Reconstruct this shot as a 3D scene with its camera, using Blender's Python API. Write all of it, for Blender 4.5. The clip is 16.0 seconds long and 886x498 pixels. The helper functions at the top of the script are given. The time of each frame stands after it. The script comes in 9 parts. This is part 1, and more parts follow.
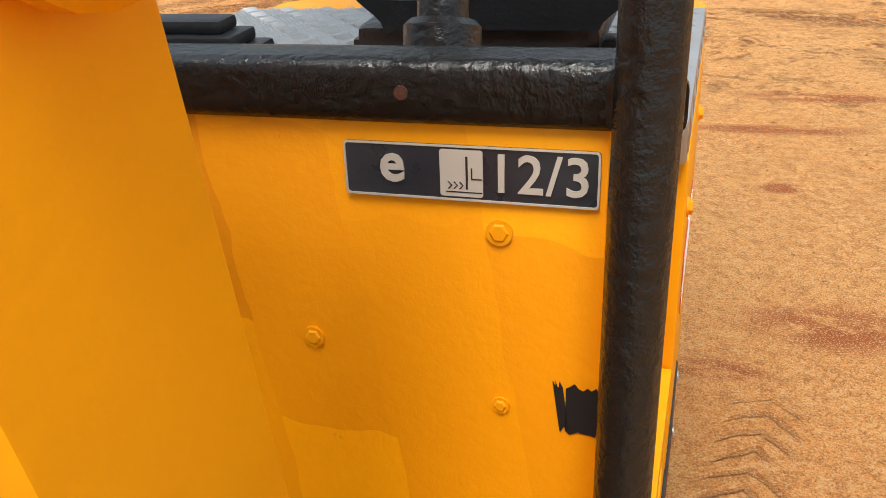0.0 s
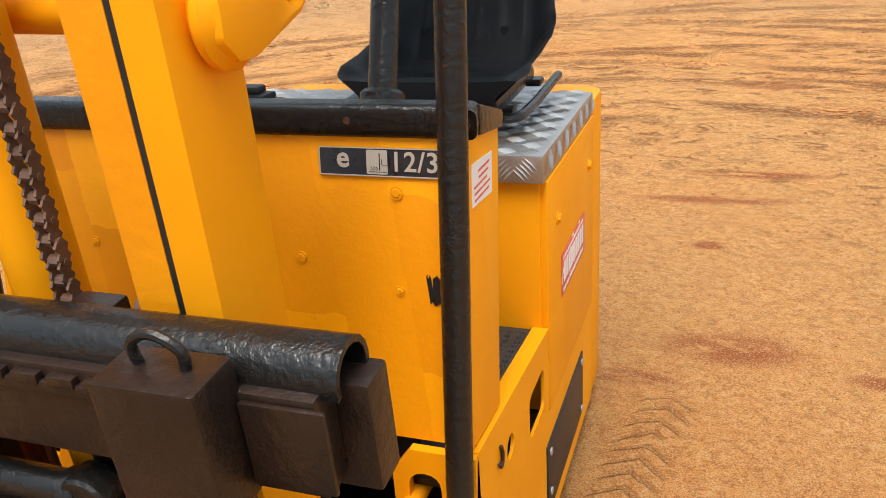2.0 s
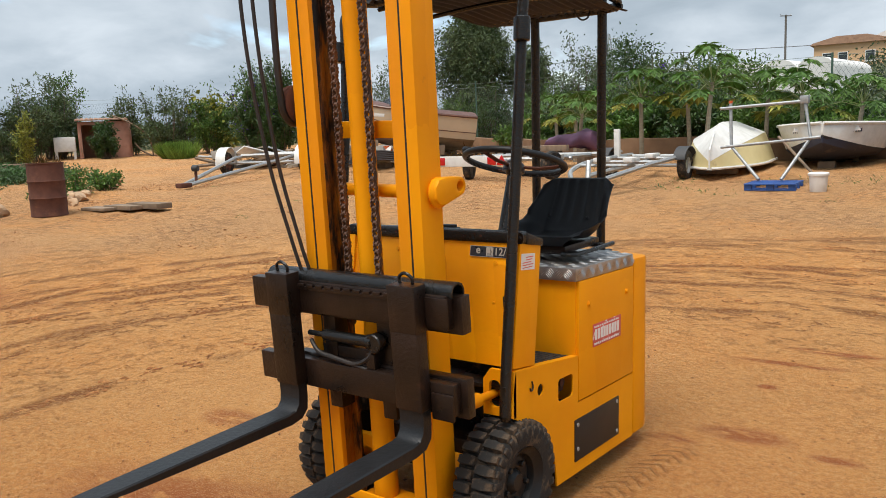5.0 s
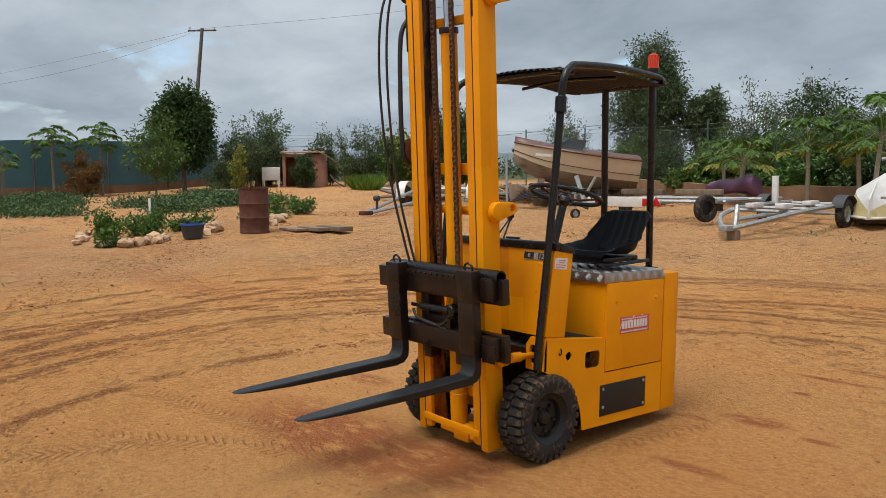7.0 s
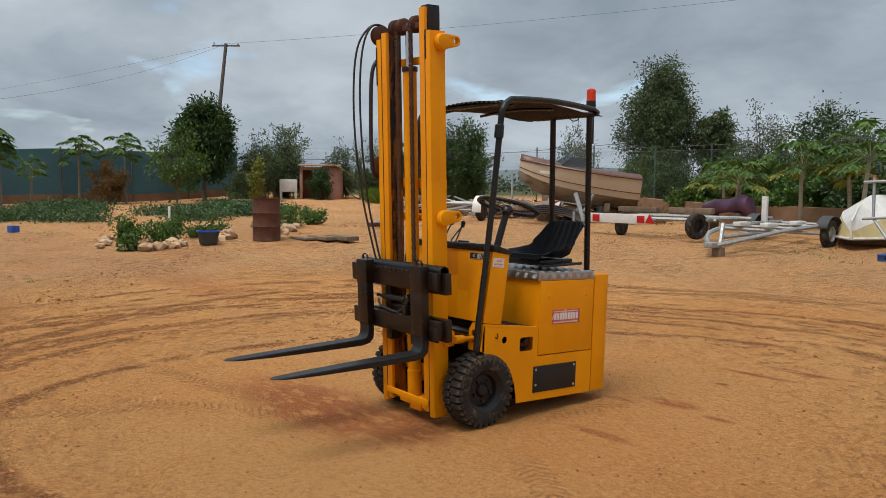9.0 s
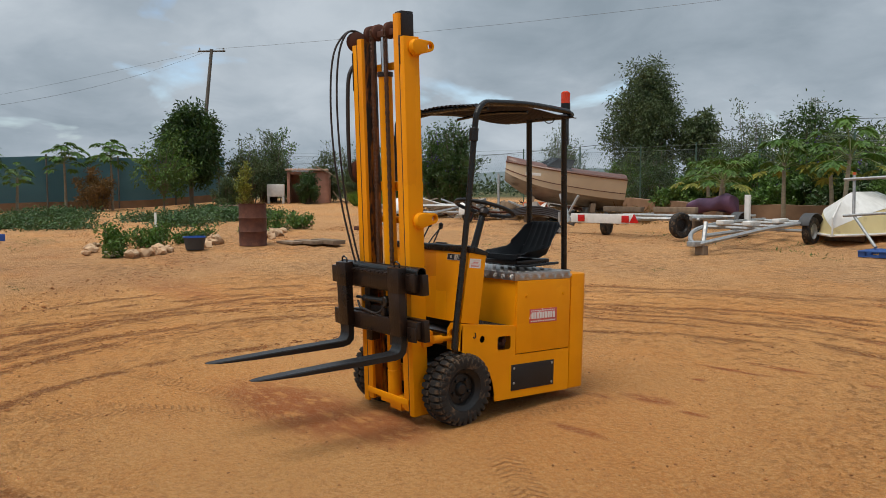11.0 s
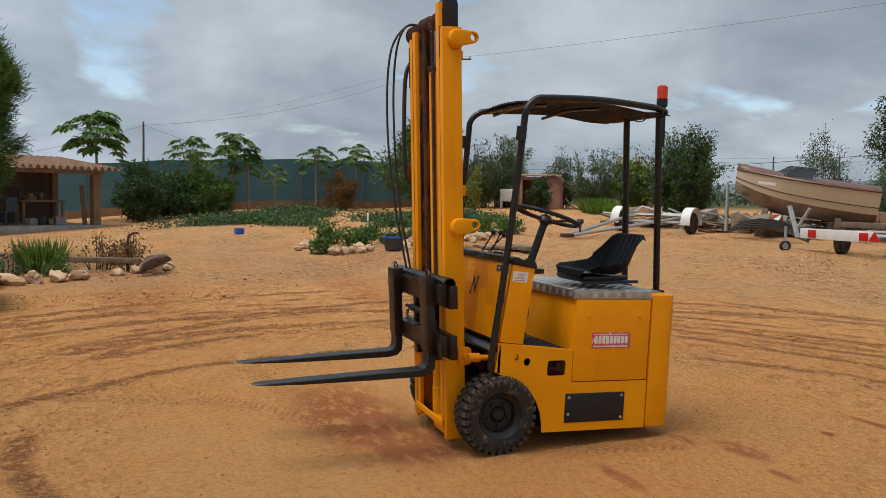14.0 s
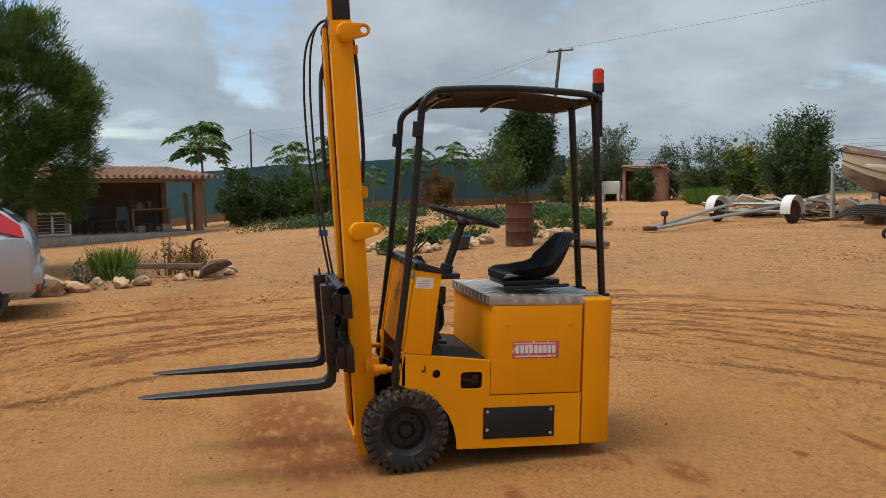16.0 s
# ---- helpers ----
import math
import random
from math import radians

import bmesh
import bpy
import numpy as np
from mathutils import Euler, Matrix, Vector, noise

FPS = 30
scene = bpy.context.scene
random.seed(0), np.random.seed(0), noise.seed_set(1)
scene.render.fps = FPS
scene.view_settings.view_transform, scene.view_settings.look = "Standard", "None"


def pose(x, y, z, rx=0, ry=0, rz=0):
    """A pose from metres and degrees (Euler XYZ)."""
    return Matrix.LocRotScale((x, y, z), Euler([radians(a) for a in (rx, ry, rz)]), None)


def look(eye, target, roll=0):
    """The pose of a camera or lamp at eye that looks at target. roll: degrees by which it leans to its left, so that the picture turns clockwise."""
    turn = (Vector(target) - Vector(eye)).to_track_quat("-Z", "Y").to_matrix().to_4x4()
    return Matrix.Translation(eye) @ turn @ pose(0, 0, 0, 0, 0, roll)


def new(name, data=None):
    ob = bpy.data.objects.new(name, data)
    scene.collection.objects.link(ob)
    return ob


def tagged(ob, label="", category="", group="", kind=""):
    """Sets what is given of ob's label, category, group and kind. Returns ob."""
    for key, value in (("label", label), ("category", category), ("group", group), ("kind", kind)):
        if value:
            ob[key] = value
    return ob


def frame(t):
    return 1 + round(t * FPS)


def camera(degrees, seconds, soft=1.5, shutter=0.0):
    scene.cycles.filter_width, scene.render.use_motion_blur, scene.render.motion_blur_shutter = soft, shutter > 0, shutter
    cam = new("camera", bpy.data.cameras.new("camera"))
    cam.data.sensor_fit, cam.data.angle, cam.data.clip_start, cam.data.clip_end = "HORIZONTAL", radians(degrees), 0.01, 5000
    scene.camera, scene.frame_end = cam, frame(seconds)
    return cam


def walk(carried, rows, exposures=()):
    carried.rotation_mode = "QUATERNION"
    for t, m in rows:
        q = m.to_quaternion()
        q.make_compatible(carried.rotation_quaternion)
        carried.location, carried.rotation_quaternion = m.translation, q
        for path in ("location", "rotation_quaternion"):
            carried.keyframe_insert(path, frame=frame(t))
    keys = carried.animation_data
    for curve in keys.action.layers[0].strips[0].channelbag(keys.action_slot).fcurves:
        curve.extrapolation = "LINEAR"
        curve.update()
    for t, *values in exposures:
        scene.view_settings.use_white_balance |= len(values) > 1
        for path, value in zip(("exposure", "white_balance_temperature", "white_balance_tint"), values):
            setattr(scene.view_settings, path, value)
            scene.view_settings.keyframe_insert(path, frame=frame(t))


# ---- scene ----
cam = camera(57.3, 16.0, soft=0.6)
PATH = [
    (0, (0.02, -0.041, 1.287), (-0.576, 1.575, 0.271), -5.5),
    (0.5, (0.032, -0.041, 1.289), (-0.547, 1.563, 0.245), -6.1),
    (1, (0.078, -0.141, 1.305), (-0.493, 1.463, 0.256), -6.7),
    (1.5, (0.144, -0.284, 1.34), (-0.424, 1.365, 0.361), -6.3),
    (2, (0.305, -0.513, 1.384), (-0.339, 1.193, 0.563), -4.7),
    (2.5, (0.464, -0.764, 1.459), (-0.371, 0.932, 0.808), -5.9),
    (3, (0.601, -1.079, 1.489), (-0.242, 0.679, 1.042), -4.6),
    (3.5, (0.799, -1.33, 1.513), (-0.066, 0.428, 1.114), -4.0),
    (4, (1.062, -1.568, 1.526), (0.015, 0.098, 1.167), -3.7),
    (4.2, (1.132, -1.655, 1.516), (0.053, -0.01, 1.162), -3.6),
    (6.3, (2.277, -2.48, 1.48), (0.94, -1.004, 1.299), -0.2),
    (6.5, (2.414, -2.556, 1.494), (1.067, -1.089, 1.31), -0.0),
    (7, (2.761, -2.646, 1.477), (1.239, -1.361, 1.294), -0.6),
    (7.5, (3.021, -2.746, 1.49), (1.435, -1.54, 1.311), -1.2),
    (8, (3.298, -2.862, 1.478), (1.719, -1.645, 1.316), -0.8),
    (8.5, (3.503, -2.907, 1.484), (1.933, -1.676, 1.34), -0.3),
    (9, (3.674, -2.924, 1.464), (2.12, -1.673, 1.318), 0.5),
    (11.5, (3.812, -2.909, 1.463), (2.274, -1.638, 1.325), -0.4),
    (12, (3.848, -2.735, 1.458), (2.285, -1.495, 1.325), -1.4),
    (12.5, (3.899, -2.483, 1.461), (2.294, -1.296, 1.333), -1.1),
    (13, (4.033, -2.201, 1.465), (2.299, -1.211, 1.344), -0.9),
    (13.5, (4.121, -1.922, 1.461), (2.291, -1.125, 1.338), -0.7),
    (14, (4.088, -1.607, 1.46), (2.231, -0.875, 1.331), 1.2),
    (14.5, (4.119, -1.286, 1.471), (2.226, -0.653, 1.339), -0.0),
    (15, (4.181, -0.96, 1.488), (2.238, -0.503, 1.359), 0.4),
    (15.5, (4.155, -0.673, 1.478), (2.21, -0.228, 1.343), 0.4),
    (16, (4.18, -0.35, 1.494), (2.233, 0.084, 1.354), -0.8),
]
walk(cam, [(t, look(eye, target, roll)) for t, eye, target, roll in PATH],
     exposures=[(0, 1.15), (0.5, 1.12), (1, 1.05), (2, 1.08), (2.5, 1.02), (3.5, 0.70), (4.2, 0.60), (6.3, 0.30), (7.5, 0.11), (8.5, 0.07), (9, 0.06), (12.5, 0.06), (16, 0.06)])

# ---- world, sun ----
SUN_EL, SUN_AZ = 69.0, 274.0          # degrees; azimuth of the sun, counter-clockwise from +x
world = bpy.data.worlds.new("overcast_sky")
scene.world = world
world.use_nodes = True


def build_sky():
    nt = world.node_tree
    nt.nodes.clear()
    n, l = nt.nodes.new, nt.links.new
    out, bg = n("ShaderNodeOutputWorld"), n("ShaderNodeBackground")
    sky = n("ShaderNodeTexSky")
    sky.sky_type, sky.sun_disc = "NISHITA", False
    sky.sun_elevation, sky.sun_rotation = radians(SUN_EL), radians(90 - SUN_AZ)
    tc = n("ShaderNodeTexCoord")
    sep = n("ShaderNodeSeparateXYZ")
    l(tc.outputs["Generated"], sep.inputs[0])
    # clouds lie on a flat deck: divide the direction by its height
    zc = n("ShaderNodeMath"); zc.operation = "MAXIMUM"; zc.inputs[1].default_value = 0.0
    l(sep.outputs[2], zc.inputs[0])
    za = n("ShaderNodeMath"); za.operation = "ADD"; za.inputs[1].default_value = 0.32
    l(zc.outputs[0], za.inputs[0])
    dx = n("ShaderNodeMath"); dx.operation = "DIVIDE"
    dy = n("ShaderNodeMath"); dy.operation = "DIVIDE"
    l(sep.outputs[0], dx.inputs[0]); l(za.outputs[0], dx.inputs[1])
    l(sep.outputs[1], dy.inputs[0]); l(za.outputs[0], dy.inputs[1])
    comb = n("ShaderNodeCombineXYZ")
    l(dx.outputs[0], comb.inputs[0]); l(dy.outputs[0], comb.inputs[1])

    def cloud(scale, detail, rough, offset):
        mp = n("ShaderNodeMapping"); mp.inputs["Location"].default_value = offset
        l(comb.outputs[0], mp.inputs[0])
        t = n("ShaderNodeTexNoise")
        t.inputs["Scale"].default_value, t.inputs["Detail"].default_value, t.inputs["Roughness"].default_value = scale, detail, rough
        t.inputs["Distortion"].default_value = 0.35
        l(mp.outputs[0], t.inputs["Vector"])
        return t
    big, fine = cloud(1.15, 5, 0.5, (3.1, 1.7, 0)), cloud(3.2, 7, 0.55, (0.4, 5.2, 0))
    mixn = n("ShaderNodeMix"); mixn.inputs[0].default_value = 0.42
    l(big.outputs["Fac"], mixn.inputs["A"]); l(fine.outputs["Fac"], mixn.inputs["B"])
    ramp = n("ShaderNodeValToRGB")
    e = ramp.color_ramp.elements
    e[0].position, e[0].color = 0.36, (0.252, 0.308, 0.360, 1)
    e[1].position, e[1].color = 0.64, (0.498, 0.556, 0.612, 1)
    m = e.new(0.48); m.color = (0.342, 0.402, 0.460, 1)
    l(mixn.outputs["Result"], ramp.inputs[0])
    # towards the sun and overhead the deck is thinner and brighter
    dot = n("ShaderNodeVectorMath"); dot.operation = "DOT_PRODUCT"
    dot.inputs[1].default_value = (-0.88, -0.42, 0.2)
    l(tc.outputs["Generated"], dot.inputs[0])
    gl = n("ShaderNodeMapRange")
    gl.inputs["From Min"].default_value, gl.inputs["From Max"].default_value = 0.80, 1.0
    gl.inputs["To Min"].default_value, gl.inputs["To Max"].default_value = 1.0, 1.32
    gl.interpolation_type = "SMOOTHERSTEP"
    l(dot.outputs["Value"], gl.inputs["Value"])
    glow = n("ShaderNodeVectorMath"); glow.operation = "SCALE"
    l(ramp.outputs[0], glow.inputs[0]); l(gl.outputs[0], glow.inputs["Scale"])
    # an overcast sky is brightest overhead
    ze = n("ShaderNodeMapRange"); ze.interpolation_type = "SMOOTHSTEP"
    ze.inputs["From Min"].default_value, ze.inputs["From Max"].default_value = 0.40, 1.0
    ze.inputs["To Min"].default_value, ze.inputs["To Max"].default_value = 1.0, 2.1
    l(sep.outputs[2], ze.inputs["Value"])
    high = n("ShaderNodeVectorMath"); high.operation = "SCALE"
    l(glow.outputs[0], high.inputs[0]); l(ze.outputs[0], high.inputs["Scale"])
    glow = high
    # thin gaps of blue, where the sky itself shows
    gap = n("ShaderNodeMapRange")
    gap.inputs["From Min"].default_value, gap.inputs["From Max"].default_value = 0.60, 0.68
    gapn = cloud(2.2, 5, 0.5, (8.3, 2.6, 0))
    # the widest gap lies low over the shelter
    gd = n("ShaderNodeVectorMath"); gd.operation = "DOT_PRODUCT"; gd.inputs[1].default_value = (-0.985, -0.07, 0.155)
    l(tc.outputs["Generated"], gd.inputs[0])
    gw = n("ShaderNodeMapRange")
    gw.inputs["From Min"].default_value, gw.inputs["From Max"].default_value = 0.965, 1.0
    gw.inputs["To Min"].default_value, gw.inputs["To Max"].default_value = 0.0, 0.075
    l(gd.outputs["Value"], gw.inputs["Value"])
    ga = n("ShaderNodeMath"); ga.operation = "ADD"
    l(gapn.outputs["Fac"], ga.inputs[0]); l(gw.outputs[0], ga.inputs[1])
    l(ga.outputs[0], gap.inputs["Value"])
    blue = n("ShaderNodeVectorMath"); blue.operation = "SCALE"; blue.inputs["Scale"].default_value = 0.15
    l(sky.outputs[0], blue.inputs[0])
    mixc = n("ShaderNodeMix"); mixc.data_type = "RGBA"
    l(gap.outputs[0], mixc.inputs[0])
    l(glow.outputs[0], mixc.inputs["A"]); l(blue.outputs[0], mixc.inputs["B"])
    l(mixc.outputs["Result"], bg.inputs[0])
    bg.inputs[1].default_value = 1.0
    l(bg.outputs[0], out.inputs[0])


build_sky()
sun = new("sun", bpy.data.lights.new("sun", "SUN"))
sun.data.energy, sun.data.angle, sun.data.color = 2.7, radians(30), (1.0, 0.925, 0.825)
sun.matrix_world = look((0, 0, 0), (-math.cos(radians(SUN_AZ)) * math.cos(radians(SUN_EL)), -math.sin(radians(SUN_AZ)) * math.cos(radians(SUN_EL)), -math.sin(radians(SUN_EL))))
scene.view_settings.exposure = 0.0


# ---- materials ----
def mk(name, a, b=None, scale=5.0, rough=0.5, metal=0.0, bump=0.15, bscale=70.0, dirt=None, dirt_at=0.58, dirt_scale=4.0, dirt_soft=0.08, rand=0.0, island=0.0, coat=0.0, trans=0.0, stretch=(1, 1, 1), spec=0.5):
    """A surface: two tones mixed by noise, patches of dirt or wear, uneven gloss and fine relief."""
    m = bpy.data.materials.new(name)
    m.use_nodes = True
    nt = m.node_tree
    n, l = nt.nodes.new, nt.links.new
    bs = nt.nodes["Principled BSDF"]
    tc = n("ShaderNodeTexCoord")
    mp = n("ShaderNodeMapping"); mp.inputs["Scale"].default_value = stretch
    l(tc.outputs["Object"], mp.inputs[0])

    def noise_(s, d=5.0, r=0.55):
        t = n("ShaderNodeTexNoise")
        t.inputs["Scale"].default_value, t.inputs["Detail"].default_value, t.inputs["Roughness"].default_value = s, d, r
        l(mp.outputs[0], t.inputs["Vector"])
        return t
    b = b or tuple(v * 0.72 for v in a)
    t1 = noise_(scale)
    r1 = n("ShaderNodeMapRange"); r1.inputs["From Min"].default_value, r1.inputs["From Max"].default_value = 0.32, 0.68
    l(t1.outputs["Fac"], r1.inputs["Value"])
    mx = n("ShaderNodeMix"); mx.data_type = "RGBA"
    mx.inputs["A"].default_value, mx.inputs["B"].default_value = (*a, 1), (*b, 1)
    l(r1.outputs[0], mx.inputs[0])
    col = mx.outputs["Result"]
    fine = noise_(bscale, 4.0, 0.6)
    rv = n("ShaderNodeMapRange")
    rv.inputs["To Min"].default_value, rv.inputs["To Max"].default_value = max(rough - 0.13, 0.03), min(rough + 0.16, 1.0)
    l(t1.outputs["Fac"], rv.inputs["Value"])
    if dirt:
        t2 = noise_(dirt_scale, 8.0, 0.68)
        r2 = n("ShaderNodeMapRange")
        r2.inputs["From Min"].default_value, r2.inputs["From Max"].default_value = dirt_at, dirt_at + dirt_soft
        l(t2.outputs["Fac"], r2.inputs["Value"])
        md = n("ShaderNodeMix"); md.data_type = "RGBA"
        md.inputs["B"].default_value = (*dirt, 1)
        l(col, md.inputs["A"]); l(r2.outputs[0], md.inputs[0])
        col = md.outputs["Result"]
    if rand or island:
        src = n("ShaderNodeObjectInfo").outputs["Random"] if rand else n("ShaderNodeNewGeometry").outputs["Random Per Island"]
        rr = n("ShaderNodeMapRange")
        amp = rand or island
        rr.inputs["To Min"].default_value, rr.inputs["To Max"].default_value = 1 - amp, 1 + amp
        l(src, rr.inputs["Value"])
        sc = n("ShaderNodeVectorMath"); sc.operation = "SCALE"
        l(col, sc.inputs[0]); l(rr.outputs[0], sc.inputs["Scale"])
        col = sc.outputs[0]
    l(col, bs.inputs["Base Color"]); l(rv.outputs[0], bs.inputs["Roughness"])
    bs.inputs["Metallic"].default_value = metal
    bs.inputs["Coat Weight"].default_value = coat
    bs.inputs["Specular IOR Level"].default_value = spec
    if trans:
        bs.inputs["Transmission Weight"].default_value = trans
    if bump:
        bp = n("ShaderNodeBump")
        bp.inputs["Strength"].default_value, bp.inputs["Distance"].default_value = bump, 0.01
        l(fine.outputs["Fac"], bp.inputs["Height"]); l(bp.outputs[0], bs.inputs["Normal"])
    return m


def leafy(name, a, b, rough=0.55, glow=0.25):
    """Leaves: each leaf its own tone, with some light coming through."""
    m = mk(name, a, b, scale=1.3, rough=rough, bump=0.0, island=0.45)
    nt = m.node_tree
    bs = nt.nodes["Principled BSDF"]
    tr = nt.nodes.new("ShaderNodeBsdfTranslucent")
    ms = nt.nodes.new("ShaderNodeMixShader")
    ms.inputs[0].default_value = glow
    src = bs.inputs["Base Color"].links[0].from_socket
    nt.links.new(src, tr.inputs[0])
    nt.links.new(bs.outputs[0], ms.inputs[1]); nt.links.new(tr.outputs[0], ms.inputs[2])
    nt.links.new(ms.outputs[0], nt.nodes["Material Output"].inputs[0])
    return m


def tone_strips(m, scale=9.0, amp=0.10):
    """Upright strips of randomly lighter and deeper tone, beside and over one another."""
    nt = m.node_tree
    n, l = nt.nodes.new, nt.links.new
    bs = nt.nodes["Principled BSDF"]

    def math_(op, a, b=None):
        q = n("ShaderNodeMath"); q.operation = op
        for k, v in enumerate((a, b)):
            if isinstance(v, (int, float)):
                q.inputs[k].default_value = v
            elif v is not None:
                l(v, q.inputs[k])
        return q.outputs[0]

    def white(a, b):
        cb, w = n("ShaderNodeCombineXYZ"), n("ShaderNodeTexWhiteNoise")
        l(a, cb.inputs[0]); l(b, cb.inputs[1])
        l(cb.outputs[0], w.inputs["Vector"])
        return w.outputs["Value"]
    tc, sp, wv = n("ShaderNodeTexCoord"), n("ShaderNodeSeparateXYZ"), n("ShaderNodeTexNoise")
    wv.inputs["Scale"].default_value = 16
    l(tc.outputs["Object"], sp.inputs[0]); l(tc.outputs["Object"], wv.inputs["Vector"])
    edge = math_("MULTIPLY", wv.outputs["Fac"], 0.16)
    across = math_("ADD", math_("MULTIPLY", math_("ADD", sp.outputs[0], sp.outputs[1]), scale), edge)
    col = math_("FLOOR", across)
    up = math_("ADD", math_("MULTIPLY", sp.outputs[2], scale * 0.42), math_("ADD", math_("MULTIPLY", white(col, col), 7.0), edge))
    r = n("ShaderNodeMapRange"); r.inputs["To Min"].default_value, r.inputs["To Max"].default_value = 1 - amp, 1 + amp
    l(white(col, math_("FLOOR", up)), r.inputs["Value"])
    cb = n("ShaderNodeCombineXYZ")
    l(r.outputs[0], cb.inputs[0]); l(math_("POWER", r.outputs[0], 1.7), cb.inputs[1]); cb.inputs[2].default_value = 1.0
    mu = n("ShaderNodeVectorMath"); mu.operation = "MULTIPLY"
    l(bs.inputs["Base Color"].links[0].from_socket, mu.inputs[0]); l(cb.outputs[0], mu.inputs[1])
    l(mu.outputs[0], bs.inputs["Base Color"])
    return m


YELLOW = mk("yellow_machine_paint", (0.85, 0.327, 0.003), (0.77, 0.279, 0.003), scale=2.2, rough=0.46, bump=0.06, bscale=45, dirt=(0.52, 0.19, 0.012), dirt_at=0.66, dirt_scale=7, dirt_soft=0.12, spec=0.14)
tone_strips(YELLOW, scale=4.0, amp=0.035)
YELLOW_PATCHY = mk("patchy_yellow_paint", (0.86, 0.318, 0.003), (0.79, 0.275, 0.003), scale=2.2, rough=0.42, bump=0.10, bscale=60, dirt=(0.45, 0.15, 0.012), dirt_at=0.70, dirt_scale=26, dirt_soft=0.04, spec=0.16)
tone_strips(YELLOW_PATCHY, scale=9.5, amp=0.13)
YELLOW_WORN = mk("worn_yellow_paint", (0.83, 0.302, 0.003), (0.73, 0.250, 0.003), scale=3, rough=0.48, bump=0.1, bscale=60, dirt=(0.10, 0.045, 0.02), dirt_at=0.69, dirt_scale=9, dirt_soft=0.05, spec=0.22)
YELLOW_GREASE = mk("greasy_yellow_channel", (0.46, 0.15, 0.006), (0.16, 0.055, 0.008), scale=9, rough=0.45, bump=0.5, bscale=70, dirt=(0.014, 0.009, 0.007), dirt_at=0.43, dirt_scale=14, dirt_soft=0.10, stretch=(1, 1, 0.22))
BLACK_GLOSS = mk("glossy_black_enamel", (0.006, 0.006, 0.006), (0.010, 0.009, 0.008), rough=0.24, bump=0.34, bscale=95, dirt=(0.035, 0.017, 0.011), dirt_at=0.66, dirt_scale=9, spec=0.42)
BLACK_WORN = mk("worn_brown_black_paint", (0.010, 0.0065, 0.005), (0.024, 0.0125, 0.0085), scale=7, rough=0.30, bump=0.22, bscale=75, dirt=(0.048, 0.022, 0.013), dirt_at=0.61, dirt_scale=11, dirt_soft=0.10, spec=0.38)
BLACK_STEEL = mk("scuffed_dark_fork_steel", (0.008, 0.0085, 0.0095), (0.015, 0.015, 0.016), rough=0.40, metal=0.0, bump=0.2, bscale=60, dirt=(0.09, 0.055, 0.035), dirt_at=0.66, dirt_scale=9, spec=0.35)
BLACK_PLASTIC = mk("black_moulded_plastic", (0.012, 0.013, 0.015), (0.018, 0.019, 0.021), rough=0.42, bump=0.12, bscale=180, dirt=(0.06, 0.045, 0.033), dirt_at=0.7, dirt_scale=7, spec=0.30)
RUBBER = mk("dusty_tyre_rubber", (0.018, 0.0175, 0.017), (0.034, 0.031, 0.028), rough=0.75, bump=0.3, bscale=90, dirt=(0.17, 0.11, 0.065), dirt_at=0.50, dirt_scale=16, dirt_soft=0.2, spec=0.20)
RIM_BLACK = mk("black_wheel_rim", (0.010, 0.010, 0.011), (0.02, 0.018, 0.016), rough=0.45, bump=0.15, dirt=(0.08, 0.05, 0.03), dirt_at=0.66, dirt_scale=12, spec=0.30)
MAT_BLACK = mk("black_studded_rubber", (0.014, 0.014, 0.014), (0.03, 0.026, 0.022), rough=0.6, bump=0.6, bscale=55, dirt=(0.2, 0.12, 0.06), dirt_at=0.62, dirt_scale=9)
ALU = mk("chequered_aluminium", (0.50, 0.48, 0.46), (0.38, 0.36, 0.345), rough=0.36, metal=0.85, bump=0.12, bscale=120, dirt=(0.30, 0.21, 0.13), dirt_at=0.58, dirt_scale=8, dirt_soft=0.2)
STEEL = mk("chrome_rod", (0.62, 0.62, 0.62), (0.5, 0.5, 0.5), rough=0.15, metal=1.0, bump=0.02)
GALV = mk("galvanised_steel", (0.42, 0.43, 0.43), (0.30, 0.31, 0.31), scale=14, rough=0.48, metal=0.55, bump=0.12, dirt=(0.22, 0.15, 0.10), dirt_at=0.63, dirt_scale=5)
RUST = mk("rusted_steel", (0.11, 0.035, 0.018), (0.065, 0.022, 0.013), scale=6, rough=0.8, bump=0.3, dirt=(0.16, 0.06, 0.028), dirt_at=0.56, dirt_scale=5, dirt_soft=0.2)
CHAIN = mk("greasy_chain_steel", (0.17, 0.09, 0.058), (0.085, 0.048, 0.032), scale=20, rough=0.42, metal=0.3, bump=0.2)
WHITE = mk("white_paint", (0.72, 0.71, 0.68), (0.60, 0.585, 0.55), rough=0.45, bump=0.1, dirt=(0.33, 0.25, 0.17), dirt_at=0.63, dirt_scale=4, dirt_soft=0.2)
WHITE_LABEL = mk("white_label", (0.75, 0.74, 0.72), (0.66, 0.65, 0.63), rough=0.5, bump=0.0)
RED_FADED = mk("faded_red_sticker", (0.62, 0.075, 0.06), (0.50, 0.10, 0.08), scale=9, rough=0.5, bump=0.04, dirt=(0.7, 0.6, 0.55), dirt_at=0.57, dirt_scale=28, dirt_soft=0.05)
# black for print and daubs, and for the painted shade in the mast slits
INK_AND_SHADE = mk("black_ink_and_slit_shade", (0.012, 0.012, 0.014), rough=0.4, bump=0.0)
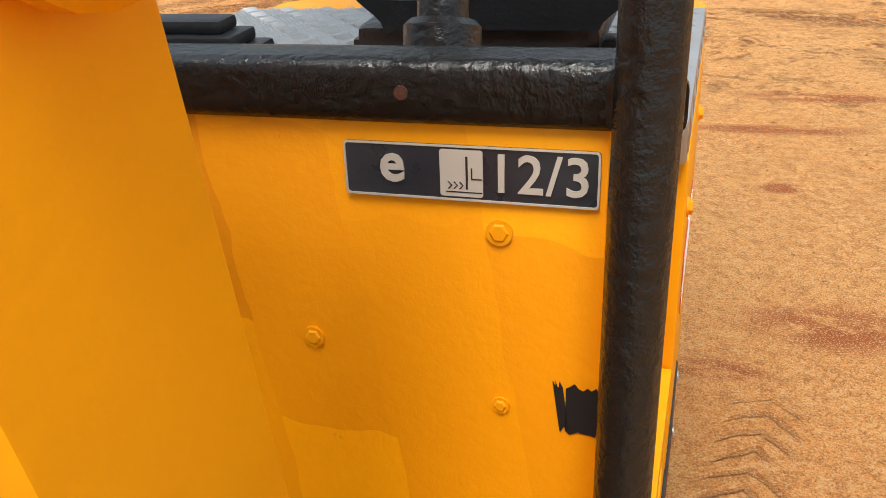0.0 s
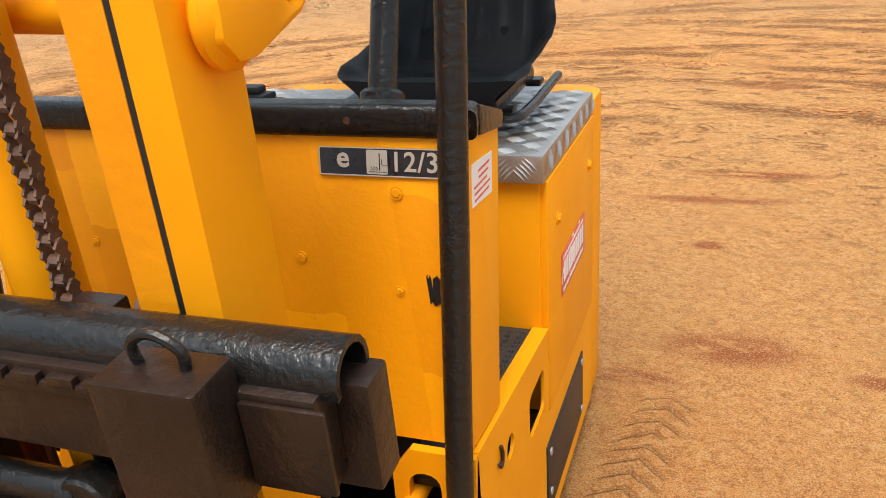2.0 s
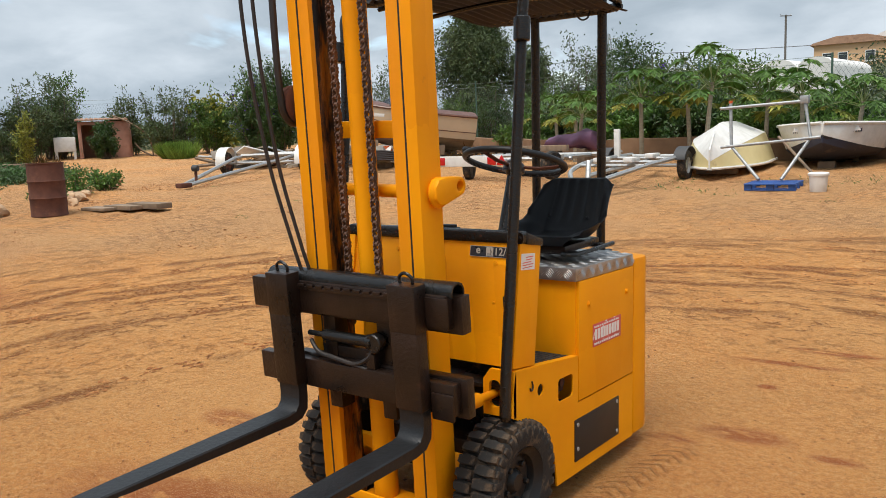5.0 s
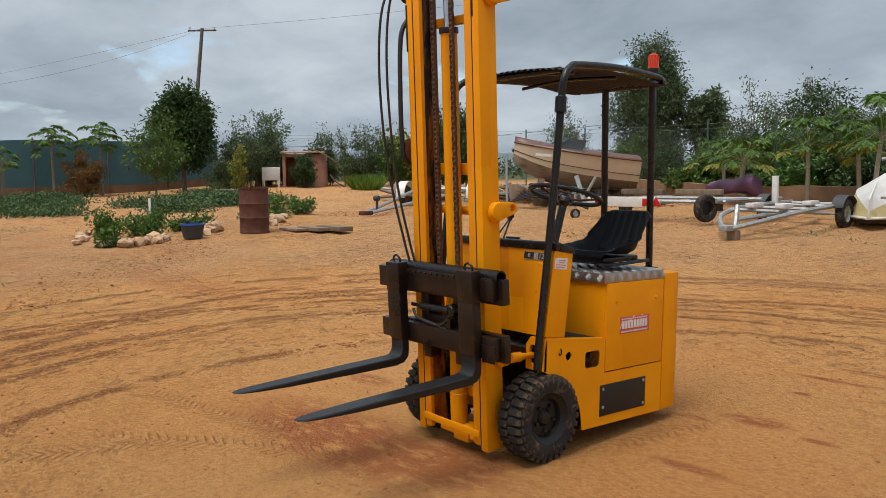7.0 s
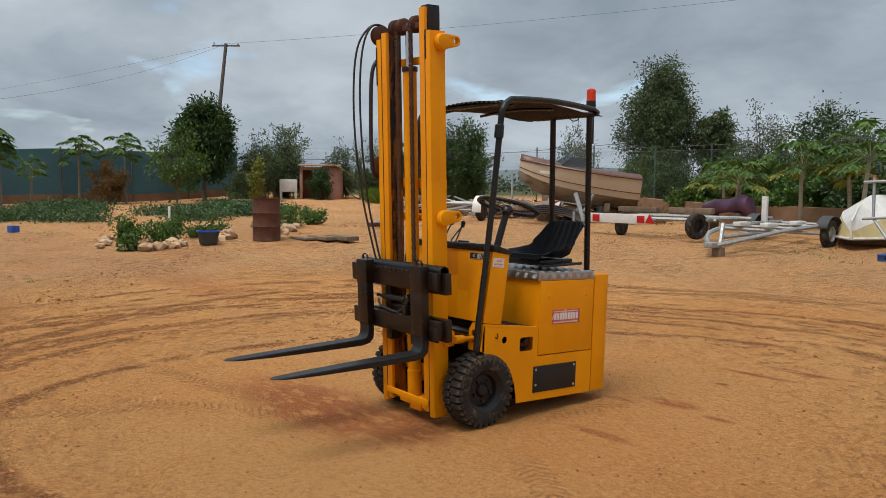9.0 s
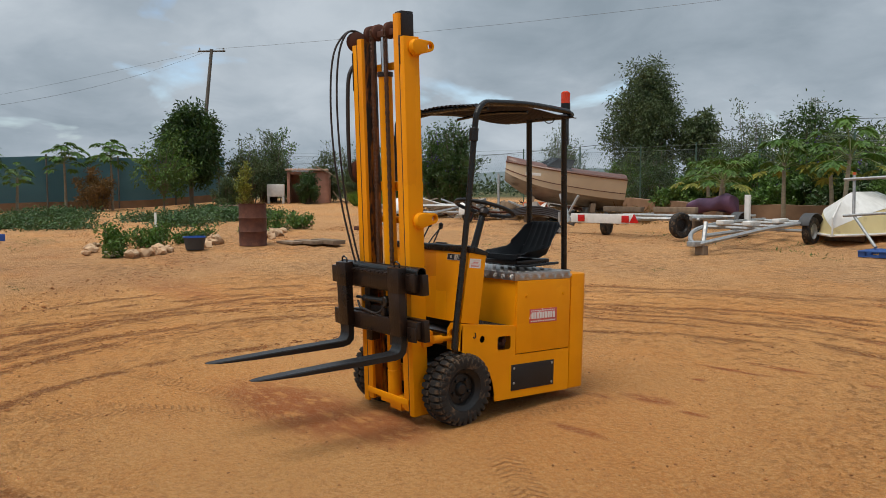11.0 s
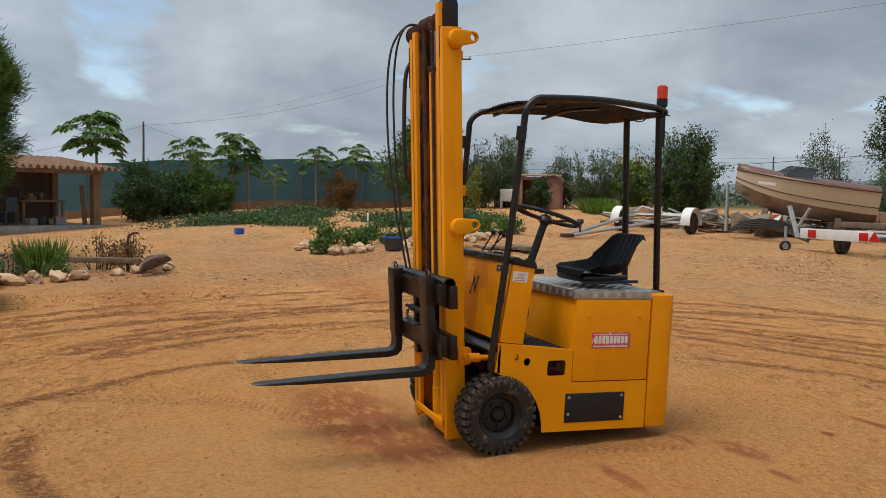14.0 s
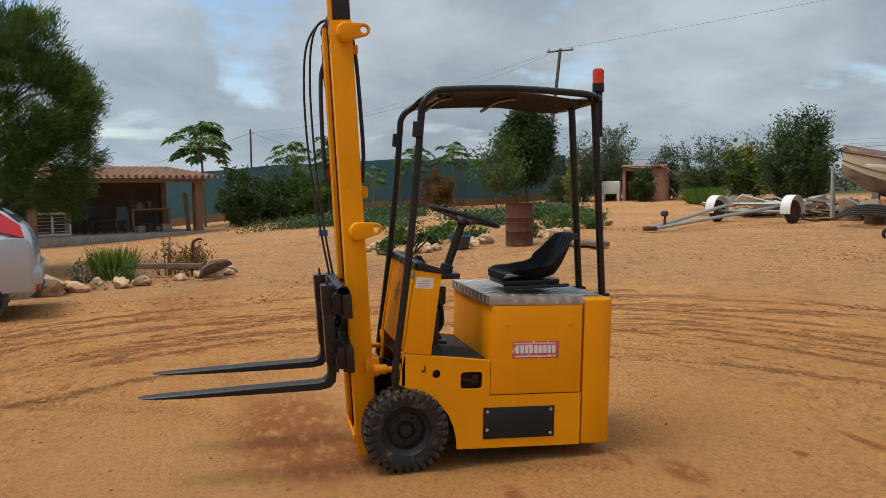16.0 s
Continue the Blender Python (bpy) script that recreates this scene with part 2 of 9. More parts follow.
NAVY_PLATE = mk("dark_name_plate", (0.012, 0.014, 0.02), (0.03, 0.03, 0.034), scale=12, rough=0.28, bump=0.05, dirt=(0.12, 0.11, 0.10), dirt_at=0.64, dirt_scale=14)
SILVERED = mk("silver_lettering", (0.60, 0.55, 0.47), (0.5, 0.46, 0.39), rough=0.35, metal=0.3, bump=0.0)


# ---- building blocks ----
def mesh_of(name, bm, material, m=None, angle=38):
    if m is not None:
        bmesh.ops.transform(bm, matrix=m, verts=bm.verts)
    bmesh.ops.recalc_face_normals(bm, faces=bm.faces)
    me = bpy.data.meshes.new(name)
    bm.to_mesh(me)
    bm.free()
    for p in me.polygons:
        p.use_smooth = True
    me.set_sharp_from_angle(angle=radians(angle))
    me.materials.append(material)
    return me


def part(name, bm, material, parent, label="", m=None, angle=38):
    ob = new(name, mesh_of(name, bm, material, m, angle))
    ob.parent = parent
    if label:
        ob["label"] = label
    return ob


def solid(name, bm, material, label, category, group="", kind="", m=None, angle=38):
    return tagged(new(name, mesh_of(name, bm, material, m, angle)), label, category, group, kind)


def thing(name, label, category, group="", kind="", m=None):
    ob = new(name)
    ob.empty_display_size = 0.1
    if m is not None:
        ob.matrix_basis = m
    return tagged(ob, label, category, group, kind)


def fresh():
    return bmesh.new()


def bevel_new(bm, edges, width, seg=2):
    if width > 0:
        bmesh.ops.bevel(bm, geom=list(edges), offset=width, segments=seg, profile=0.6, affect="EDGES", clamp_overlap=True)


def box(bm, lo, hi, bevel=0.003, seg=2, m=None):
    """A box between two corners, with rounded edges."""
    tmp = bmesh.new()
    c = [(a + b) / 2 for a, b in zip(lo, hi)]
    s = [abs(b - a) for a, b in zip(lo, hi)]
    bmesh.ops.create_cube(tmp, size=1.0, matrix=Matrix.Translation(c) @ Matrix.Diagonal((*s, 1)))
    bevel_new(tmp, tmp.edges, min(bevel, min(s) * 0.45), seg)
    return merge(bm, tmp, m)


def merge(bm, tmp, m=None):
    if m is not None:
        bmesh.ops.transform(tmp, matrix=m, verts=tmp.verts)
    table = {}
    for v in tmp.verts:
        table[v] = bm.verts.new(v.co)
    for f in tmp.faces:
        try:
            bm.faces.new([table[v] for v in f.verts])
        except ValueError:
            pass
    tmp.free()
    return bm


AXES = {"x": lambda u, v, w: (w, u, v), "y": lambda u, v, w: (u, w, v), "z": lambda u, v, w: (u, v, w)}


def plate(bm, outline, axis, a, b, holes=(), bevel=0.0, m=None):
    """A flat outline, with holes if any, drawn out from a to b along an axis."""
    put = AXES[axis]
    tmp = bmesh.new()
    edges = []
    for ring in (outline, *holes):
        vs = [tmp.verts.new(put(u, v, a)) for u, v in ring]
        edges += [tmp.edges.new((vs[i], vs[(i + 1) % len(vs)])) for i in range(len(vs))]
    if holes:
        faces = [g for g in bmesh.ops.triangle_fill(tmp, edges=edges, use_beauty=True)["geom"] if isinstance(g, bmesh.types.BMFace)]
    else:
        faces = [tmp.faces.new(vs)]
    made = bmesh.ops.extrude_face_region(tmp, geom=faces)["geom"]
    d = Vector(put(0, 0, b - a))
    bmesh.ops.translate(tmp, vec=d, verts=[g for g in made if isinstance(g, bmesh.types.BMVert)])
    if bevel:
        bmesh.ops.recalc_face_normals(tmp, faces=tmp.faces)
        bevel_new(tmp, [e for e in tmp.edges if len(e.link_faces) == 2 and e.calc_face_angle(0) > 0.6], bevel)
    return merge(bm, tmp, m)


def ring2(cu, cv, r, n=20):
    return [(cu + r * math.cos(2 * math.pi * i / n), cv + r * math.sin(2 * math.pi * i / n)) for i in range(n)]


def round_rect(u0, v0, u1, v1, r, n=4):
    out = []
    for cu, cv, a0 in ((u1 - r, v1 - r, 0), (u0 + r, v1 - r, 90), (u0 + r, v0 + r, 180), (u1 - r, v0 + r, 270)):
        out += [(cu + r * math.cos(radians(a0 + 90 * i / n)), cv + r * math.sin(radians(a0 + 90 * i / n))) for i in range(n + 1)]
    return out


def frame_at(d):
    d = Vector(d).normalized()
    a = Vector((0, 0, 1)) if abs(d.z) < 0.9 else Vector((1, 0, 0))
    u = d.cross(a).normalized()
    return u, d.cross(u).normalized()


def cyl(bm, p0, p1, r, n=16, r2=None, caps=True, bevel=0.0):
    p0, p1 = Vector(p0), Vector(p1)
    r2 = r if r2 is None else r2
    u, v = frame_at(p1 - p0)
    rings = []
    stops = [(p0, r), (p1, r2)]
    if bevel:
        d = (p1 - p0).normalized() * bevel
        stops = [(p0, r - bevel), (p0 + d, r), (p1 - d, r2), (p1, r2 - bevel)]
    for p, q in stops:
        rings.append([bm.verts.new(p + (u * math.cos(2 * math.pi * i / n) + v * math.sin(2 * math.pi * i / n)) * q) for i in range(n)])
    for a, b in zip(rings, rings[1:]):
        for i in range(n):
            bm.faces.new((a[i], a[(i + 1) % n], b[(i + 1) % n], b[i]))
    if caps:
        bm.faces.new(rings[0][::-1])
        bm.faces.new(rings[-1])
    return bm


def smooth_path(pts, steps=6, closed=False):
    """A rounded line through points (Catmull-Rom)."""
    P = [Vector(p) for p in pts]
    k = len(P)
    out = []
    for i in range(k if closed else k - 1):
        a, b, c, d = (P[(i + j) % k] if closed else P[min(max(i + j, 0), k - 1)] for j in (-1, 0, 1, 2))
        for s in range(steps):
            t = s / steps
            out.append(0.5 * ((2 * b) + (c - a) * t + (2 * a - 5 * b + 4 * c - d) * t * t + (3 * b - 3 * c + d - a) * t ** 3))
    if not closed:
        out.append(P[-1])
    return out


def tube(bm, pts, r, n=8, closed=False, taper=None, flat=1.0):
    """A round tube along a line of points."""
    P = [Vector(p) for p in pts]
    k = len(P)
    rings = []
    u = None
    for i in range(k):
        a = P[(i - 1) % k] if (closed or i > 0) else P[i]
        b = P[(i + 1) % k] if (closed or i < k - 1) else P[i]
        d = (b - a).normalized()
        if u is None:
            u, v = frame_at(d)
        else:
            u = (u - d * u.dot(d)).normalized()
            v = d.cross(u)
        q = r * (1 + (taper - 1) * i / (k - 1)) if taper is not None else r
        rings.append([bm.verts.new(P[i] + (u * math.cos(2 * math.pi * j / n) + v * flat * math.sin(2 * math.pi * j / n)) * q) for j in range(n)])
    pairs = list(zip(rings, rings[1:])) + ([(rings[-1], rings[0])] if closed else [])
    for a, b in pairs:
        for j in range(n):
            bm.faces.new((a[j], a[(j + 1) % n], b[(j + 1) % n], b[j]))
    if not closed:
        bm.faces.new(rings[0][::-1])
        bm.faces.new(rings[-1])
    return bm


def lathe(bm, profile, m=None, n=28, closed=False):
    """A profile of (radius, height) turned round z."""
    tmp = bmesh.new()
    rings = []
    for r, h in profile:
        if r < 1e-5:
            rings.append([tmp.verts.new((0, 0, h))])
        else:
            rings.append([tmp.verts.new((r * math.cos(2 * math.pi * i / n), r * math.sin(2 * math.pi * i / n), h)) for i in range(n)])
    pairs = list(zip(rings, rings[1:])) + ([(rings[-1], rings[0])] if closed else [])
    for a, b in pairs:
        for i in range(n):
            j = (i + 1) % n
            if len(a) == 1 and len(b) == 1:
                continue
            if len(a) == 1:
                tmp.faces.new((a[0], b[j], b[i]))
            elif len(b) == 1:
                tmp.faces.new((a[i], a[j], b[0]))
            else:
                tmp.faces.new((a[i], a[j], b[j], b[i]))
    return merge(bm, tmp, m)


def loft(bm, sections, caps=True, m=None, closed=True):
    """Rings of points, one after another, skinned."""
    tmp = bmesh.new()
    rings = [[tmp.verts.new(p) for p in s] for s in sections]
    k = len(rings[0])
    for a, b in zip(rings, rings[1:]):
        for i in range(k if closed else k - 1):
            tmp.faces.new((a[i], a[(i + 1) % k], b[(i + 1) % k], b[i]))
    if caps and closed:
        tmp.faces.new(rings[0][::-1])
        tmp.faces.new(rings[-1])
    return merge(bm, tmp, m)


def hexbolt(bm, p, d, r=0.011, h=0.008):
    p, d = Vector(p), Vector(d).normalized()
    cyl(bm, p, p + d * 0.003, r * 1.35, 14)
    cyl(bm, p, p + d * h, r, 6, bevel=0.0015)
    return bm


def grid_mesh(bm, f, nu, nv):
    """A sheet of nu x nv cells, with f(u, v) for u, v from 0 to 1."""
    vs = [[bm.verts.new(f(i / nu, j / nv)) for j in range(nv + 1)] for i in range(nu + 1)]
    for i in range(nu):
        for j in range(nv):
            bm.faces.new((vs[i][j], vs[i + 1][j], vs[i + 1][j + 1], vs[i][j + 1]))
    return bm


def lettering(name, text, size, material, parent, m, spacing=1.0, bold=0.0, depth=0.0008):
    """Raised letters, as a mesh."""
    cu = bpy.data.curves.new(name, "FONT")
    cu.body, cu.size, cu.extrude, cu.space_character, cu.offset = text, size, depth, spacing, bold
    cu.align_x, cu.align_y, cu.resolution_u = "CENTER", "CENTER", 3
    tmp = bpy.data.objects.new(name, cu)
    scene.collection.objects.link(tmp)
    me = bpy.data.meshes.new_from_object(tmp.evaluated_get(bpy.context.evaluated_depsgraph_get()))
    bpy.data.objects.remove(tmp)
    bpy.data.curves.remove(cu)
    me.transform(m)
    me.materials.clear()
    me.materials.append(material)
    ob = new(name, me)
    ob.parent = parent
    return ob


# ---- the ground ----
def smoothstep(a, b, r):
    u = min(max((r - a) / (b - a), 0.0), 1.0)
    return u * u * (3 - 2 * u)


def ground_z(x, y):
    """Height of the yard: level round the machine, rising gently towards the edges."""
    r = math.hypot(x + 0.4, y - 0.6)
    bank = max(smoothstep(12.5, 16, y), smoothstep(-1.4, -0.3, x) * smoothstep(9.5, 12.5, y)) * smoothstep(-9, -5, x)
    rise = 0.0185 * max(0.0, min(r, 60.0) - 3.5) * smoothstep(-7, 1, y) * max(smoothstep(-3, -9, x), smoothstep(18, 26, y))
    return rise + 0.20 * bank + 0.25 * smoothstep(5, 14, r) * smoothstep(-1, 6, y) + 0.18 * smoothstep(20, 36, r) * smoothstep(9, 15, y)


TRACKS = [(-0.6, 0.5, 5.05), (-0.6, 0.5, 5.42), (-0.6, 0.5, 5.75), (-0.6, 0.5, 4.25), (-0.4, 0.9, 4.45), (-1.0, 1.2, 6.3), (0.2, 1.2, 6.9), (1.8, 1.0, 7.6), (-1.6, 2.6, 4.8), (0.5, 1.4, 5.1), (-0.2, 2.0, 5.6), (0.7, 0.6, 3.9)]


def sand_material():
    m = bpy.data.materials.new("orange_sand")
    m.use_nodes = True
    nt = m.node_tree
    n, l = nt.nodes.new, nt.links.new
    bs = nt.nodes["Principled BSDF"]
    geo = n("ShaderNodeNewGeometry")
    sep = n("ShaderNodeSeparateXYZ")
    l(geo.outputs["Position"], sep.inputs[0])

    def math_(op, a, b=None):
        q = n("ShaderNodeMath"); q.operation = op
        for i, v in enumerate((a, b)):
            if v is None:
                continue
            if isinstance(v, (int, float)):
                q.inputs[i].default_value = v
            else:
                l(v, q.inputs[i])
        return q.outputs[0]

    def noise_(s, d=6.0, r=0.6, off=(0, 0, 0), sc=(1, 1, 1)):
        mp = n("ShaderNodeMapping"); mp.inputs["Location"].default_value, mp.inputs["Scale"].default_value = off, sc
        l(geo.outputs["Position"], mp.inputs[0])
        t = n("ShaderNodeTexNoise")
        t.inputs["Scale"].default_value, t.inputs["Detail"].default_value, t.inputs["Roughness"].default_value = s, d, r
        l(mp.outputs[0], t.inputs["Vector"])
        return t.outputs["Fac"]

    def ramp(v, a, b, lo=0.0, hi=1.0):
        q = n("ShaderNodeMapRange")
        q.inputs["From Min"].default_value, q.inputs["From Max"].default_value = a, b
        q.inputs["To Min"].default_value, q.inputs["To Max"].default_value = lo, hi
        q.interpolation_type = "SMOOTHSTEP"
        l(v, q.inputs["Value"])
        return q.outputs[0]

    def mix(fac, a, b):
        q = n("ShaderNodeMix"); q.data_type = "RGBA"
        l(fac, q.inputs[0])
        for key, v in (("A", a), ("B", b)):
            if isinstance(v, tuple):
                q.inputs[key].default_value = (*v, 1)
            else:
                l(v, q.inputs[key])
        return q.outputs["Result"]
    def polar(cx, cy, ka, kr, detail, rough, dist=0.3, off=0.0):
        """Noise laid round a centre: ka along the turn, kr across it."""
        ux, uy = math_("SUBTRACT", sep.outputs[0], cx), math_("SUBTRACT", sep.outputs[1], cy)
        r = math_("ADD", math_("SQRT", math_("ADD", math_("MULTIPLY", ux, ux), math_("MULTIPLY", uy, uy))), wob)
        th = math_("ARCTAN2", uy, ux)
        pol = n("ShaderNodeCombineXYZ")
        l(math_("ADD", math_("MULTIPLY", th, 4.6 * ka), off), pol.inputs[0]); l(math_("MULTIPLY", r, kr), pol.inputs[1])
        t = n("ShaderNodeTexNoise")
        t.inputs["Scale"].default_value, t.inputs["Detail"].default_value, t.inputs["Roughness"].default_value, t.inputs["Distortion"].default_value = 1.0, detail, rough, dist
        l(pol.outputs[0], t.inputs["Vector"])
        return t.outputs["Fac"], r
    wob = math_("MULTIPLY", math_("SUBTRACT", noise_(0.5, 3), 0.5), 0.7)
    band, rr = polar(-0.6, 0.5, 0.22, 2.6, 4, 0.6, 0.2, 7.0)
    dash, _ = polar(-0.6, 0.5, 5.5, 13.0, 8, 0.74, 0.6)
    dash2, _ = polar(-1.6, 3.2, 6.0, 12.0, 8, 0.76, 0.6, 3.0)
    broad, _ = polar(-0.6, 0.5, 1.8, 6.0, 7, 0.70, 0.5, 2.0)
    # the rings where the truck has been turned round
    rut = None
    for k, (cx, cy, R) in enumerate(TRACKS):
        dx, dy = math_("SUBTRACT", sep.outputs[0], cx), math_("SUBTRACT", sep.outputs[1], cy)
        r = math_("SQRT", math_("ADD", math_("MULTIPLY", dx, dx), math_("MULTIPLY", dy, dy)))
        d = math_("ABSOLUTE", math_("SUBTRACT", math_("ADD", r, math_("MULTIPLY", wob, 0.5)), R))
        one = math_("MULTIPLY", ramp(d, 0.03, 0.13, 1.0, 0.0), ramp(noise_(0.8, 4, 0.6, (3.7 * k, 1.3 * k, 0)), 0.42, 0.54))
        rut = one if rut is None else math_("MAXIMUM", rut, one)
    band = math_("MULTIPLY", ramp(band, 0.45, 0.57), math_("MULTIPLY", ramp(rr, 6.2, 9.5, 1.0, 0.0), ramp(rr, 2.6, 4.0, 0.25, 1.0)))
    marks = math_("MULTIPLY", ramp(dash, 0.54, 0.56), math_("ADD", math_("MULTIPLY", band, 0.72), 0.26))
    marks = math_("MAXIMUM", marks, math_("MULTIPLY", ramp(dash2, 0.555, 0.575), ramp(noise_(0.45, 4, 0.55, (5, 2, 0)), 0.46, 0.58, 0.04, 0.40)))
    marks = math_("MAXIMUM", marks, math_("MULTIPLY", ramp(broad, 0.56, 0.60), math_("MULTIPLY", band, 0.18)))
    marks = math_("MULTIPLY", marks, ramp(rr, 1.6, 3.2, 0.15, 1.0))
    marks = math_("MAXIMUM", marks, math_("MULTIPLY", rut, ramp(dash, 0.45, 0.47, 0.2, 1.0)))
    # prints of block tread pressed into the sand
    tread = None
    for cx, cy, ang, half, length in ((0.14, 1.15, 80, 0.06, 0.40), (-1.35, -0.75, 35, 0.08, 0.9), (-2.3, -0.6, 12, 0.08, 1.2), (-1.9, -1.6, 70, 0.08, 0.7), (1.2, -0.2, 150, 0.08, 0.8)):
        ca, sa = math.cos(radians(ang)), math.sin(radians(ang))
        ux, uy = math_("SUBTRACT", sep.outputs[0], cx), math_("SUBTRACT", sep.outputs[1], cy)
        al = math_("ADD", math_("MULTIPLY", ux, ca), math_("MULTIPLY", uy, sa))
        ac = math_("ADD", math_("SUBTRACT", math_("MULTIPLY", uy, ca), math_("MULTIPLY", ux, sa)), math_("MULTIPLY", wob, 0.15))
        aa = math_("ABSOLUTE", ac)
        wave = math_("SINE", math_("MULTIPLY", math_("ADD", math_("ADD", al, math_("MULTIPLY", aa, 0.7)), math_("MULTIPLY", noise_(9, 3), 0.05)), 105.0))
        one = math_("MULTIPLY", ramp(wave, 0.25, 0.8), math_("MULTIPLY", ramp(aa, half, half + 0.03, 1.0, 0.0), ramp(math_("ABSOLUTE", al), length * 0.7, length, 1.0, 0.0)))
        tread = one if tread is None else math_("MAXIMUM", tread, one)
    tread = math_("MULTIPLY", tread, ramp(noise_(5, 5, 0.65), 0.38, 0.50))
    grit = noise_(34, 5, 0.75, (2, 7, 0))
    lump = noise_(15, 4, 0.62, (3, 3, 0))
    track = math_("MULTIPLY", marks, ramp(grit, 0.40, 0.50, 0.15, 1.0))
    # base: pale dry sand over redder, damper sand
    col = mix(ramp(noise_(0.35, 5), 0.35, 0.65), (0.83, 0.345, 0.088), (0.85, 0.410, 0.132))
    col = mix(ramp(noise_(2.6, 8, 0.72), 0.46, 0.60, 0.0, 0.18), col, (0.68, 0.255, 0.065))
    col = mix(ramp(grit, 0.51, 0.61, 0.0, 0.42), col, (0.46, 0.155, 0.040))
    col = mix(ramp(grit, 0.40, 0.49, 0.75, 0.0), col, (0.86, 0.46, 0.175))
    col = mix(ramp(lump, 0.54, 0.66, 0.0, 0.30), col, (0.50, 0.185, 0.05))
    red = math_("MULTIPLY", ramp(noise_(0.55, 5, 0.62, (9, 4, 0)), 0.60, 0.72), 0.45)
    # reddish stains: in front of the forks' heels and beside the machine
    for cx, cy, ra, rb, k in ((-1.05, -0.2, 0.95, 0.34, 1.0), (-0.35, -0.05, 0.45, 0.30, 0.9), (0.36, 1.80, 0.19, 0.10, 1.0), (0.27, 2.57, 0.06, 0.035, 1.4), (0.79, 1.69, 0.10, 0.04, 1.0), (0.09, 1.56, 0.12, 0.04, 1.0), (0.26, 3.07, 0.30, 0.04, 1.2), (0.45, 3.42, 0.26, 0.05, 1.2), (0.54, 0.82, 0.22, 0.05, 0.9), (0.56, 5.2, 0.22, 0.12, 0.9), (-2.0, 0.67, 0.2, 0.10, 0.8), (1.3, 3.4, 0.15, 0.05, 0.9), (-8.6, 1.6, 2.4, 0.45, 0.75), (-11.2, 0.6, 2.6, 0.7, 0.75), (-10.6, 2.9, 1.8, 0.5, 0.7), (-14.5, 1.0, 3.0, 0.9, 0.7), (-8.2, -1.4, 2.2, 0.5, 0.7), (-12.5, 5.8, 1.6, 0.7, 0.6), (-13.6, -4.2, 2.4, 1.6, 0.8)):
        ux, uy = math_("DIVIDE", math_("SUBTRACT", sep.outputs[0], cx), ra), math_("DIVIDE", math_("SUBTRACT", sep.outputs[1], cy), rb)
        d = math_("SQRT", math_("ADD", math_("MULTIPLY", ux, ux), math_("MULTIPLY", uy, uy)))
        spot = math_("MULTIPLY", ramp(d, 0.45, 1.5, 1.0, 0.0), ramp(noise_(7, 6, 0.65, (1, 1, 0), (0.7, 1.6, 1)), 0.36, 0.52, 0.08, k))
        red = math_("MAXIMUM", red, spot)
    col = mix(math_("MULTIPLY", red, 0.95), col, (0.46, 0.115, 0.028))
    # darker churned sand, with the shade of rut and tread relief painted in
    col = mix(math_("MULTIPLY", track, 0.97), col, (0.33, 0.095, 0.020))
    col = mix(math_("MULTIPLY", tread, 0.5), col, (0.42, 0.145, 0.04))
    # paler trodden ground further out
    far = math_("SQRT", math_("ADD", math_("MULTIPLY", sep.outputs[0], sep.outputs[0]), math_("MULTIPLY", sep.outputs[1], sep.outputs[1])))
    col = mix(math_("MULTIPLY", ramp(far, 6.5, 10.0), ramp(noise_(0.5, 5), 0.30, 0.55, 0.35, 0.8)), col, (0.62, 0.345, 0.160))
    # litter, old prints and damp ground at the edges of the yard
    litter = math_("MULTIPLY", ramp(noise_(8.0, 8, 0.8, (4, 8, 0)), 0.50, 0.555), ramp(noise_(0.6, 5, 0.6, (6, 1, 0)), 0.40, 0.60, 0.25, 1.0))
    col = mix(math_("MULTIPLY", litter, ramp(far, 7.5, 10.5, 0.0, 0.85)), col, (0.29, 0.135, 0.06))
    # single grains and small stones
    grain = noise_(190, 4, 0.8)
    col = mix(ramp(grain, 0.53, 0.61, 0.0, 0.65), col, (0.30, 0.115, 0.040))
    col = mix(ramp(grain, 0.38, 0.48, 0.85, 0.0), col, (0.88, 0.57, 0.30))
    # past the fences: dry scrub
    scrub = ramp(far, 36, 46)
    col = mix(scrub, col, mix(ramp(noise_(0.12, 6), 0.4, 0.6), (0.16, 0.14, 0.07), (0.09, 0.105, 0.045)))
    l(col, bs.inputs["Base Color"])
    bs.inputs["Roughness"].default_value = 0.93
    bs.inputs["Specular IOR Level"].default_value = 0.15
    h = math_("ADD", math_("MULTIPLY", grit, 1.5), math_("MULTIPLY", noise_(5.5, 7, 0.7), 0.55))
    h = math_("ADD", h, math_("ADD", math_("MULTIPLY", grain, 0.7), math_("MULTIPLY", lump, 1.5)))
    h = math_("SUBTRACT", h, math_("ADD", math_("MULTIPLY", track, 1.9), math_("MULTIPLY", tread, 1.2)))
    bp = n("ShaderNodeBump"); bp.inputs["Strength"].default_value, bp.inputs["Distance"].default_value = 1.0, 0.032
    l(h, bp.inputs["Height"]); l(bp.outputs[0], bs.inputs["Normal"])
    return m


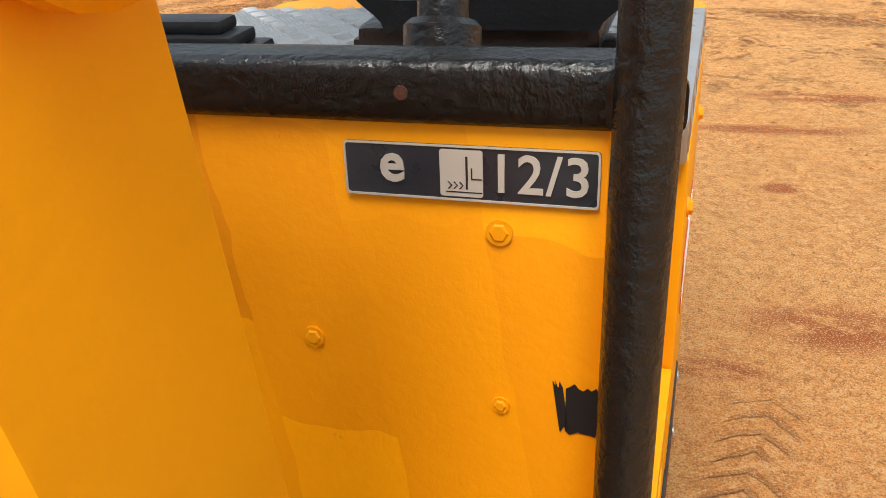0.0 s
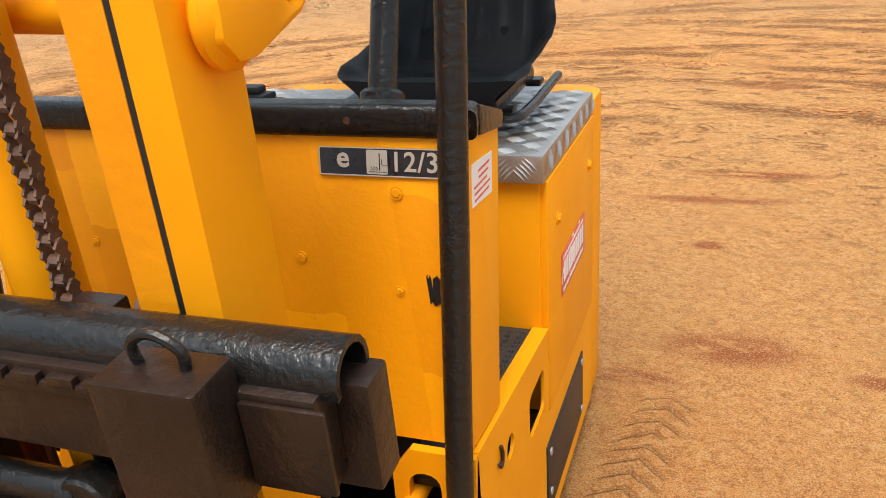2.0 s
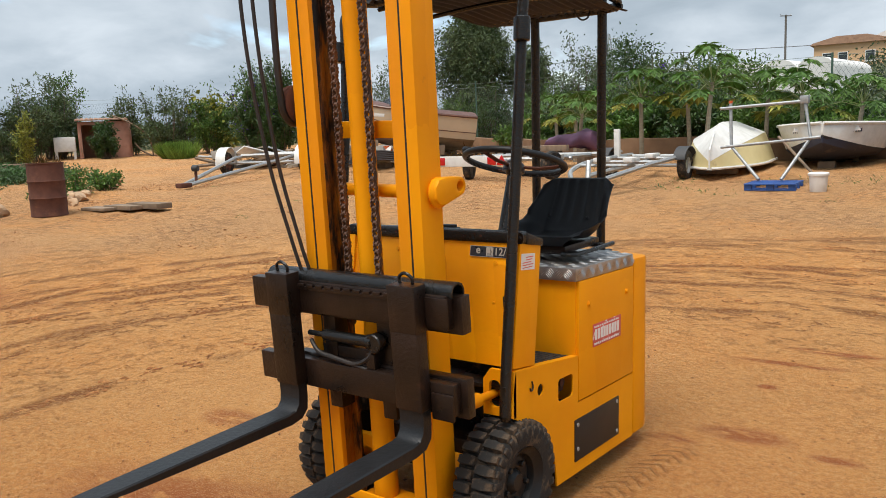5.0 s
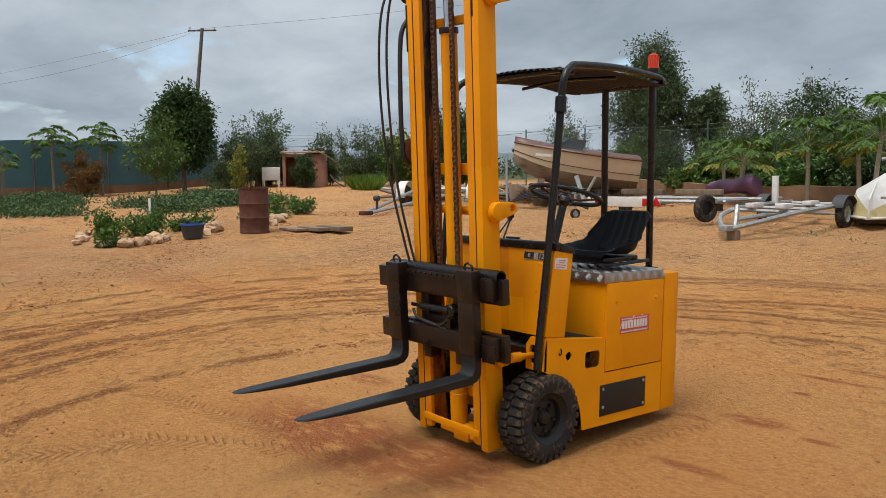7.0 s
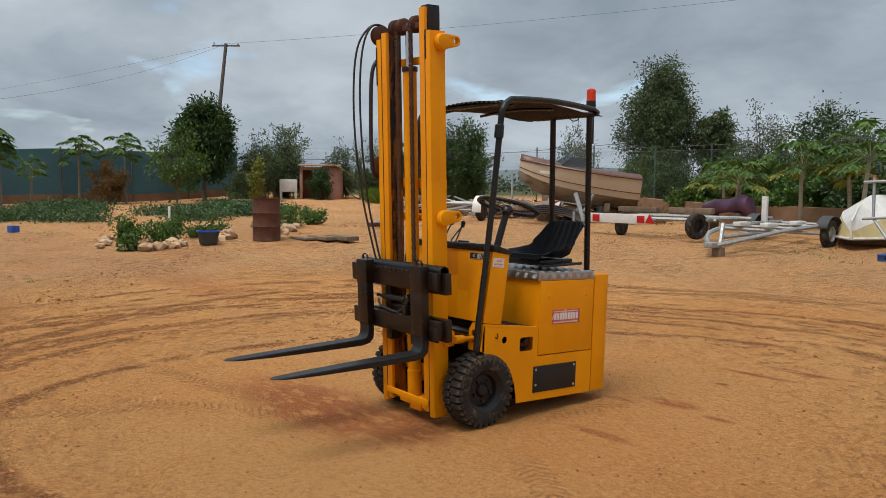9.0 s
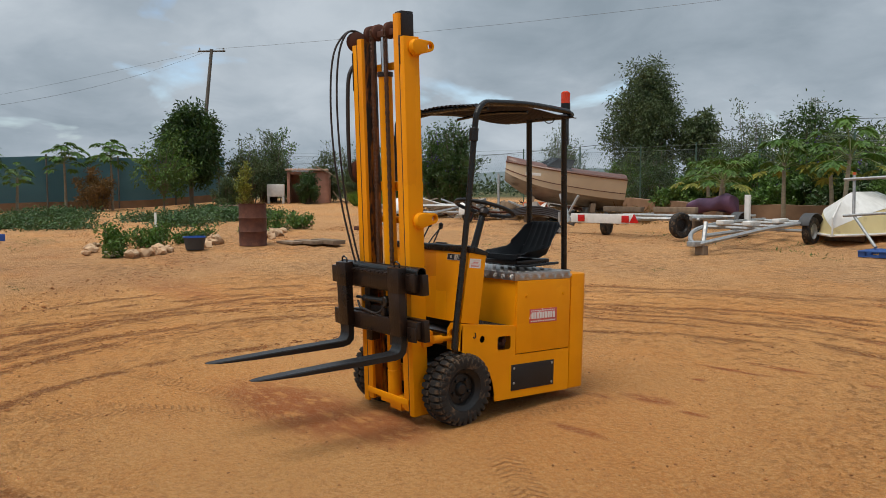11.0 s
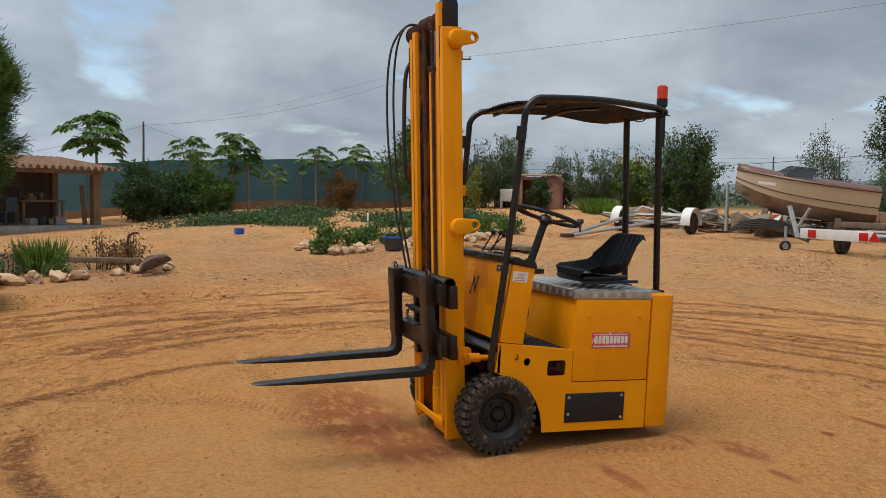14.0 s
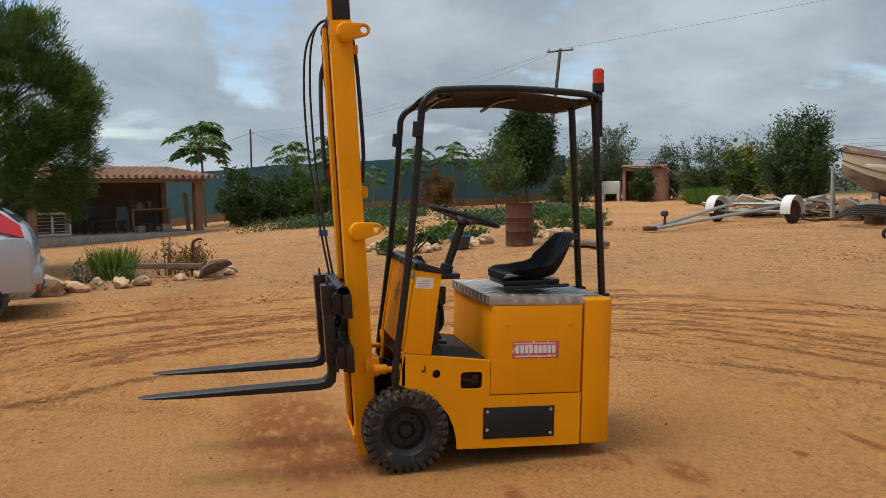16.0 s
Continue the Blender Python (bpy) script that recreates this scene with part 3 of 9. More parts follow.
def build_ground():
    """One sheet, fine near the machine and coarser towards the horizon."""
    rad = [0.0] + list(np.geomspace(0.25, 20, 130)) + list(np.geomspace(21, 3500, 46))
    n = 220
    verts, faces = [(-0.4, 0.6, 0.0)], []
    for r in rad[1:]:
        for i in range(n):
            a = 2 * math.pi * i / n
            x, y = -0.4 + r * math.cos(a), 0.6 + r * math.sin(a)
            z = ground_z(x, y)
            if r < 45:
                p = Vector((x, y, 0))
                z += 0.012 * noise.noise(p * 1.1) + 0.010 * noise.noise(p * 3.4) * (1 if r < 14 else 0.4) + 0.05 * noise.noise(p * 0.3) * smoothstep(3, 12, r)
            z -= 3.0 * smoothstep(60, 400, r)
            verts.append((x, y, z))
    for i in range(n):
        faces.append((0, 1 + i, 1 + (i + 1) % n))
    for k in range(len(rad) - 2):
        o = 1 + k * n
        for i in range(n):
            j = (i + 1) % n
            faces.append((o + i, o + n + i, o + n + j, o + j))
    me = bpy.data.meshes.new("ground")
    me.from_pydata(verts, [], faces)
    for p in me.polygons:
        p.use_smooth = True
    me.materials.append(sand_material())
    return tagged(new("ground", me), "orange sandy yard with tyre tracks and reddish damp patches", "ground", kind="structure")


ground = build_ground()


def build_clods():
    """Lumps and torn crusts of damp sand, thrown up in rows along the wheel tracks."""
    rng = np.random.RandomState(14)
    v, f = [], []
    base = np.array([(1, 0, 0), (-1, 0, 0), (0, 1, 0), (0, -1, 0), (0, 0, 1), (0, 0, -1)], float)
    tri_ = np.array([(0, 2, 4), (2, 1, 4), (1, 3, 4), (3, 0, 4), (2, 0, 5), (1, 2, 5), (3, 1, 5), (0, 3, 5)])
    lanes = [(cx, cy, R + o) for cx, cy, R in TRACKS for o in (-0.11, -0.04, 0.05, 0.12)]

    def lump(x, y, a, long, wide, high):
        q = base * np.array((long, wide, high)) * rng.uniform(0.6, 1.3, (6, 3))
        c, n = math.cos(a), math.sin(a)
        p = np.stack([q[:, 0] * c - q[:, 1] * n + x, q[:, 0] * n + q[:, 1] * c + y, q[:, 2] + ground_z(x, y) + high * 0.25], 1)
        f.append(tri_ + 6 * len(v))
        v.append(p)
    for k in range(52000):
        cx, cy, R = lanes[rng.randint(len(lanes))]
        a = rng.uniform(0, 6.283)
        r = R + rng.normal() * 0.022 + 0.10 * noise.noise(Vector((a * 2.0, R, 0.0)))
        x, y = cx + r * math.cos(a), cy + r * math.sin(a)
        if noise.noise(Vector((x * 0.8, y * 0.8, 2.0 + R))) < 0.04 or noise.noise(Vector((a * 14.0, R * 9.0, 5.0))) < 0.10:
            continue
        s = 0.004 + 0.013 * rng.random() ** 2.0
        lump(x, y, a + 1.571 + rng.normal() * 0.35, s * 1.9, s * 0.8, s * 0.42)
    for k in range(15000):
        x, y = rng.uniform(-9, 6), rng.uniform(-4.5, 10)
        s = 0.003 + 0.009 * rng.random() ** 4
        lump(x, y, rng.uniform(0, 6.283), s * 1.2, s, s * 0.6)
    # crumbled soil towards the garden
    for k in range(16000):
        x, y = rng.uniform(-22, -6), rng.uniform(-6.5, 13)
        if noise.noise(Vector((x * 0.45, y * 0.45, 7.0))) < 0.08:
            continue
        s = 0.006 + 0.018 * rng.random() ** 3
        lump(x, y, rng.uniform(0, 6.283), s * 1.3, s, s * 0.6)
    me = bpy.data.meshes.new("sand_clods")
    me.from_pydata(np.concatenate(v).tolist(), [], np.concatenate(f).tolist())
    me.materials.append(mk("sand_clod", (0.22, 0.075, 0.020), (0.40, 0.155, 0.045), scale=1.2, rough=0.95, bump=0.0, island=0.2))
    return tagged(new("sand_clods", me), "small torn lumps of damp orange sand", "grit", kind="stuff")


build_clods()


# ---- the forklift ----
C = -0.44                                            # middle of the body, x
BODY = Matrix.Translation((0, 0.37, 0)) @ pose(0, 0, 0, -2.0) @ Matrix.Translation((0, -0.37, 0))
MC = -0.438                                          # middle of the mast, x
MAST = Matrix.Translation((MC, 0.144, 0)) @ pose(0, 0, 0, 2.6) @ pose(0, 0, 1) @ pose(0, 0, 0, 0, 1.4) @ pose(0, 0, -1)
CAR = Matrix.Translation((-0.436, 0.166, 0)) @ pose(0, 0, 0, 2.6)        # the carriage, shifted aside on its bars
COWL = Matrix.Translation((0.024, -0.028, 0.008)) @ BODY           # the dash cowl and all that sits on it
MIRROR = Matrix.Translation((C, 0, 0)) @ Matrix.Diagonal((-1, 1, 1, 1)) @ Matrix.Translation((-C, 0, 0))


def build_forklift():
    f = thing("forklift", "small old yellow electric three-wheel forklift truck standing on sandy ground", "forklift")
    arch = [(0.638, 0.115), (0.634, 0.17), (0.618, 0.24), (0.588, 0.305), (0.545, 0.36), (0.49, 0.402), (0.43, 0.43), (0.37, 0.452), (0.315, 0.478)]
    side = [(0.345, 0.640), (0.815, 0.594), (0.815, 0.404), (1.343, 0.404), (1.343, 0.112)] + arch
    hole = ring2(0.518, 0.531, 0.0225, 18)
    slot = round_rect(0.652, 0.446, 0.772, 0.536, 0.018)
    # side plates of the chassis, with their openings
    for flip in (None, MIRROR):
        bm = plate(fresh(), side, "x", -0.006, 0.0, holes=(hole, slot), m=flip)
        sp = part("side_plate", bm, YELLOW, f, m=BODY)
        bm = fresh()
        for y, z in ((1.0, 0.21),):
            box(bm, (-0.001, 0.782, 0.165), (0.004, 1.19, 0.338), 0.006, m=flip)
        part("cover_panel", bm, BLACK_PLASTIC, sp, "matt black access cover", m=BODY)
        for y, z in ((0.805, 0.315), (0.805, 0.215), (1.168, 0.318), (1.168, 0.185)):
            p0 = Vector((0.0035, y, z))
            bm = cyl(fresh(), p0, p0 + Vector((0.004, 0, 0)), 0.009, 12, bevel=0.001)
            part("cover_screw", bm if flip is None else merge(fresh(), bm, MIRROR), GALV, sp, m=BODY)
        # rim of the step and its edge
        bm = plate(fresh(), [(0.345, 0.628), (0.815, 0.582), (0.815, 0.596), (0.345, 0.642)], "x", -0.03, 0.001, m=flip)
        part("sill_flange", bm, YELLOW, sp, m=BODY)
        # nose bracket, with the opening for the tilt ram
        nose = [(-0.13, 0.47), (0.0, 0.47), (0.0, 0.64), (-0.10, 0.64), (-0.13, 0.60)]
        bm = plate(fresh(), nose, "y", 0.332, 0.348, holes=(round_rect(-0.105, 0.50, -0.055, 0.60, 0.022),), m=flip)
        part("nose_bracket", bm, YELLOW, sp, m=BODY)
        for z in (0.60, 0.50):
            bm = hexbolt(fresh(), (-0.03, 0.332, z), (0, -1, 0), 0.012)
            part("nose_bolt", bm if flip is None else merge(fresh(), bm, MIRROR), BLACK_WORN, sp, m=BODY)
    # inner structure behind the openings
    bm = box(fresh(), (-0.86, 0.66, 0.13), (-0.02, 1.34, 0.40), 0.004)
    box(bm, (-0.80, 0.45, 0.14), (-0.08, 0.66, 0.30), 0.01)
    part("chassis_frame", bm, BLACK_WORN, f, m=BODY)
    for x0, x1 in ((-0.052, -0.040), (-0.840, -0.828)):
        part("inner_panel", box(fresh(), (x0, 0.49, 0.42), (x1, 0.64, 0.553), 0.002), BLACK_WORN, f, m=BODY)
    bm = fresh()
    cyl(bm, (-0.05, 0.66, 0.49), (-0.05, 0.76, 0.47), 0.012, 10)
    cyl(bm, (-0.06, 0.74, 0.50), (-0.03, 0.74, 0.50), 0.018, 12)
    box(bm, (-0.075, 0.645, 0.44), (-0.065, 0.78, 0.54), 0.002)
    part("brake_lever", bm, RUST, f, m=BODY)
    # step floor with its worn rubber mat
    bm = box(fresh(), (-0.865, 0.36, 0.555), (-0.018, 0.82, 0.57), 0.003)
    part("step_floor", bm, BLACK_WORN, f, m=BODY)
    bm = plate(fresh(), [(0.50, 0.571), (0.812, 0.571), (0.812, 0.592), (0.50, 0.618)], "x", -0.85, -0.032)
    for i in range(16):
        for j in range(14):
            y, x = 0.515 + 0.021 * j, -0.045 - 0.024 * i
            z = 0.618 - (y - 0.5) * 0.0833
            cyl(bm, (x, y, z - 0.002), (x, y, z + 0.004), 0.007, 6, r2=0.004)
    part("floor_mat", bm, MAT_BLACK, f, "worn black studded rubber floor mat", m=BODY)
    # battery box, doors, deck
    bm = box(fresh(), (-0.868, 0.815, 0.404), (-0.012, 1.34, 0.895), 0.004)
    part("battery_box", bm, YELLOW, f, m=BODY)
    for flip in (None, MIRROR):
        bm = box(fresh(), (-0.014, 0.82, 0.41), (0.0025, 1.338, 0.893), 0.003, m=flip)
        door = part("battery_door", bm, YELLOW, f, m=BODY)
        for y in (0.905, 1.265):
            bm = hexbolt(fresh(), (0.0022, y, 0.792), (1, 0, 0), 0.010)
            part("door_bolt", bm if flip is None else merge(fresh(), bm, MIRROR), YELLOW, door, m=BODY)
    st = part("dealer_sticker", box(fresh(), (0.003, 0.938, 0.604), (0.0042, 1.205, 0.699), 0.0004), RED_FADED, f, "worn red and white dealer sticker", m=BODY)
    bm = fresh()
    rng = random.Random(5)
    for i in range(9):
        y = 0.956 + i * 0.0262
        box(bm, (0.0042, y, 0.632), (0.0048, y + 0.020, 0.676), 0.0)
    for i in range(14):
        y = 0.95 + i * 0.017
        box(bm, (0.0042, y, 0.683), (0.0047, y + 0.011, 0.690), 0.0)
        box(bm, (0.0042, y, 0.611), (0.0047, y + 0.012, 0.620), 0.0)
    part("sticker_print", bm, WHITE_LABEL, st, m=BODY)
    bm = box(fresh(), (-0.872, 0.798, 0.895), (0.0, 1.338, 0.948), 0.004)
    part("seat_deck", bm, ALU, f, "aluminium chequer plate deck", m=BODY)
    bm = fresh()

    def lug(bm, c, du, dv, nrm, s=1.0):
        c, du, dv, nrm = Vector(c), Vector(du), Vector(dv), Vector(nrm)
        L, W, Hh = 0.0135 * s, 0.0026 * s, 0.0016
        base = [c + du * L, c + dv * W, c - du * L, c - dv * W]
        vs = [bm.verts.new(p) for p in base]
        t0, t1 = bm.verts.new(c + du * L * 0.45 + nrm * Hh), bm.verts.new(c - du * L * 0.45 + nrm * Hh)
        for q in ((vs[0], vs[1], t0), (vs[1], vs[2], t1), (vs[1], t1, t0), (vs[2], vs[3], t1), (vs[3], vs[0], t0), (vs[3], t0, t1)):
            bm.faces.new(q)
    D = 0.7071

    def bars(c, eu, ev, nrm, q, count=5):
        """A group of short parallel bars, turned one way or the other."""
        c, eu, ev = Vector(c), Vector(eu), Vector(ev)
        du, dv = (eu + ev * q) * D, (ev - eu * q) * D
        for k in range(count):
            lug(bm, c + dv * (k - (count - 1) / 2) * 0.0078, du, dv, nrm, 1.25)
    for i in range(21):
        for j in range(14):
            bars((-0.850 + i * 0.0408, 0.823 + j * 0.0392, 0.9482), (1, 0, 0), (0, 1, 0), (0, 0, 1), 1 if (i + j) % 2 else -1)
    for j in range(14):
        bars((0.0002, 0.823 + j * 0.0392, 0.9215), (0, 1, 0), (0, 0, 1), (1, 0, 0), 1 if j % 2 else -1)
    for i in range(21):
        bars((-0.850 + i * 0.0408, 0.7978, 0.9215), (1, 0, 0), (0, 0, 1), (0, -1, 0), 1 if i % 2 else -1)
    tagged(part("chequer_pattern", bm, ALU, f, m=BODY, angle=20), kind="stuff")
    # counterweight
    outline = [(-0.88, 1.352), (0.0, 1.352), (0.0, 1.465), (-0.006, 1.495), (-0.03, 1.525), (-0.07, 1.540), (-0.81, 1.540), (-0.85, 1.525), (-0.874, 1.505), (-0.88, 1.47)]
    bm = plate(fresh(), outline, "z", 0.112, 0.925, bevel=0.012)
    cw = part("counterweight", bm, YELLOW, f, m=BODY)
    bm = box(fresh(), (C - 0.16, 1.33, 0.926), (C + 0.30, 1.50, 0.935), 0.003)
    part("rear_plate", bm, GALV, cw, m=BODY)
    # dash cowl
    def wedge(bm, x0, x1, y0b, y0t, y1b, y1t, zb, zt, zt2=None):
        zt2 = zt if zt2 is None else zt2
        return plate(bm, [(y0b, zb), (y1b, zb + (0.592 - 0.64) * (y1b - y0b) / 0.47), (y1t, zt2), (y0t, zt)], "x", x0, x1, bevel=0.003)
    cowl = part("cowl_panel", wedge(fresh(), -0.845, -0.036, 0.377, 0.433, 0.391, 0.447, 0.640, 1.078), YELLOW_PATCHY, f, m=COWL)
    for x0, x1 in ((-0.062, -0.030), (-0.85, -0.818)):
        part("cowl_pillar", wedge(fresh(), x0, x1, 0.366, 0.424, 0.516, 0.566, 0.640, 1.080, 1.062), YELLOW, f, m=COWL)
    for x0, x1 in ((-0.11, -0.03), (-0.85, -0.77)):
        part("pillar_return", wedge(fresh(), x0, x1 - 0.0325 if x1 > -0.5 else x1, 0.498, 0.550, 0.512, 0.562, 0.620, 1.044), YELLOW, f, m=COWL)
    bm = box(fresh(), (-0.856, 0.424, 1.077), (-0.026, 0.470, 1.122), 0.012, 3)
    trim = part("cowl_edge_trim", bm, BLACK_GLOSS, f, "thick glossy black edge trim", m=COWL)
    for x0, x1 in ((-0.070, -0.024), (-0.858, -0.812)):
        bm = plate(fresh(), [(0.462, 1.074), (0.576, 1.058), (0.576, 1.084), (0.462, 1.118)], "x", x0, x1, bevel=0.006)
        part("side_trim", bm, BLACK_GLOSS, f, m=COWL)
    bm = plate(fresh(), [(0.462, 1.01), (0.56, 1.00), (0.56, 1.045), (0.462, 1.082)], "x", -0.81, -0.072, bevel=0.004)
    dash = part("dash_top", bm, BLACK_PLASTIC, f, m=COWL)
    bm = fresh()
    for k in range(4):
        box(bm, (-0.50 + 0.012 * k, 0.475 + 0.008 * k, 1.085 + 0.011 * k), (-0.34 - 0.012 * k, 0.545 - 0.006 * k, 1.096 + 0.011 * k), 0.004)
    part("lever_gaiter", bm, BLACK_PLASTIC, dash, "ribbed rubber gaiter", m=COWL)
    # bolts on the cowl
    for x, z, r in ((-0.141, 1.00, 0.012), (-0.293, 0.90, 0.011), (-0.141, 0.862, 0.0085), (-0.60, 1.03, 0.010), (-0.66, 0.90, 0.009), (-0.55, 0.86, 0.009)):
        y = 0.377 + (z - 0.64) * 0.128
        part("cowl_bolt", hexbolt(fresh(), (x + 0.006, y + 0.001, z + 0.003), (0, -1, 0.128), r * 0.60, 0.0045), YELLOW, f, m=COWL)
    for x, z in ((-0.198, 1.101), (-0.045, 1.10), (-0.60, 1.10)):
        part("trim_rivet", cyl(fresh(), (x, 0.426, z), (x, 0.4225, z), 0.005, 10), RUST, trim, m=COWL)
    # black paint daubs left on the cowl
    rng = random.Random(2)
    for k, (cx, cz, strokes) in enumerate(((-0.074, 0.870, [((0.016, 0), (-0.012, 0.0)), ((-0.012, 0.002), (-0.019, 0.001))]), (-0.525, 0.915, [((-0.034, -0.046), (-0.012, 0.052)), ((-0.012, 0.052), (0.020, -0.046)), ((0.020, -0.046), (0.042, 0.052)), ((-0.058, -0.050), (-0.014, -0.054)), ((0.034, 0.052), (0.060, 0.046))]))):
        bm = fresh()
        for (u0, v0), (u1, v1) in strokes:
            w = 0.021 if k == 0 else 0.008
            d = Vector((u1 - u0, v1 - v0)).normalized()
            s = Vector((-d.y, d.x))
            top, bot = [], []
            for i in range(10):
                t = i / 9
                p = Vector((u0, v0)).lerp(Vector((u1, v1)), t)
                a, b = p + s * w * rng.uniform(0.75, 1.05), p - s * w * rng.uniform(0.75, 1.05)
                for q, lst in ((a, top), (b, bot)):
                    z = cz + q.y
                    lst.append(bm.verts.new((cx + q.x, 0.377 + (z - 0.64) * 0.128 - 0.0014 - 0.0003 * k, z)))
            for i in range(9):
                bm.faces.new((top[i], top[i + 1], bot[i + 1], bot[i]))
        part("paint_daub", bm, INK_AND_SHADE, cowl, "daub of black paint", m=COWL)
    # name plate
    tilt = COWL @ pose(-0.157, 0.377 + (1.0445 - 0.64) * 0.128 - 0.0015, 1.0445, 90 - 7.3, 0, 0)
    bm = plate(fresh(), round_rect(-0.090, -0.0195, 0.090, 0.0195, 0.003), "z", 0.0, 0.0016)
    npl = part("name_plate", bm, NAVY_PLATE, f, "dark enamelled model plate with pale lettering", m=tilt)
    bm = plate(fresh(), round_rect(-0.090, -0.0195, 0.090, 0.0195, 0.003), "z", 0.0, 0.0024, holes=(round_rect(-0.0885, -0.018, 0.0885, 0.018, 0.002),))
    part("plate_border", bm, SILVERED, npl, m=tilt)
    bm = plate(fresh(), round_rect(-0.019, -0.0165, 0.0115, 0.0165, 0.002), "z", 0.0016, 0.0022)
    part("plate_badge", bm, SILVERED, npl, m=tilt)
    bm = fresh()
    for a, b in (((-0.0005, -0.011), (0.0010, 0.012)), ((0.0032, -0.004), (0.0042, 0.004)), ((0.0032, -0.004), (0.011, -0.0032)), ((-0.015, -0.0135), (0.011, -0.0128))):
        box(bm, (*a, 0.0022), (*b, 0.0026), 0.0)
    for k in range(3):
        tube(bm, [(-0.013 + 0.004 * k, -0.011, 0.0024), (-0.0105 + 0.004 * k, -0.0085, 0.0024), (-0.013 + 0.004 * k, -0.006, 0.0024)], 0.0005, 4)
    part("badge_drawing", bm, INK_AND_SHADE, npl, m=tilt)
    lettering("plate_letter", "e", 0.040, SILVERED, npl, tilt @ Matrix.Translation((-0.054, 0.0045, 0.002)), bold=0.0009)
    lettering("plate_number", "12/3", 0.0375, SILVERED, npl, tilt @ Matrix.Translation((0.0500, 0.000, 0.002)), bold=0.0004, spacing=1.06)
    # end plate of the trim, with its two bolts
    bm = plate(fresh(), round_rect(-0.064, 1.080, -0.016, 1.119, 0.010), "y", 0.4185, 0.4235)
    part("trim_end_plate", bm, BLACK_WORN, trim, "worn dark steel end plate", m=COWL)
    for x in (-0.050, -0.028):
        part("end_bolt", hexbolt(fresh(), (x, 0.4185, 1.099), (0, -1, 0), 0.006, 0.005), BLACK_WORN, trim, m=COWL)
    # warning label on the pillar
    def on_pillar(y, z, lift):
        return (-0.030 + lift, y, z)
    lab = part("warning_label", plate(fresh(), [(0.424, 0.986), (0.518, 0.979), (0.524, 1.037), (0.430, 1.044)], "x", -0.030, -0.0292), WHITE_LABEL, f, "white printed warning label", m=COWL)
    bm = fresh()
    for k in range(5):
        z = 1.026 - 0.009 * k
        box(bm, (-0.0292, 0.436 + (0.022 if k < 2 else 0.0), z), (-0.0288, 0.510 - 0.007 * (k % 3), z + 0.0032), 0.0)
    part("label_print", bm, RED_FADED, lab, m=COWL)
    # hook and hoses in the footwell
    bm = tube(fresh(), smooth_path([(0.003, 0.452, 0.578), (0.004, 0.456, 0.562), (0.004, 0.452, 0.548), (0.004, 0.443, 0.546), (0.004, 0.438, 0.555)]), 0.0035, 6)
    part("wire_hook", bm, BLACK_WORN, f, m=BODY)
    bm = fresh()
    rng = random.Random(9)
    for k in range(6):
        x = -0.16 - 0.05 * k
        tube(bm, smooth_path([(x, 0.50, 0.98), (x - 0.02, 0.56 + 0.02 * rng.random(), 0.90), (x + 0.03 * rng.random(), 0.58, 0.78), (x, 0.53, 0.70), (x, 0.50, 0.63)]), 0.008, 6)
    part("footwell_hose", bm, BLACK_PLASTIC, f, m=BODY)
    bm = box(fresh(), (-0.30, 0.50, 0.66), (-0.14, 0.56, 0.86), 0.012)
    cyl(bm, (-0.2, 0.57, 0.88), (-0.2, 0.57, 0.98), 0.035, 16, bevel=0.004)
    part("pump_unit", bm, BLACK_WORN, f, m=BODY)
    for x in (-0.28, -0.42):
        bm = tube(fresh(), smooth_path([(x, 0.50, 0.80), (x, 0.56, 0.74), (x, 0.60, 0.67)]), 0.009, 8)
        box(bm, (x - 0.035, 0.585, 0.645), (x + 0.035, 0.63, 0.665), 0.005, m=None)
        part("pedal", bm, BLACK_WORN, f, m=BODY)
    # levers, column, steering wheel
    for x, y1, z1 in ((-0.58, 0.575, 1.24), (-0.51, 0.615, 1.225), (-0.44, 0.56, 1.245)):
        bm = tube(fresh(), [(x, 0.465, 1.07), (x, (0.465 + y1) / 2, 1.155), (x, y1, z1)], 0.005, 8)
        lv = part("hydraulic_lever", bm, BLACK_GLOSS, f)
        bm = lathe(fresh(), [(0, -0.017), (0.012, -0.012), (0.016, 0.0), (0.012, 0.012), (0, 0.017)], Matrix.Translation((x, y1, z1)), 12)
        part("lever_knob", bm, BLACK_PLASTIC, lv)
    hub = Vector((-0.220, 0.750, 1.337))
    foot = Vector((-0.216, 0.640, 1.045))
    bm = cyl(fresh(), foot, foot.lerp(hub, 0.90), 0.024, 18, r2=0.022)
    cyl(bm, foot + Vector((0, -0.01, -0.02)), foot + (hub - foot).normalized() * 0.05, 0.036, 18, bevel=0.006)
    cyl(bm, foot.lerp(hub, 0.88), hub, 0.026, 18, r2=0.036, bevel=0.004)
    box(bm, (foot.x - 0.07, foot.y - 0.09, foot.z - 0.03), (foot.x + 0.07, foot.y + 0.07, foot.z + 0.0), 0.006)
    part("steering_column", bm, BLACK_GLOSS, f)
    S = Matrix.Translation(hub) @ pose(0, 0, 0, -17.5)
    bm = tube(fresh(), [(0.197 * math.cos(a), 0.197 * math.sin(a), 0.02) for a in np.linspace(0, 2 * math.pi, 48, endpoint=False)], 0.0125, 10, closed=True)
    for i in range(36):
        a = 2 * math.pi * i / 36
        cyl(bm, (0.185 * math.cos(a), 0.185 * math.sin(a), 0.012), (0.19 * math.cos(a), 0.19 * math.sin(a), 0.008), 0.006, 6)
    sw = part("steering_wheel", bm, BLACK_PLASTIC, f, "worn black steering wheel", m=S)
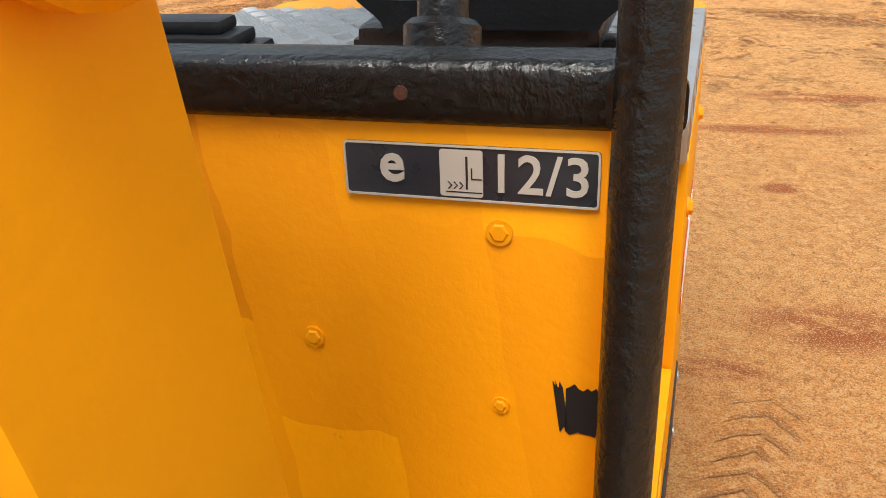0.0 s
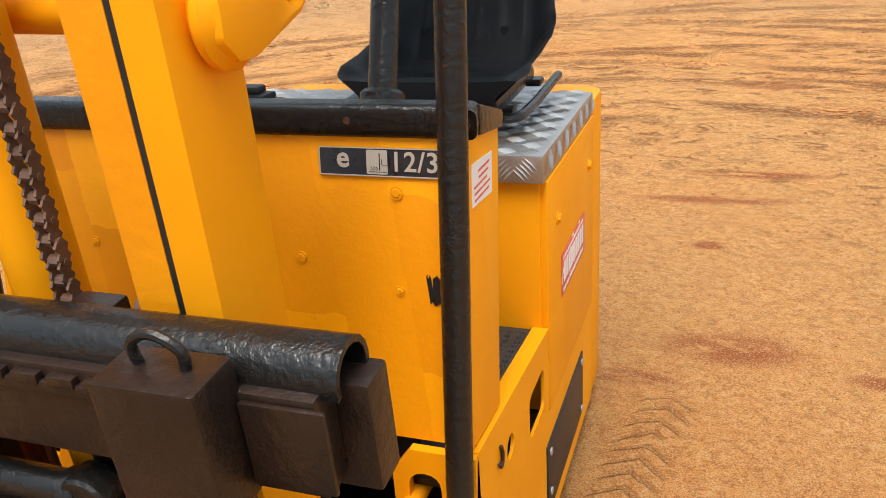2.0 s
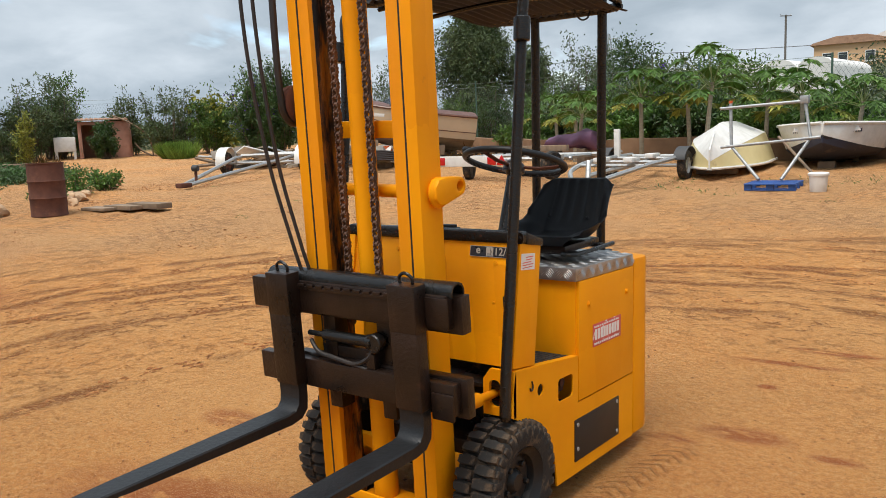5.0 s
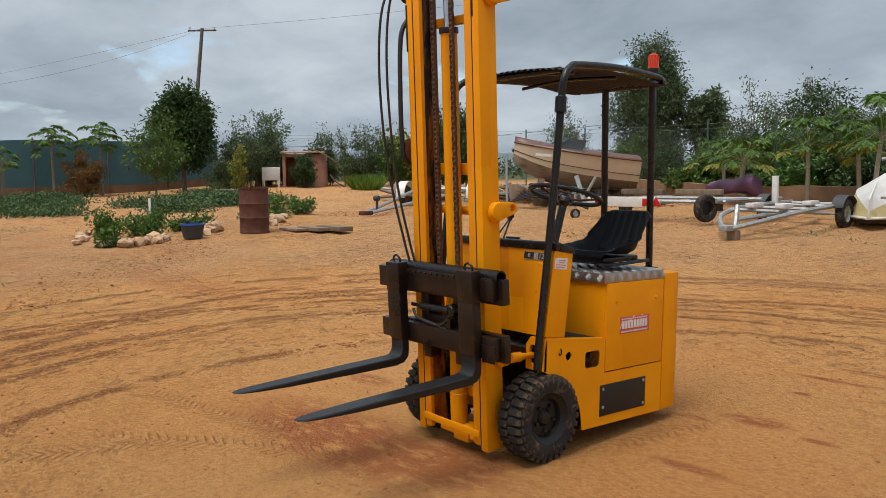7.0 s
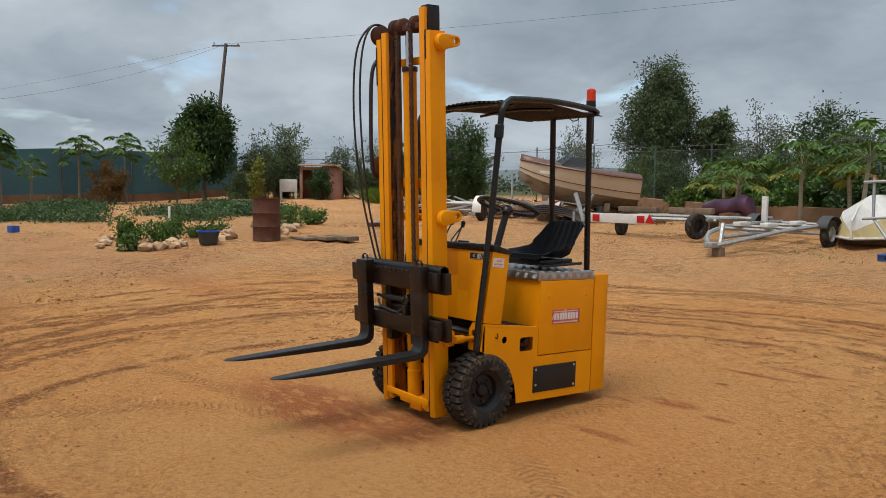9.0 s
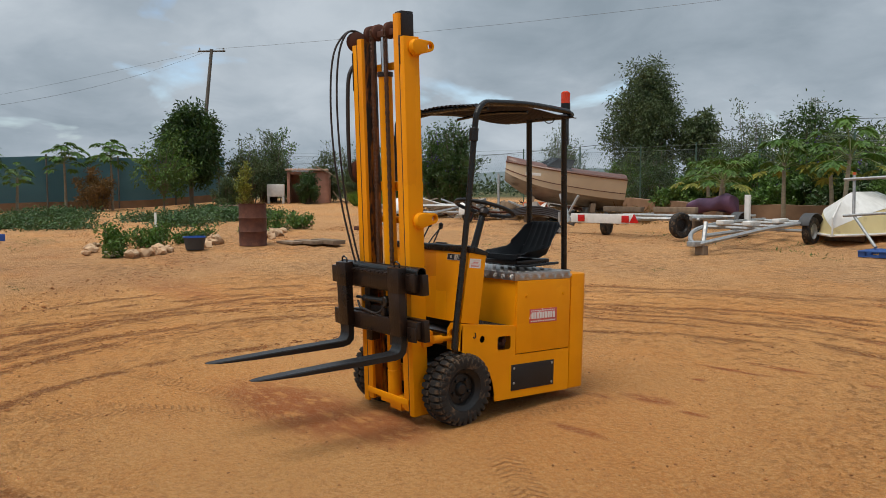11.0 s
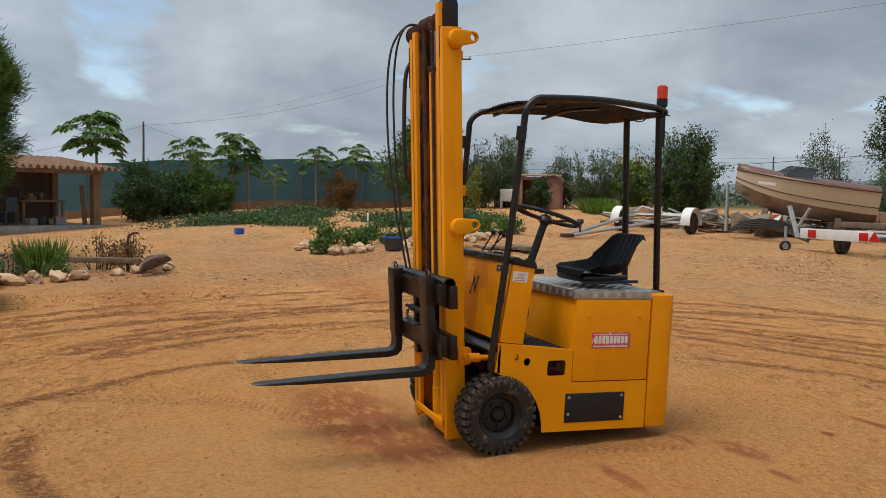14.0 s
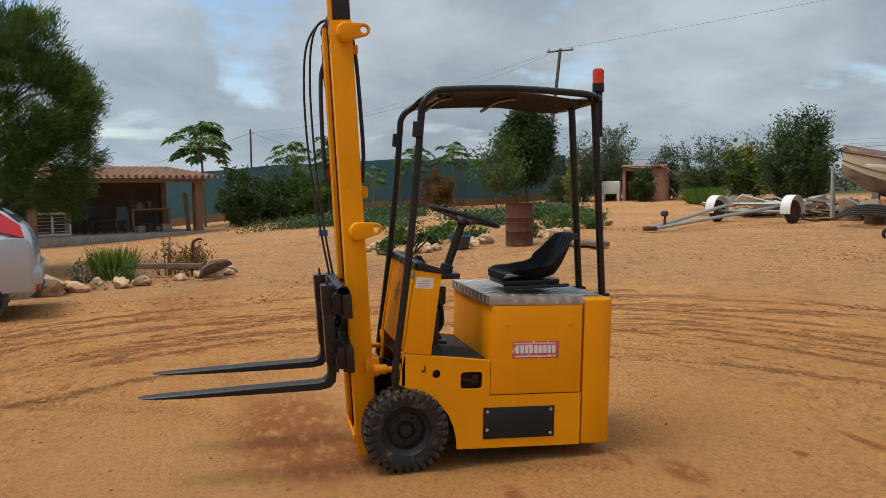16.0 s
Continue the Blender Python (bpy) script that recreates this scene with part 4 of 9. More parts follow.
    for a in (20, 140, 260):
        ca, sa = math.cos(radians(a)), math.sin(radians(a))
        part("spoke", tube(fresh(), [(0.02 * ca, 0.02 * sa, 0.0), (0.10 * ca, 0.10 * sa, 0.002), (0.192 * ca, 0.192 * sa, 0.018)], 0.011, 8, flat=0.6), RUST, sw, m=S)
    part("hub_cap", lathe(fresh(), [(0, 0.03), (0.025, 0.026), (0.042, 0.008), (0.045, -0.02), (0, -0.02)], None, 20), BLACK_WORN, sw, m=S)
    part("spinner_knob", lathe(fresh(), [(0.008, 0.0), (0.009, 0.010), (0.021, 0.016), (0.024, 0.028), (0.018, 0.038), (0, 0.041)], S @ Matrix.Translation((-0.17, -0.09, 0.02)), 16), BLACK_PLASTIC, sw)
    # seat: a pan and a back in one shell, with ribs
    def seat_shell(u, v):
        # v runs from the front lip over the pan and up the back, u across
        path = [(0.905, 1.000), (0.915, 1.035), (0.96, 1.034), (1.05, 1.012), (1.15, 1.004), (1.215, 1.022), (1.262, 1.080), (1.305, 1.16), (1.345, 1.245), (1.362, 1.25), (1.37, 1.235)]
        t = v * (len(path) - 1)
        i = min(int(t), len(path) - 2)
        y = path[i][0] + (path[i + 1][0] - path[i][0]) * (t - i)
        z = path[i][1] + (path[i + 1][1] - path[i][1]) * (t - i)
        s = 2 * u - 1
        edge = smoothstep(0.62, 1.0, abs(s))
        half = 0.200 - 0.022 * smoothstep(0.5, 0.8, v) - 0.045 * smoothstep(0.80, 1.0, v) - 0.06 * smoothstep(0.16, 0.0, v)
        z += 0.075 * edge * smoothstep(0.05, 0.45, v) * smoothstep(0.75, 0.5, v)
        z -= 0.03 * smoothstep(0.75, 1.0, abs(s)) * smoothstep(0.70, 0.85, v)
        y -= 0.05 * edge * smoothstep(0.40, 0.62, v) * smoothstep(1.0, 0.65, v)
        rib = 0.006 * max(0, math.cos(s * 22)) if 0.56 < v < 0.84 and abs(s) < 0.7 else 0.0
        y -= rib
        return (-0.255 + s * half, y + 0.035, z)
    bm = grid_mesh(fresh(), seat_shell, 40, 40)
    bmesh.ops.solidify(bm, geom=bm.faces[:], thickness=0.022)
    seat = part("seat", bm, BLACK_PLASTIC, f, "black moulded seat shell with a ribbed back", angle=60)
    for x in (-0.425, -0.135):
        part("seat_rail", plate(fresh(), [(-0.018, 0), (0.018, 0), (0.018, 0.016), (0.011, 0.018), (0.011, 0.034), (-0.011, 0.034), (-0.011, 0.018), (-0.018, 0.016)], "y", 0.93, 1.39, m=Matrix.Translation((x, 0, 0.926)) @ pose(0, 0, 0, -2)), BLACK_WORN, seat)
    for y in (0.99, 1.24):
        part("seat_cross_rail", box(fresh(), (-0.465, y, 0.956), (-0.095, y + 0.04, 0.972), 0.004), BLACK_WORN, seat)
    bm = box(fresh(), (-0.445, 0.96, 0.965), (-0.115, 1.28, 0.998), 0.012)
    part("seat_pan", bm, BLACK_WORN, seat)
    bm = tube(fresh(), smooth_path([(-0.13, 0.96, 0.965), (-0.085, 0.955, 0.965), (-0.070, 1.03, 0.964), (-0.070, 1.315, 0.966)]), 0.010, 8)
    part("seat_frame_bar", bm, BLACK_GLOSS, seat)
    for x, y, z in ((-0.185, 1.285, 1.075), (-0.375, 1.285, 1.075)):
        part("seat_screw", cyl(fresh(), (x, y - 0.004, z), (x, y + 0.01, z), 0.008, 10), INK_AND_SHADE, seat)
    # overhead guard
    guard = part("overhead_guard", guard_tubes(), BLACK_GLOSS, f, "black tubular overhead guard")
    for s in (1, -1):
        xb, xt = (-0.268, -0.212) if s > 0 else (-0.625, -0.565)
        part("rear_post", tube(fresh(), [(xb, 1.600, 0.885), (xt, 1.532, 1.99), (xt, 1.526, 2.015)], 0.0215, 14), BLACK_GLOSS, guard)
        part("post_foot", box(fresh(), (xb - 0.045, 1.555, 0.872), (xb + 0.045, 1.632, 0.887), 0.003), BLACK_GLOSS, guard)
    def roof(u, v):
        x = -0.80 + 0.72 * u
        y = 0.56 + 0.96 * v
        z = 2.012 + 0.022 * math.sin(math.pi * u) + 0.03 * math.sin(math.pi * min(v * 1.2, 1.0)) - 0.025 * v
        return (x, y, z + 0.006 * math.sin(u * 2 * math.pi * 16))
    bm = grid_mesh(fresh(), roof, 128, 16)
    bmesh.ops.solidify(bm, geom=bm.faces[:], thickness=0.003)
    part("roof_sheet", bm, ROOF_SHEET, guard, "dark corrugated roof sheet", angle=80)
    for y in (0.66, 1.02, 1.46):
        part("roof_crossbar", tube(fresh(), smooth_path([(-0.80, y, 1.998), (-0.44, y, 2.018), (-0.08, y, 1.998)]), 0.010, 8), BLACK_GLOSS, guard)
    part("wire_loop", tube(fresh(), smooth_path([(-0.235, 1.46, 2.0), (-0.24, 1.44, 1.965), (-0.25, 1.40, 1.955), (-0.255, 1.365, 1.975), (-0.26, 1.35, 2.0)]), 0.004, 6), BLACK_PLASTIC, guard)
    # beacon
    bx, by = -0.225, 1.56
    bm = box(fresh(), (bx - 0.016, by - 0.012, 1.80), (bx + 0.016, by + 0.020, 2.07), 0.004)
    cyl(bm, (bx, by, 2.055), (bx, by, 2.105), 0.034, 20, bevel=0.004)
    bracket = part("beacon_bracket", bm, BLACK_PLASTIC, f)
    bm = lathe(fresh(), [(0.0, 2.192), (0.016, 2.191), (0.027, 2.184), (0.0295, 2.165), (0.0315, 2.12), (0.034, 2.104), (0.0, 2.104)], Matrix.Translation((bx, by, 0)), 24)
    for i in range(12):
        a = 2 * math.pi * i / 12
        box(bm, (bx + 0.030 * math.cos(a) - 0.002, by + 0.030 * math.sin(a) - 0.002, 2.108), (bx + 0.030 * math.cos(a) + 0.002, by + 0.030 * math.sin(a) + 0.002, 2.18), 0.0008)
    part("beacon_lens", bm, BEACON, bracket, "orange-red ribbed plastic beacon lens")
    build_mast(f)
    build_carriage(f)
    # drive wheels at the front, steered pair at the back
    for x, flip in ((-0.055, 1), (-0.825, -1)):
        build_wheel(f, x, flip)
    for x in (-0.50, -0.38):
        m = Matrix.Translation((x, 1.30, 0.165)) @ pose(0, 0, 0, 0, 90, 8)
        w = part("rear_wheel", lathe(fresh(), [(0.08, -0.05), (0.15, -0.052), (0.165, -0.04), (0.168, 0.0), (0.165, 0.04), (0.15, 0.052), (0.08, 0.05)], m, 28), RUBBER, f)
        part("rear_rim", lathe(fresh(), [(0.0, -0.02), (0.05, -0.03), (0.08, -0.05), (0.085, 0.05), (0.05, 0.03), (0.0, 0.02)], m, 20), RIM_BLACK, w)
    return f


def guard_tubes():
    bm = fresh()
    for s in (1, -1):
        X = lambda x: x - 0.009 if s > 0 else 2 * C - x - 0.006
        pts = [(X(-0.045), 0.345, 0.49), (X(-0.046), 0.362, 0.64), (X(-0.044), 0.420, 1.05), (X(-0.036), 0.478, 1.55), (X(-0.028), 0.506, 1.86), (X(-0.022), 0.520, 1.955), (X(-0.03), 0.575, 2.012), (X(-0.04), 0.66, 2.030), (X(-0.06), 1.0, 2.043), (X(-0.085), 1.38, 2.030), (X(-0.10), 1.47, 2.018), (X(-0.13), 1.522, 2.010), (X(-0.20), 1.540, 2.006), (X(-0.30), 1.540, 2.006)]
        if s > 0:
            pts = [(a + 0.040 * smoothstep(1.6, 0.7, b), b - 0.034 * smoothstep(1.2, 0.55, b), c) for a, b, c in pts]
        if s < 0:
            pts = [(a - 0.018 * smoothstep(1.7, 1.2, c), b, c) for a, b, c in pts]
            pts[-1] = (X(-0.58), 1.540, 2.006)
        tube(bm, smooth_path(pts, 5), 0.0195, 14)
        fx, fy = (0.040, -0.034) if s > 0 else (0.0, 0.0)
        box(bm, (X(-0.045) - 0.012 + fx, 0.335 + fy, 0.47), (X(-0.045) + 0.012 + fx, 0.372 + fy, 0.60), 0.005)
        cyl(bm, (X(-0.020) + fx, 0.486 + fy, 1.78), (X(-0.020) + fx, 0.493 + fy, 1.86), 0.029, 14, bevel=0.003)
    tube(bm, [(-0.12, 0.60, 2.016), (-0.76, 0.60, 2.016)], 0.016, 10)
    return bm


def build_wheel(f, x, flip):
    m = Matrix.Translation((x, 0.368, 0.2285)) @ pose(0, 0, 0, 0, 90 * flip, 0)
    R = 0.2320
    prof = [(0.128, -0.062), (0.135, -0.078), (0.165, -0.086), (0.198, -0.082), (0.209, -0.072), (0.2125, -0.04), (0.214, 0.0), (0.2125, 0.04), (0.209, 0.072), (0.198, 0.082), (0.165, 0.086), (0.135, 0.078), (0.128, 0.062)]
    bm = lathe(fresh(), prof, m, 56)
    wheel = part("drive_wheel", lathe(fresh(), [(0.0, 0.028), (0.045, 0.028), (0.050, 0.034), (0.085, 0.036), (0.098, 0.030), (0.104, 0.055), (0.122, 0.066), (0.132, 0.077), (0.135, 0.072), (0.126, 0.056), (0.120, -0.06), (0.0, -0.06)], m, 40), RIM_BLACK, f, "black pressed steel wheel rim")
    part("tyre", bm, RUBBER, wheel, "dusty black block-tread pneumatic tyre")
    n = 30
    for side in (1, -1):
        bm = fresh()
        pr = [(-0.016, 0.005 * side), (0.016, 0.005 * side), (0.019, 0.044 * side), (0.014, 0.078 * side), (-0.012, 0.078 * side), (-0.019, 0.044 * side)]
        lo = [bm.verts.new((0.209 if abs(v) < 0.06 else 0.202, u * 1.1, v)) for u, v in pr]
        hi = [bm.verts.new(((R if abs(v) < 0.06 else 0.2245), u * 0.92, v * 0.98)) for u, v in pr]
        bm.faces.new(hi)
        for k in range(6):
            bm.faces.new((lo[k], lo[(k + 1) % 6], hi[(k + 1) % 6], hi[k]))
        box(bm, (0.168, -0.012, 0.076 * side - 0.006), (0.208, 0.012, 0.086 * side), 0.003)
        me = mesh_of("tread_block", bm, RUBBER)
        for i in range(n):
            ob = new("tread_block", me)
            ob.parent = wheel
            ob.matrix_basis = m @ Matrix.Rotation(2 * math.pi * (i + (0.5 if side < 0 else 0)) / n, 4, "Z")
    for i in range(5):
        a = 2 * math.pi * i / 5
        p = m @ Vector((0.068 * math.cos(a), 0.068 * math.sin(a), 0.034))
        d = (m.to_3x3() @ Vector((0, 0, 1)))
        part("wheel_nut", cyl(fresh(), p, p + d * 0.018, 0.011, 6, bevel=0.002), RIM_BLACK, wheel)
    part("hub_cover", lathe(fresh(), [(0.0, 0.055), (0.03, 0.052), (0.04, 0.04), (0.045, 0.026)], m, 20), RIM_BLACK, wheel)
    bm = cyl(fresh(), (x - 0.1 * flip, 0.368, 0.2285), (x - 0.28 * flip, 0.368, 0.2285), 0.05, 16)
    part("axle_stub", bm, YELLOW_WORN, f)


def build_mast(f):
    mast = thing("mast", "", "")
    for k in ("label", "category"):
        if k in mast:
            del mast[k]
    mast.parent = f
    for s in (1, -1):
        # outer channel: web outside, flanges inward
        u = lambda a, b: (min(s * a, s * b), max(s * a, s * b))
        pr = [(0.276, -0.014), (0.276, 0.102), (0.2295, 0.102), (0.2295, 0.082), (0.252, 0.082), (0.252, 0.010), (0.2295, 0.010), (0.2295, -0.014)]
        bm = plate(fresh(), [(s * a, b) for a, b in pr], "z", 0.06, 2.405, bevel=0.004)
        part("outer_channel", bm, YELLOW, mast, m=MAST)
        bm = fresh()
        x0, x1 = u(0.2222, 0.172)
        box(bm, (x0, -0.013, 0.085), (x1, 0.010, 2.545 if s > 0 else 2.44), 0.003)
        part("inner_channel", bm, YELLOW_WORN, mast, m=MAST)
        # a flat black strip paints in the shade between the two channels
        x0, x1 = u(0.2225, 0.2295)
        part("slit_shade_strip", box(fresh(), (x0, -0.0122, 0.085), (x1, 0.009, 2.40), 0.0), INK_AND_SHADE, mast, "black strip standing in for shade in the mast slit", m=MAST)
        bm = fresh()
        x0, x1 = u(0.2245, 0.208)
        box(bm, (x0, 0.0105, 0.085), (x1, 0.086, 2.545 if s > 0 else 2.44), 0.002)
        x0, x1 = u(0.2245, 0.172)
        box(bm, (x0, 0.086, 0.085), (x1, 0.104, 2.545 if s > 0 else 2.44), 0.002)
        part("greased_track", bm, YELLOW_GREASE, mast, "grease-stained inside of the channel", m=MAST)
        # lugs with their eyes
        for z in (2.34, 1.296) if s > 0 else ():
            body = [(0.046, z - 0.042), (0.075, z - 0.045), (0.115, z - 0.036)] + [(0.160 + 0.034 * math.cos(radians(a)), z + 0.008 + 0.033 * math.sin(radians(a))) for a in range(-70, 91, 20)] + [(0.085, z + 0.048), (0.045, z + 0.044), (0.026, z + 0.020), (0.024, z - 0.02)]
            bm = plate(fresh(), body, "x", min(s * 0.274, s * 0.312), max(s * 0.274, s * 0.312), holes=(ring2(0.161, z + 0.008, 0.018, 18),), bevel=0.013)
            cyl(bm, (s * 0.274, 0.066, z - 0.002), (s * 0.306, 0.066, z - 0.002), 0.052, 22, bevel=0.012)
            part("stay_lug", bm, YELLOW, mast, m=MAST)
        # tilt anchor with its clevis pin
        bm = plate(fresh(), round_rect(0.055, 0.50, 0.135, 0.60, 0.02), "x", min(s * 0.270, s * 0.300), max(s * 0.270, s * 0.300), bevel=0.003)
        cyl(bm, (s * 0.29, 0.10, 0.548), (s * 0.33, 0.10, 0.548), 0.024, 16, bevel=0.003)
        part("tilt_anchor", bm, YELLOW_WORN, mast, m=MAST)
    for s in (1, -1):
        x = -0.50 + s * 0.335 + (0.06 if s > 0 else 0.0)
        bm = fresh()
        cyl(bm, (x, 0.27, 0.545), (x, 0.46, 0.535), 0.016, 14)
        cyl(bm, (x, 0.21, 0.548), (x, 0.285, 0.545), 0.026, 14, bevel=0.004)
        part("tilt_ram", bm, YELLOW_WORN, f, "yellow tilt ram rod")
    # cross members
    for z, v, h, mat_, w in ((1.50, 0.105, 0.060, YELLOW, 0.24), (2.26, 0.104, 0.045, YELLOW_WORN, 0.22), (0.30, 0.105, 0.05, YELLOW, 0.24)):
        part("cross_beam", box(fresh(), (-w, v, z - h / 2), (w, v + 0.03, z + h / 2), 0.004), mat_, mast, m=MAST)
    part("cross_tube", cyl(fresh(), (-0.24, 0.135, 1.282), (0.24, 0.135, 1.282), 0.024, 18), YELLOW, mast, m=MAST)
    bm = box(fresh(), (-0.225, -0.024, 0.125), (0.225, -0.0145, 0.165), 0.004)
    part("foot_beam", bm, YELLOW, mast, m=MAST)
    bm = box(fresh(), (-0.15, 0.03, 0.07), (0.15, 0.11, 0.10), 0.004)
    box(bm, (-0.03, 0.02, 0.05), (0.09, 0.12, 0.13), 0.006)
    part("cylinder_foot", bm, YELLOW_WORN, mast, m=MAST)
    # lift cylinder, rod, head
    cu = -0.030
    bm = cyl(fresh(), (cu, 0.065, 0.10), (cu, 0.065, 2.215), 0.043, 24)
    cyl(bm, (cu, 0.065, 0.10), (cu, 0.065, 0.30), 0.047, 24, bevel=0.004)
    part("lift_cylinder", bm, YELLOW, mast, m=MAST)
    bm = cyl(fresh(), (cu, 0.065, 2.19), (cu, 0.065, 2.222), 0.050, 24, bevel=0.004)
    part("cylinder_gland", bm, BLACK_WORN, mast, m=MAST)
    part("lift_rod", cyl(fresh(), (cu, 0.065, 2.21), (cu, 0.065, 2.48), 0.024, 20), STEEL, mast, "bright chromed lift rod", m=MAST)
    bm = box(fresh(), (-0.13, 0.03, 2.435), (0.13, 0.10, 2.475), 0.006)
    cyl(bm, (-0.17, 0.065, 2.455), (0.20, 0.065, 2.455), 0.014, 14)
    part("rod_head", bm, RUST, mast, m=MAST)
    for x in (-0.155, -0.075, 0.055):
        bm = lathe(fresh(), [(0.016, -0.018), (0.046, -0.018), (0.052, -0.014), (0.044, -0.008), (0.044, 0.008), (0.052, 0.014), (0.046, 0.018), (0.016, 0.018)], MAST @ Matrix.Translation((x, 0.055, 2.468)) @ pose(0, 0, 0, 0, 90, 0), 28, closed=True)
        part("chain_pulley", bm, RUST, mast)
    # dark stubs on top of the right-hand inner channel
    bm = box(fresh(), (0.16, 0.012, 2.40), (0.228, 0.10, 2.56), 0.004)
    box(bm, (0.2255, -0.016, 2.24), (0.240, 0.01, 2.41), 0.002)
    part("top_stop", bm, BLACK_WORN, mast, m=MAST)
    bm = box(fresh(), (-0.279, -0.018, 2.12), (-0.268, 0.03, 2.36), 0.003)
    part("edge_scuff", bm, BLACK_WORN, mast, m=MAST)
    # roller chains
    for x in (-0.096, 0.048):
        bm = fresh()
        pitch = 0.0254
        for i in range(66):
            z = 0.82 + i * pitch
            w = 0.0115 if i % 2 else 0.0080
            for sx in (-1, 1):
                xx = x + sx * w
                plate(bm, [(0.006, z - 0.007), (0.0125, z - 0.015), (0.0195, z - 0.015), (0.026, z - 0.007), (0.022, z), (0.026, z + 0.007), (0.0195, z + 0.015), (0.0125, z + 0.015), (0.006, z + 0.007), (0.010, z)], "x", xx - 0.0018, xx + 0.0018)
            cyl(bm, (x - 0.0145, 0.016, z + pitch / 2), (x + 0.0145, 0.016, z + pitch / 2), 0.0045, 8)
            cyl(bm, (x - 0.007, 0.016, z + pitch / 2), (x + 0.007, 0.016, z + pitch / 2), 0.0078, 8)
        part("lift_chain", bm, CHAIN, mast, "rusty brown roller chain", m=MAST)
    # hose pulley and hoses on the far side
    for z in (2.44, 1.60):
        bm = lathe(fresh(), [(0.012, -0.022), (0.052, -0.022), (0.062, -0.019), (0.050, -0.007), (0.062, 0.0), (0.050, 0.007), (0.062, 0.019), (0.052, 0.022), (0.012, 0.022)], MAST @ Matrix.Translation((-0.325 if z > 2 else -0.315, 0.05 if z > 2 else 0.03, z)) @ pose(0, 0, 0, 0, 90, 0) @ Matrix.Scale(1.0 if z > 2 else 1.1, 4), 28, closed=True)
        part("hose_pulley", bm, RUST, mast)
        part("pulley_pin", cyl(fresh(), (-0.27, 0.05 if z > 2 else 0.03, z), (-0.355 if z > 2 else -0.345, 0.05 if z > 2 else 0.03, z), 0.010, 10), BLACK_WORN, mast, m=MAST)
    for k, dx in enumerate((0.0, 0.020)):
        x = -0.334 + dx
        b = 0.035 * k
        pts = [(x, 0.13, 1.55), (x, 0.15, 1.75), (x, 0.13, 2.2), (x, 0.122, 2.44), (x, 0.06, 2.503), (x - 0.01, -0.02, 2.49), (x - 0.03, -0.10 + b * 0.8, 2.36), (x - 0.04, -0.13 + b, 2.10), (x - 0.03, -0.13 + b, 1.75), (x - 0.0, -0.105 + b * 0.7, 1.40), (x + 0.05, -0.075 + 0.02 * k, 1.12), (x + 0.075, -0.06 + 0.02 * k, 1.0)]
        part("lift_hose", tube(fresh(), smooth_path(pts, 6), 0.0068, 10), HOSE, mast, m=MAST)
    pts = [(-0.31, 0.03, 2.30), (-0.315, -0.025, 2.2), (-0.315, -0.042, 1.9), (-0.315, -0.040, 1.64), (-0.315, -0.02, 1.555), (-0.315, 0.03, 1.53), (-0.315, 0.085, 1.57)]
    part("guide_hose", tube(fresh(), smooth_path(pts, 6), 0.013, 10), HOSE, mast, m=MAST)
    part("hose_rear", tube(fresh(), smooth_path([(0.15, 0.110, 2.36), (0.155, 0.128, 2.2), (0.16, 0.135, 1.9), (0.16, 0.135, 1.7), (0.155, 0.12, 1.55)], 6), 0.011, 10), HOSE, mast, m=MAST)


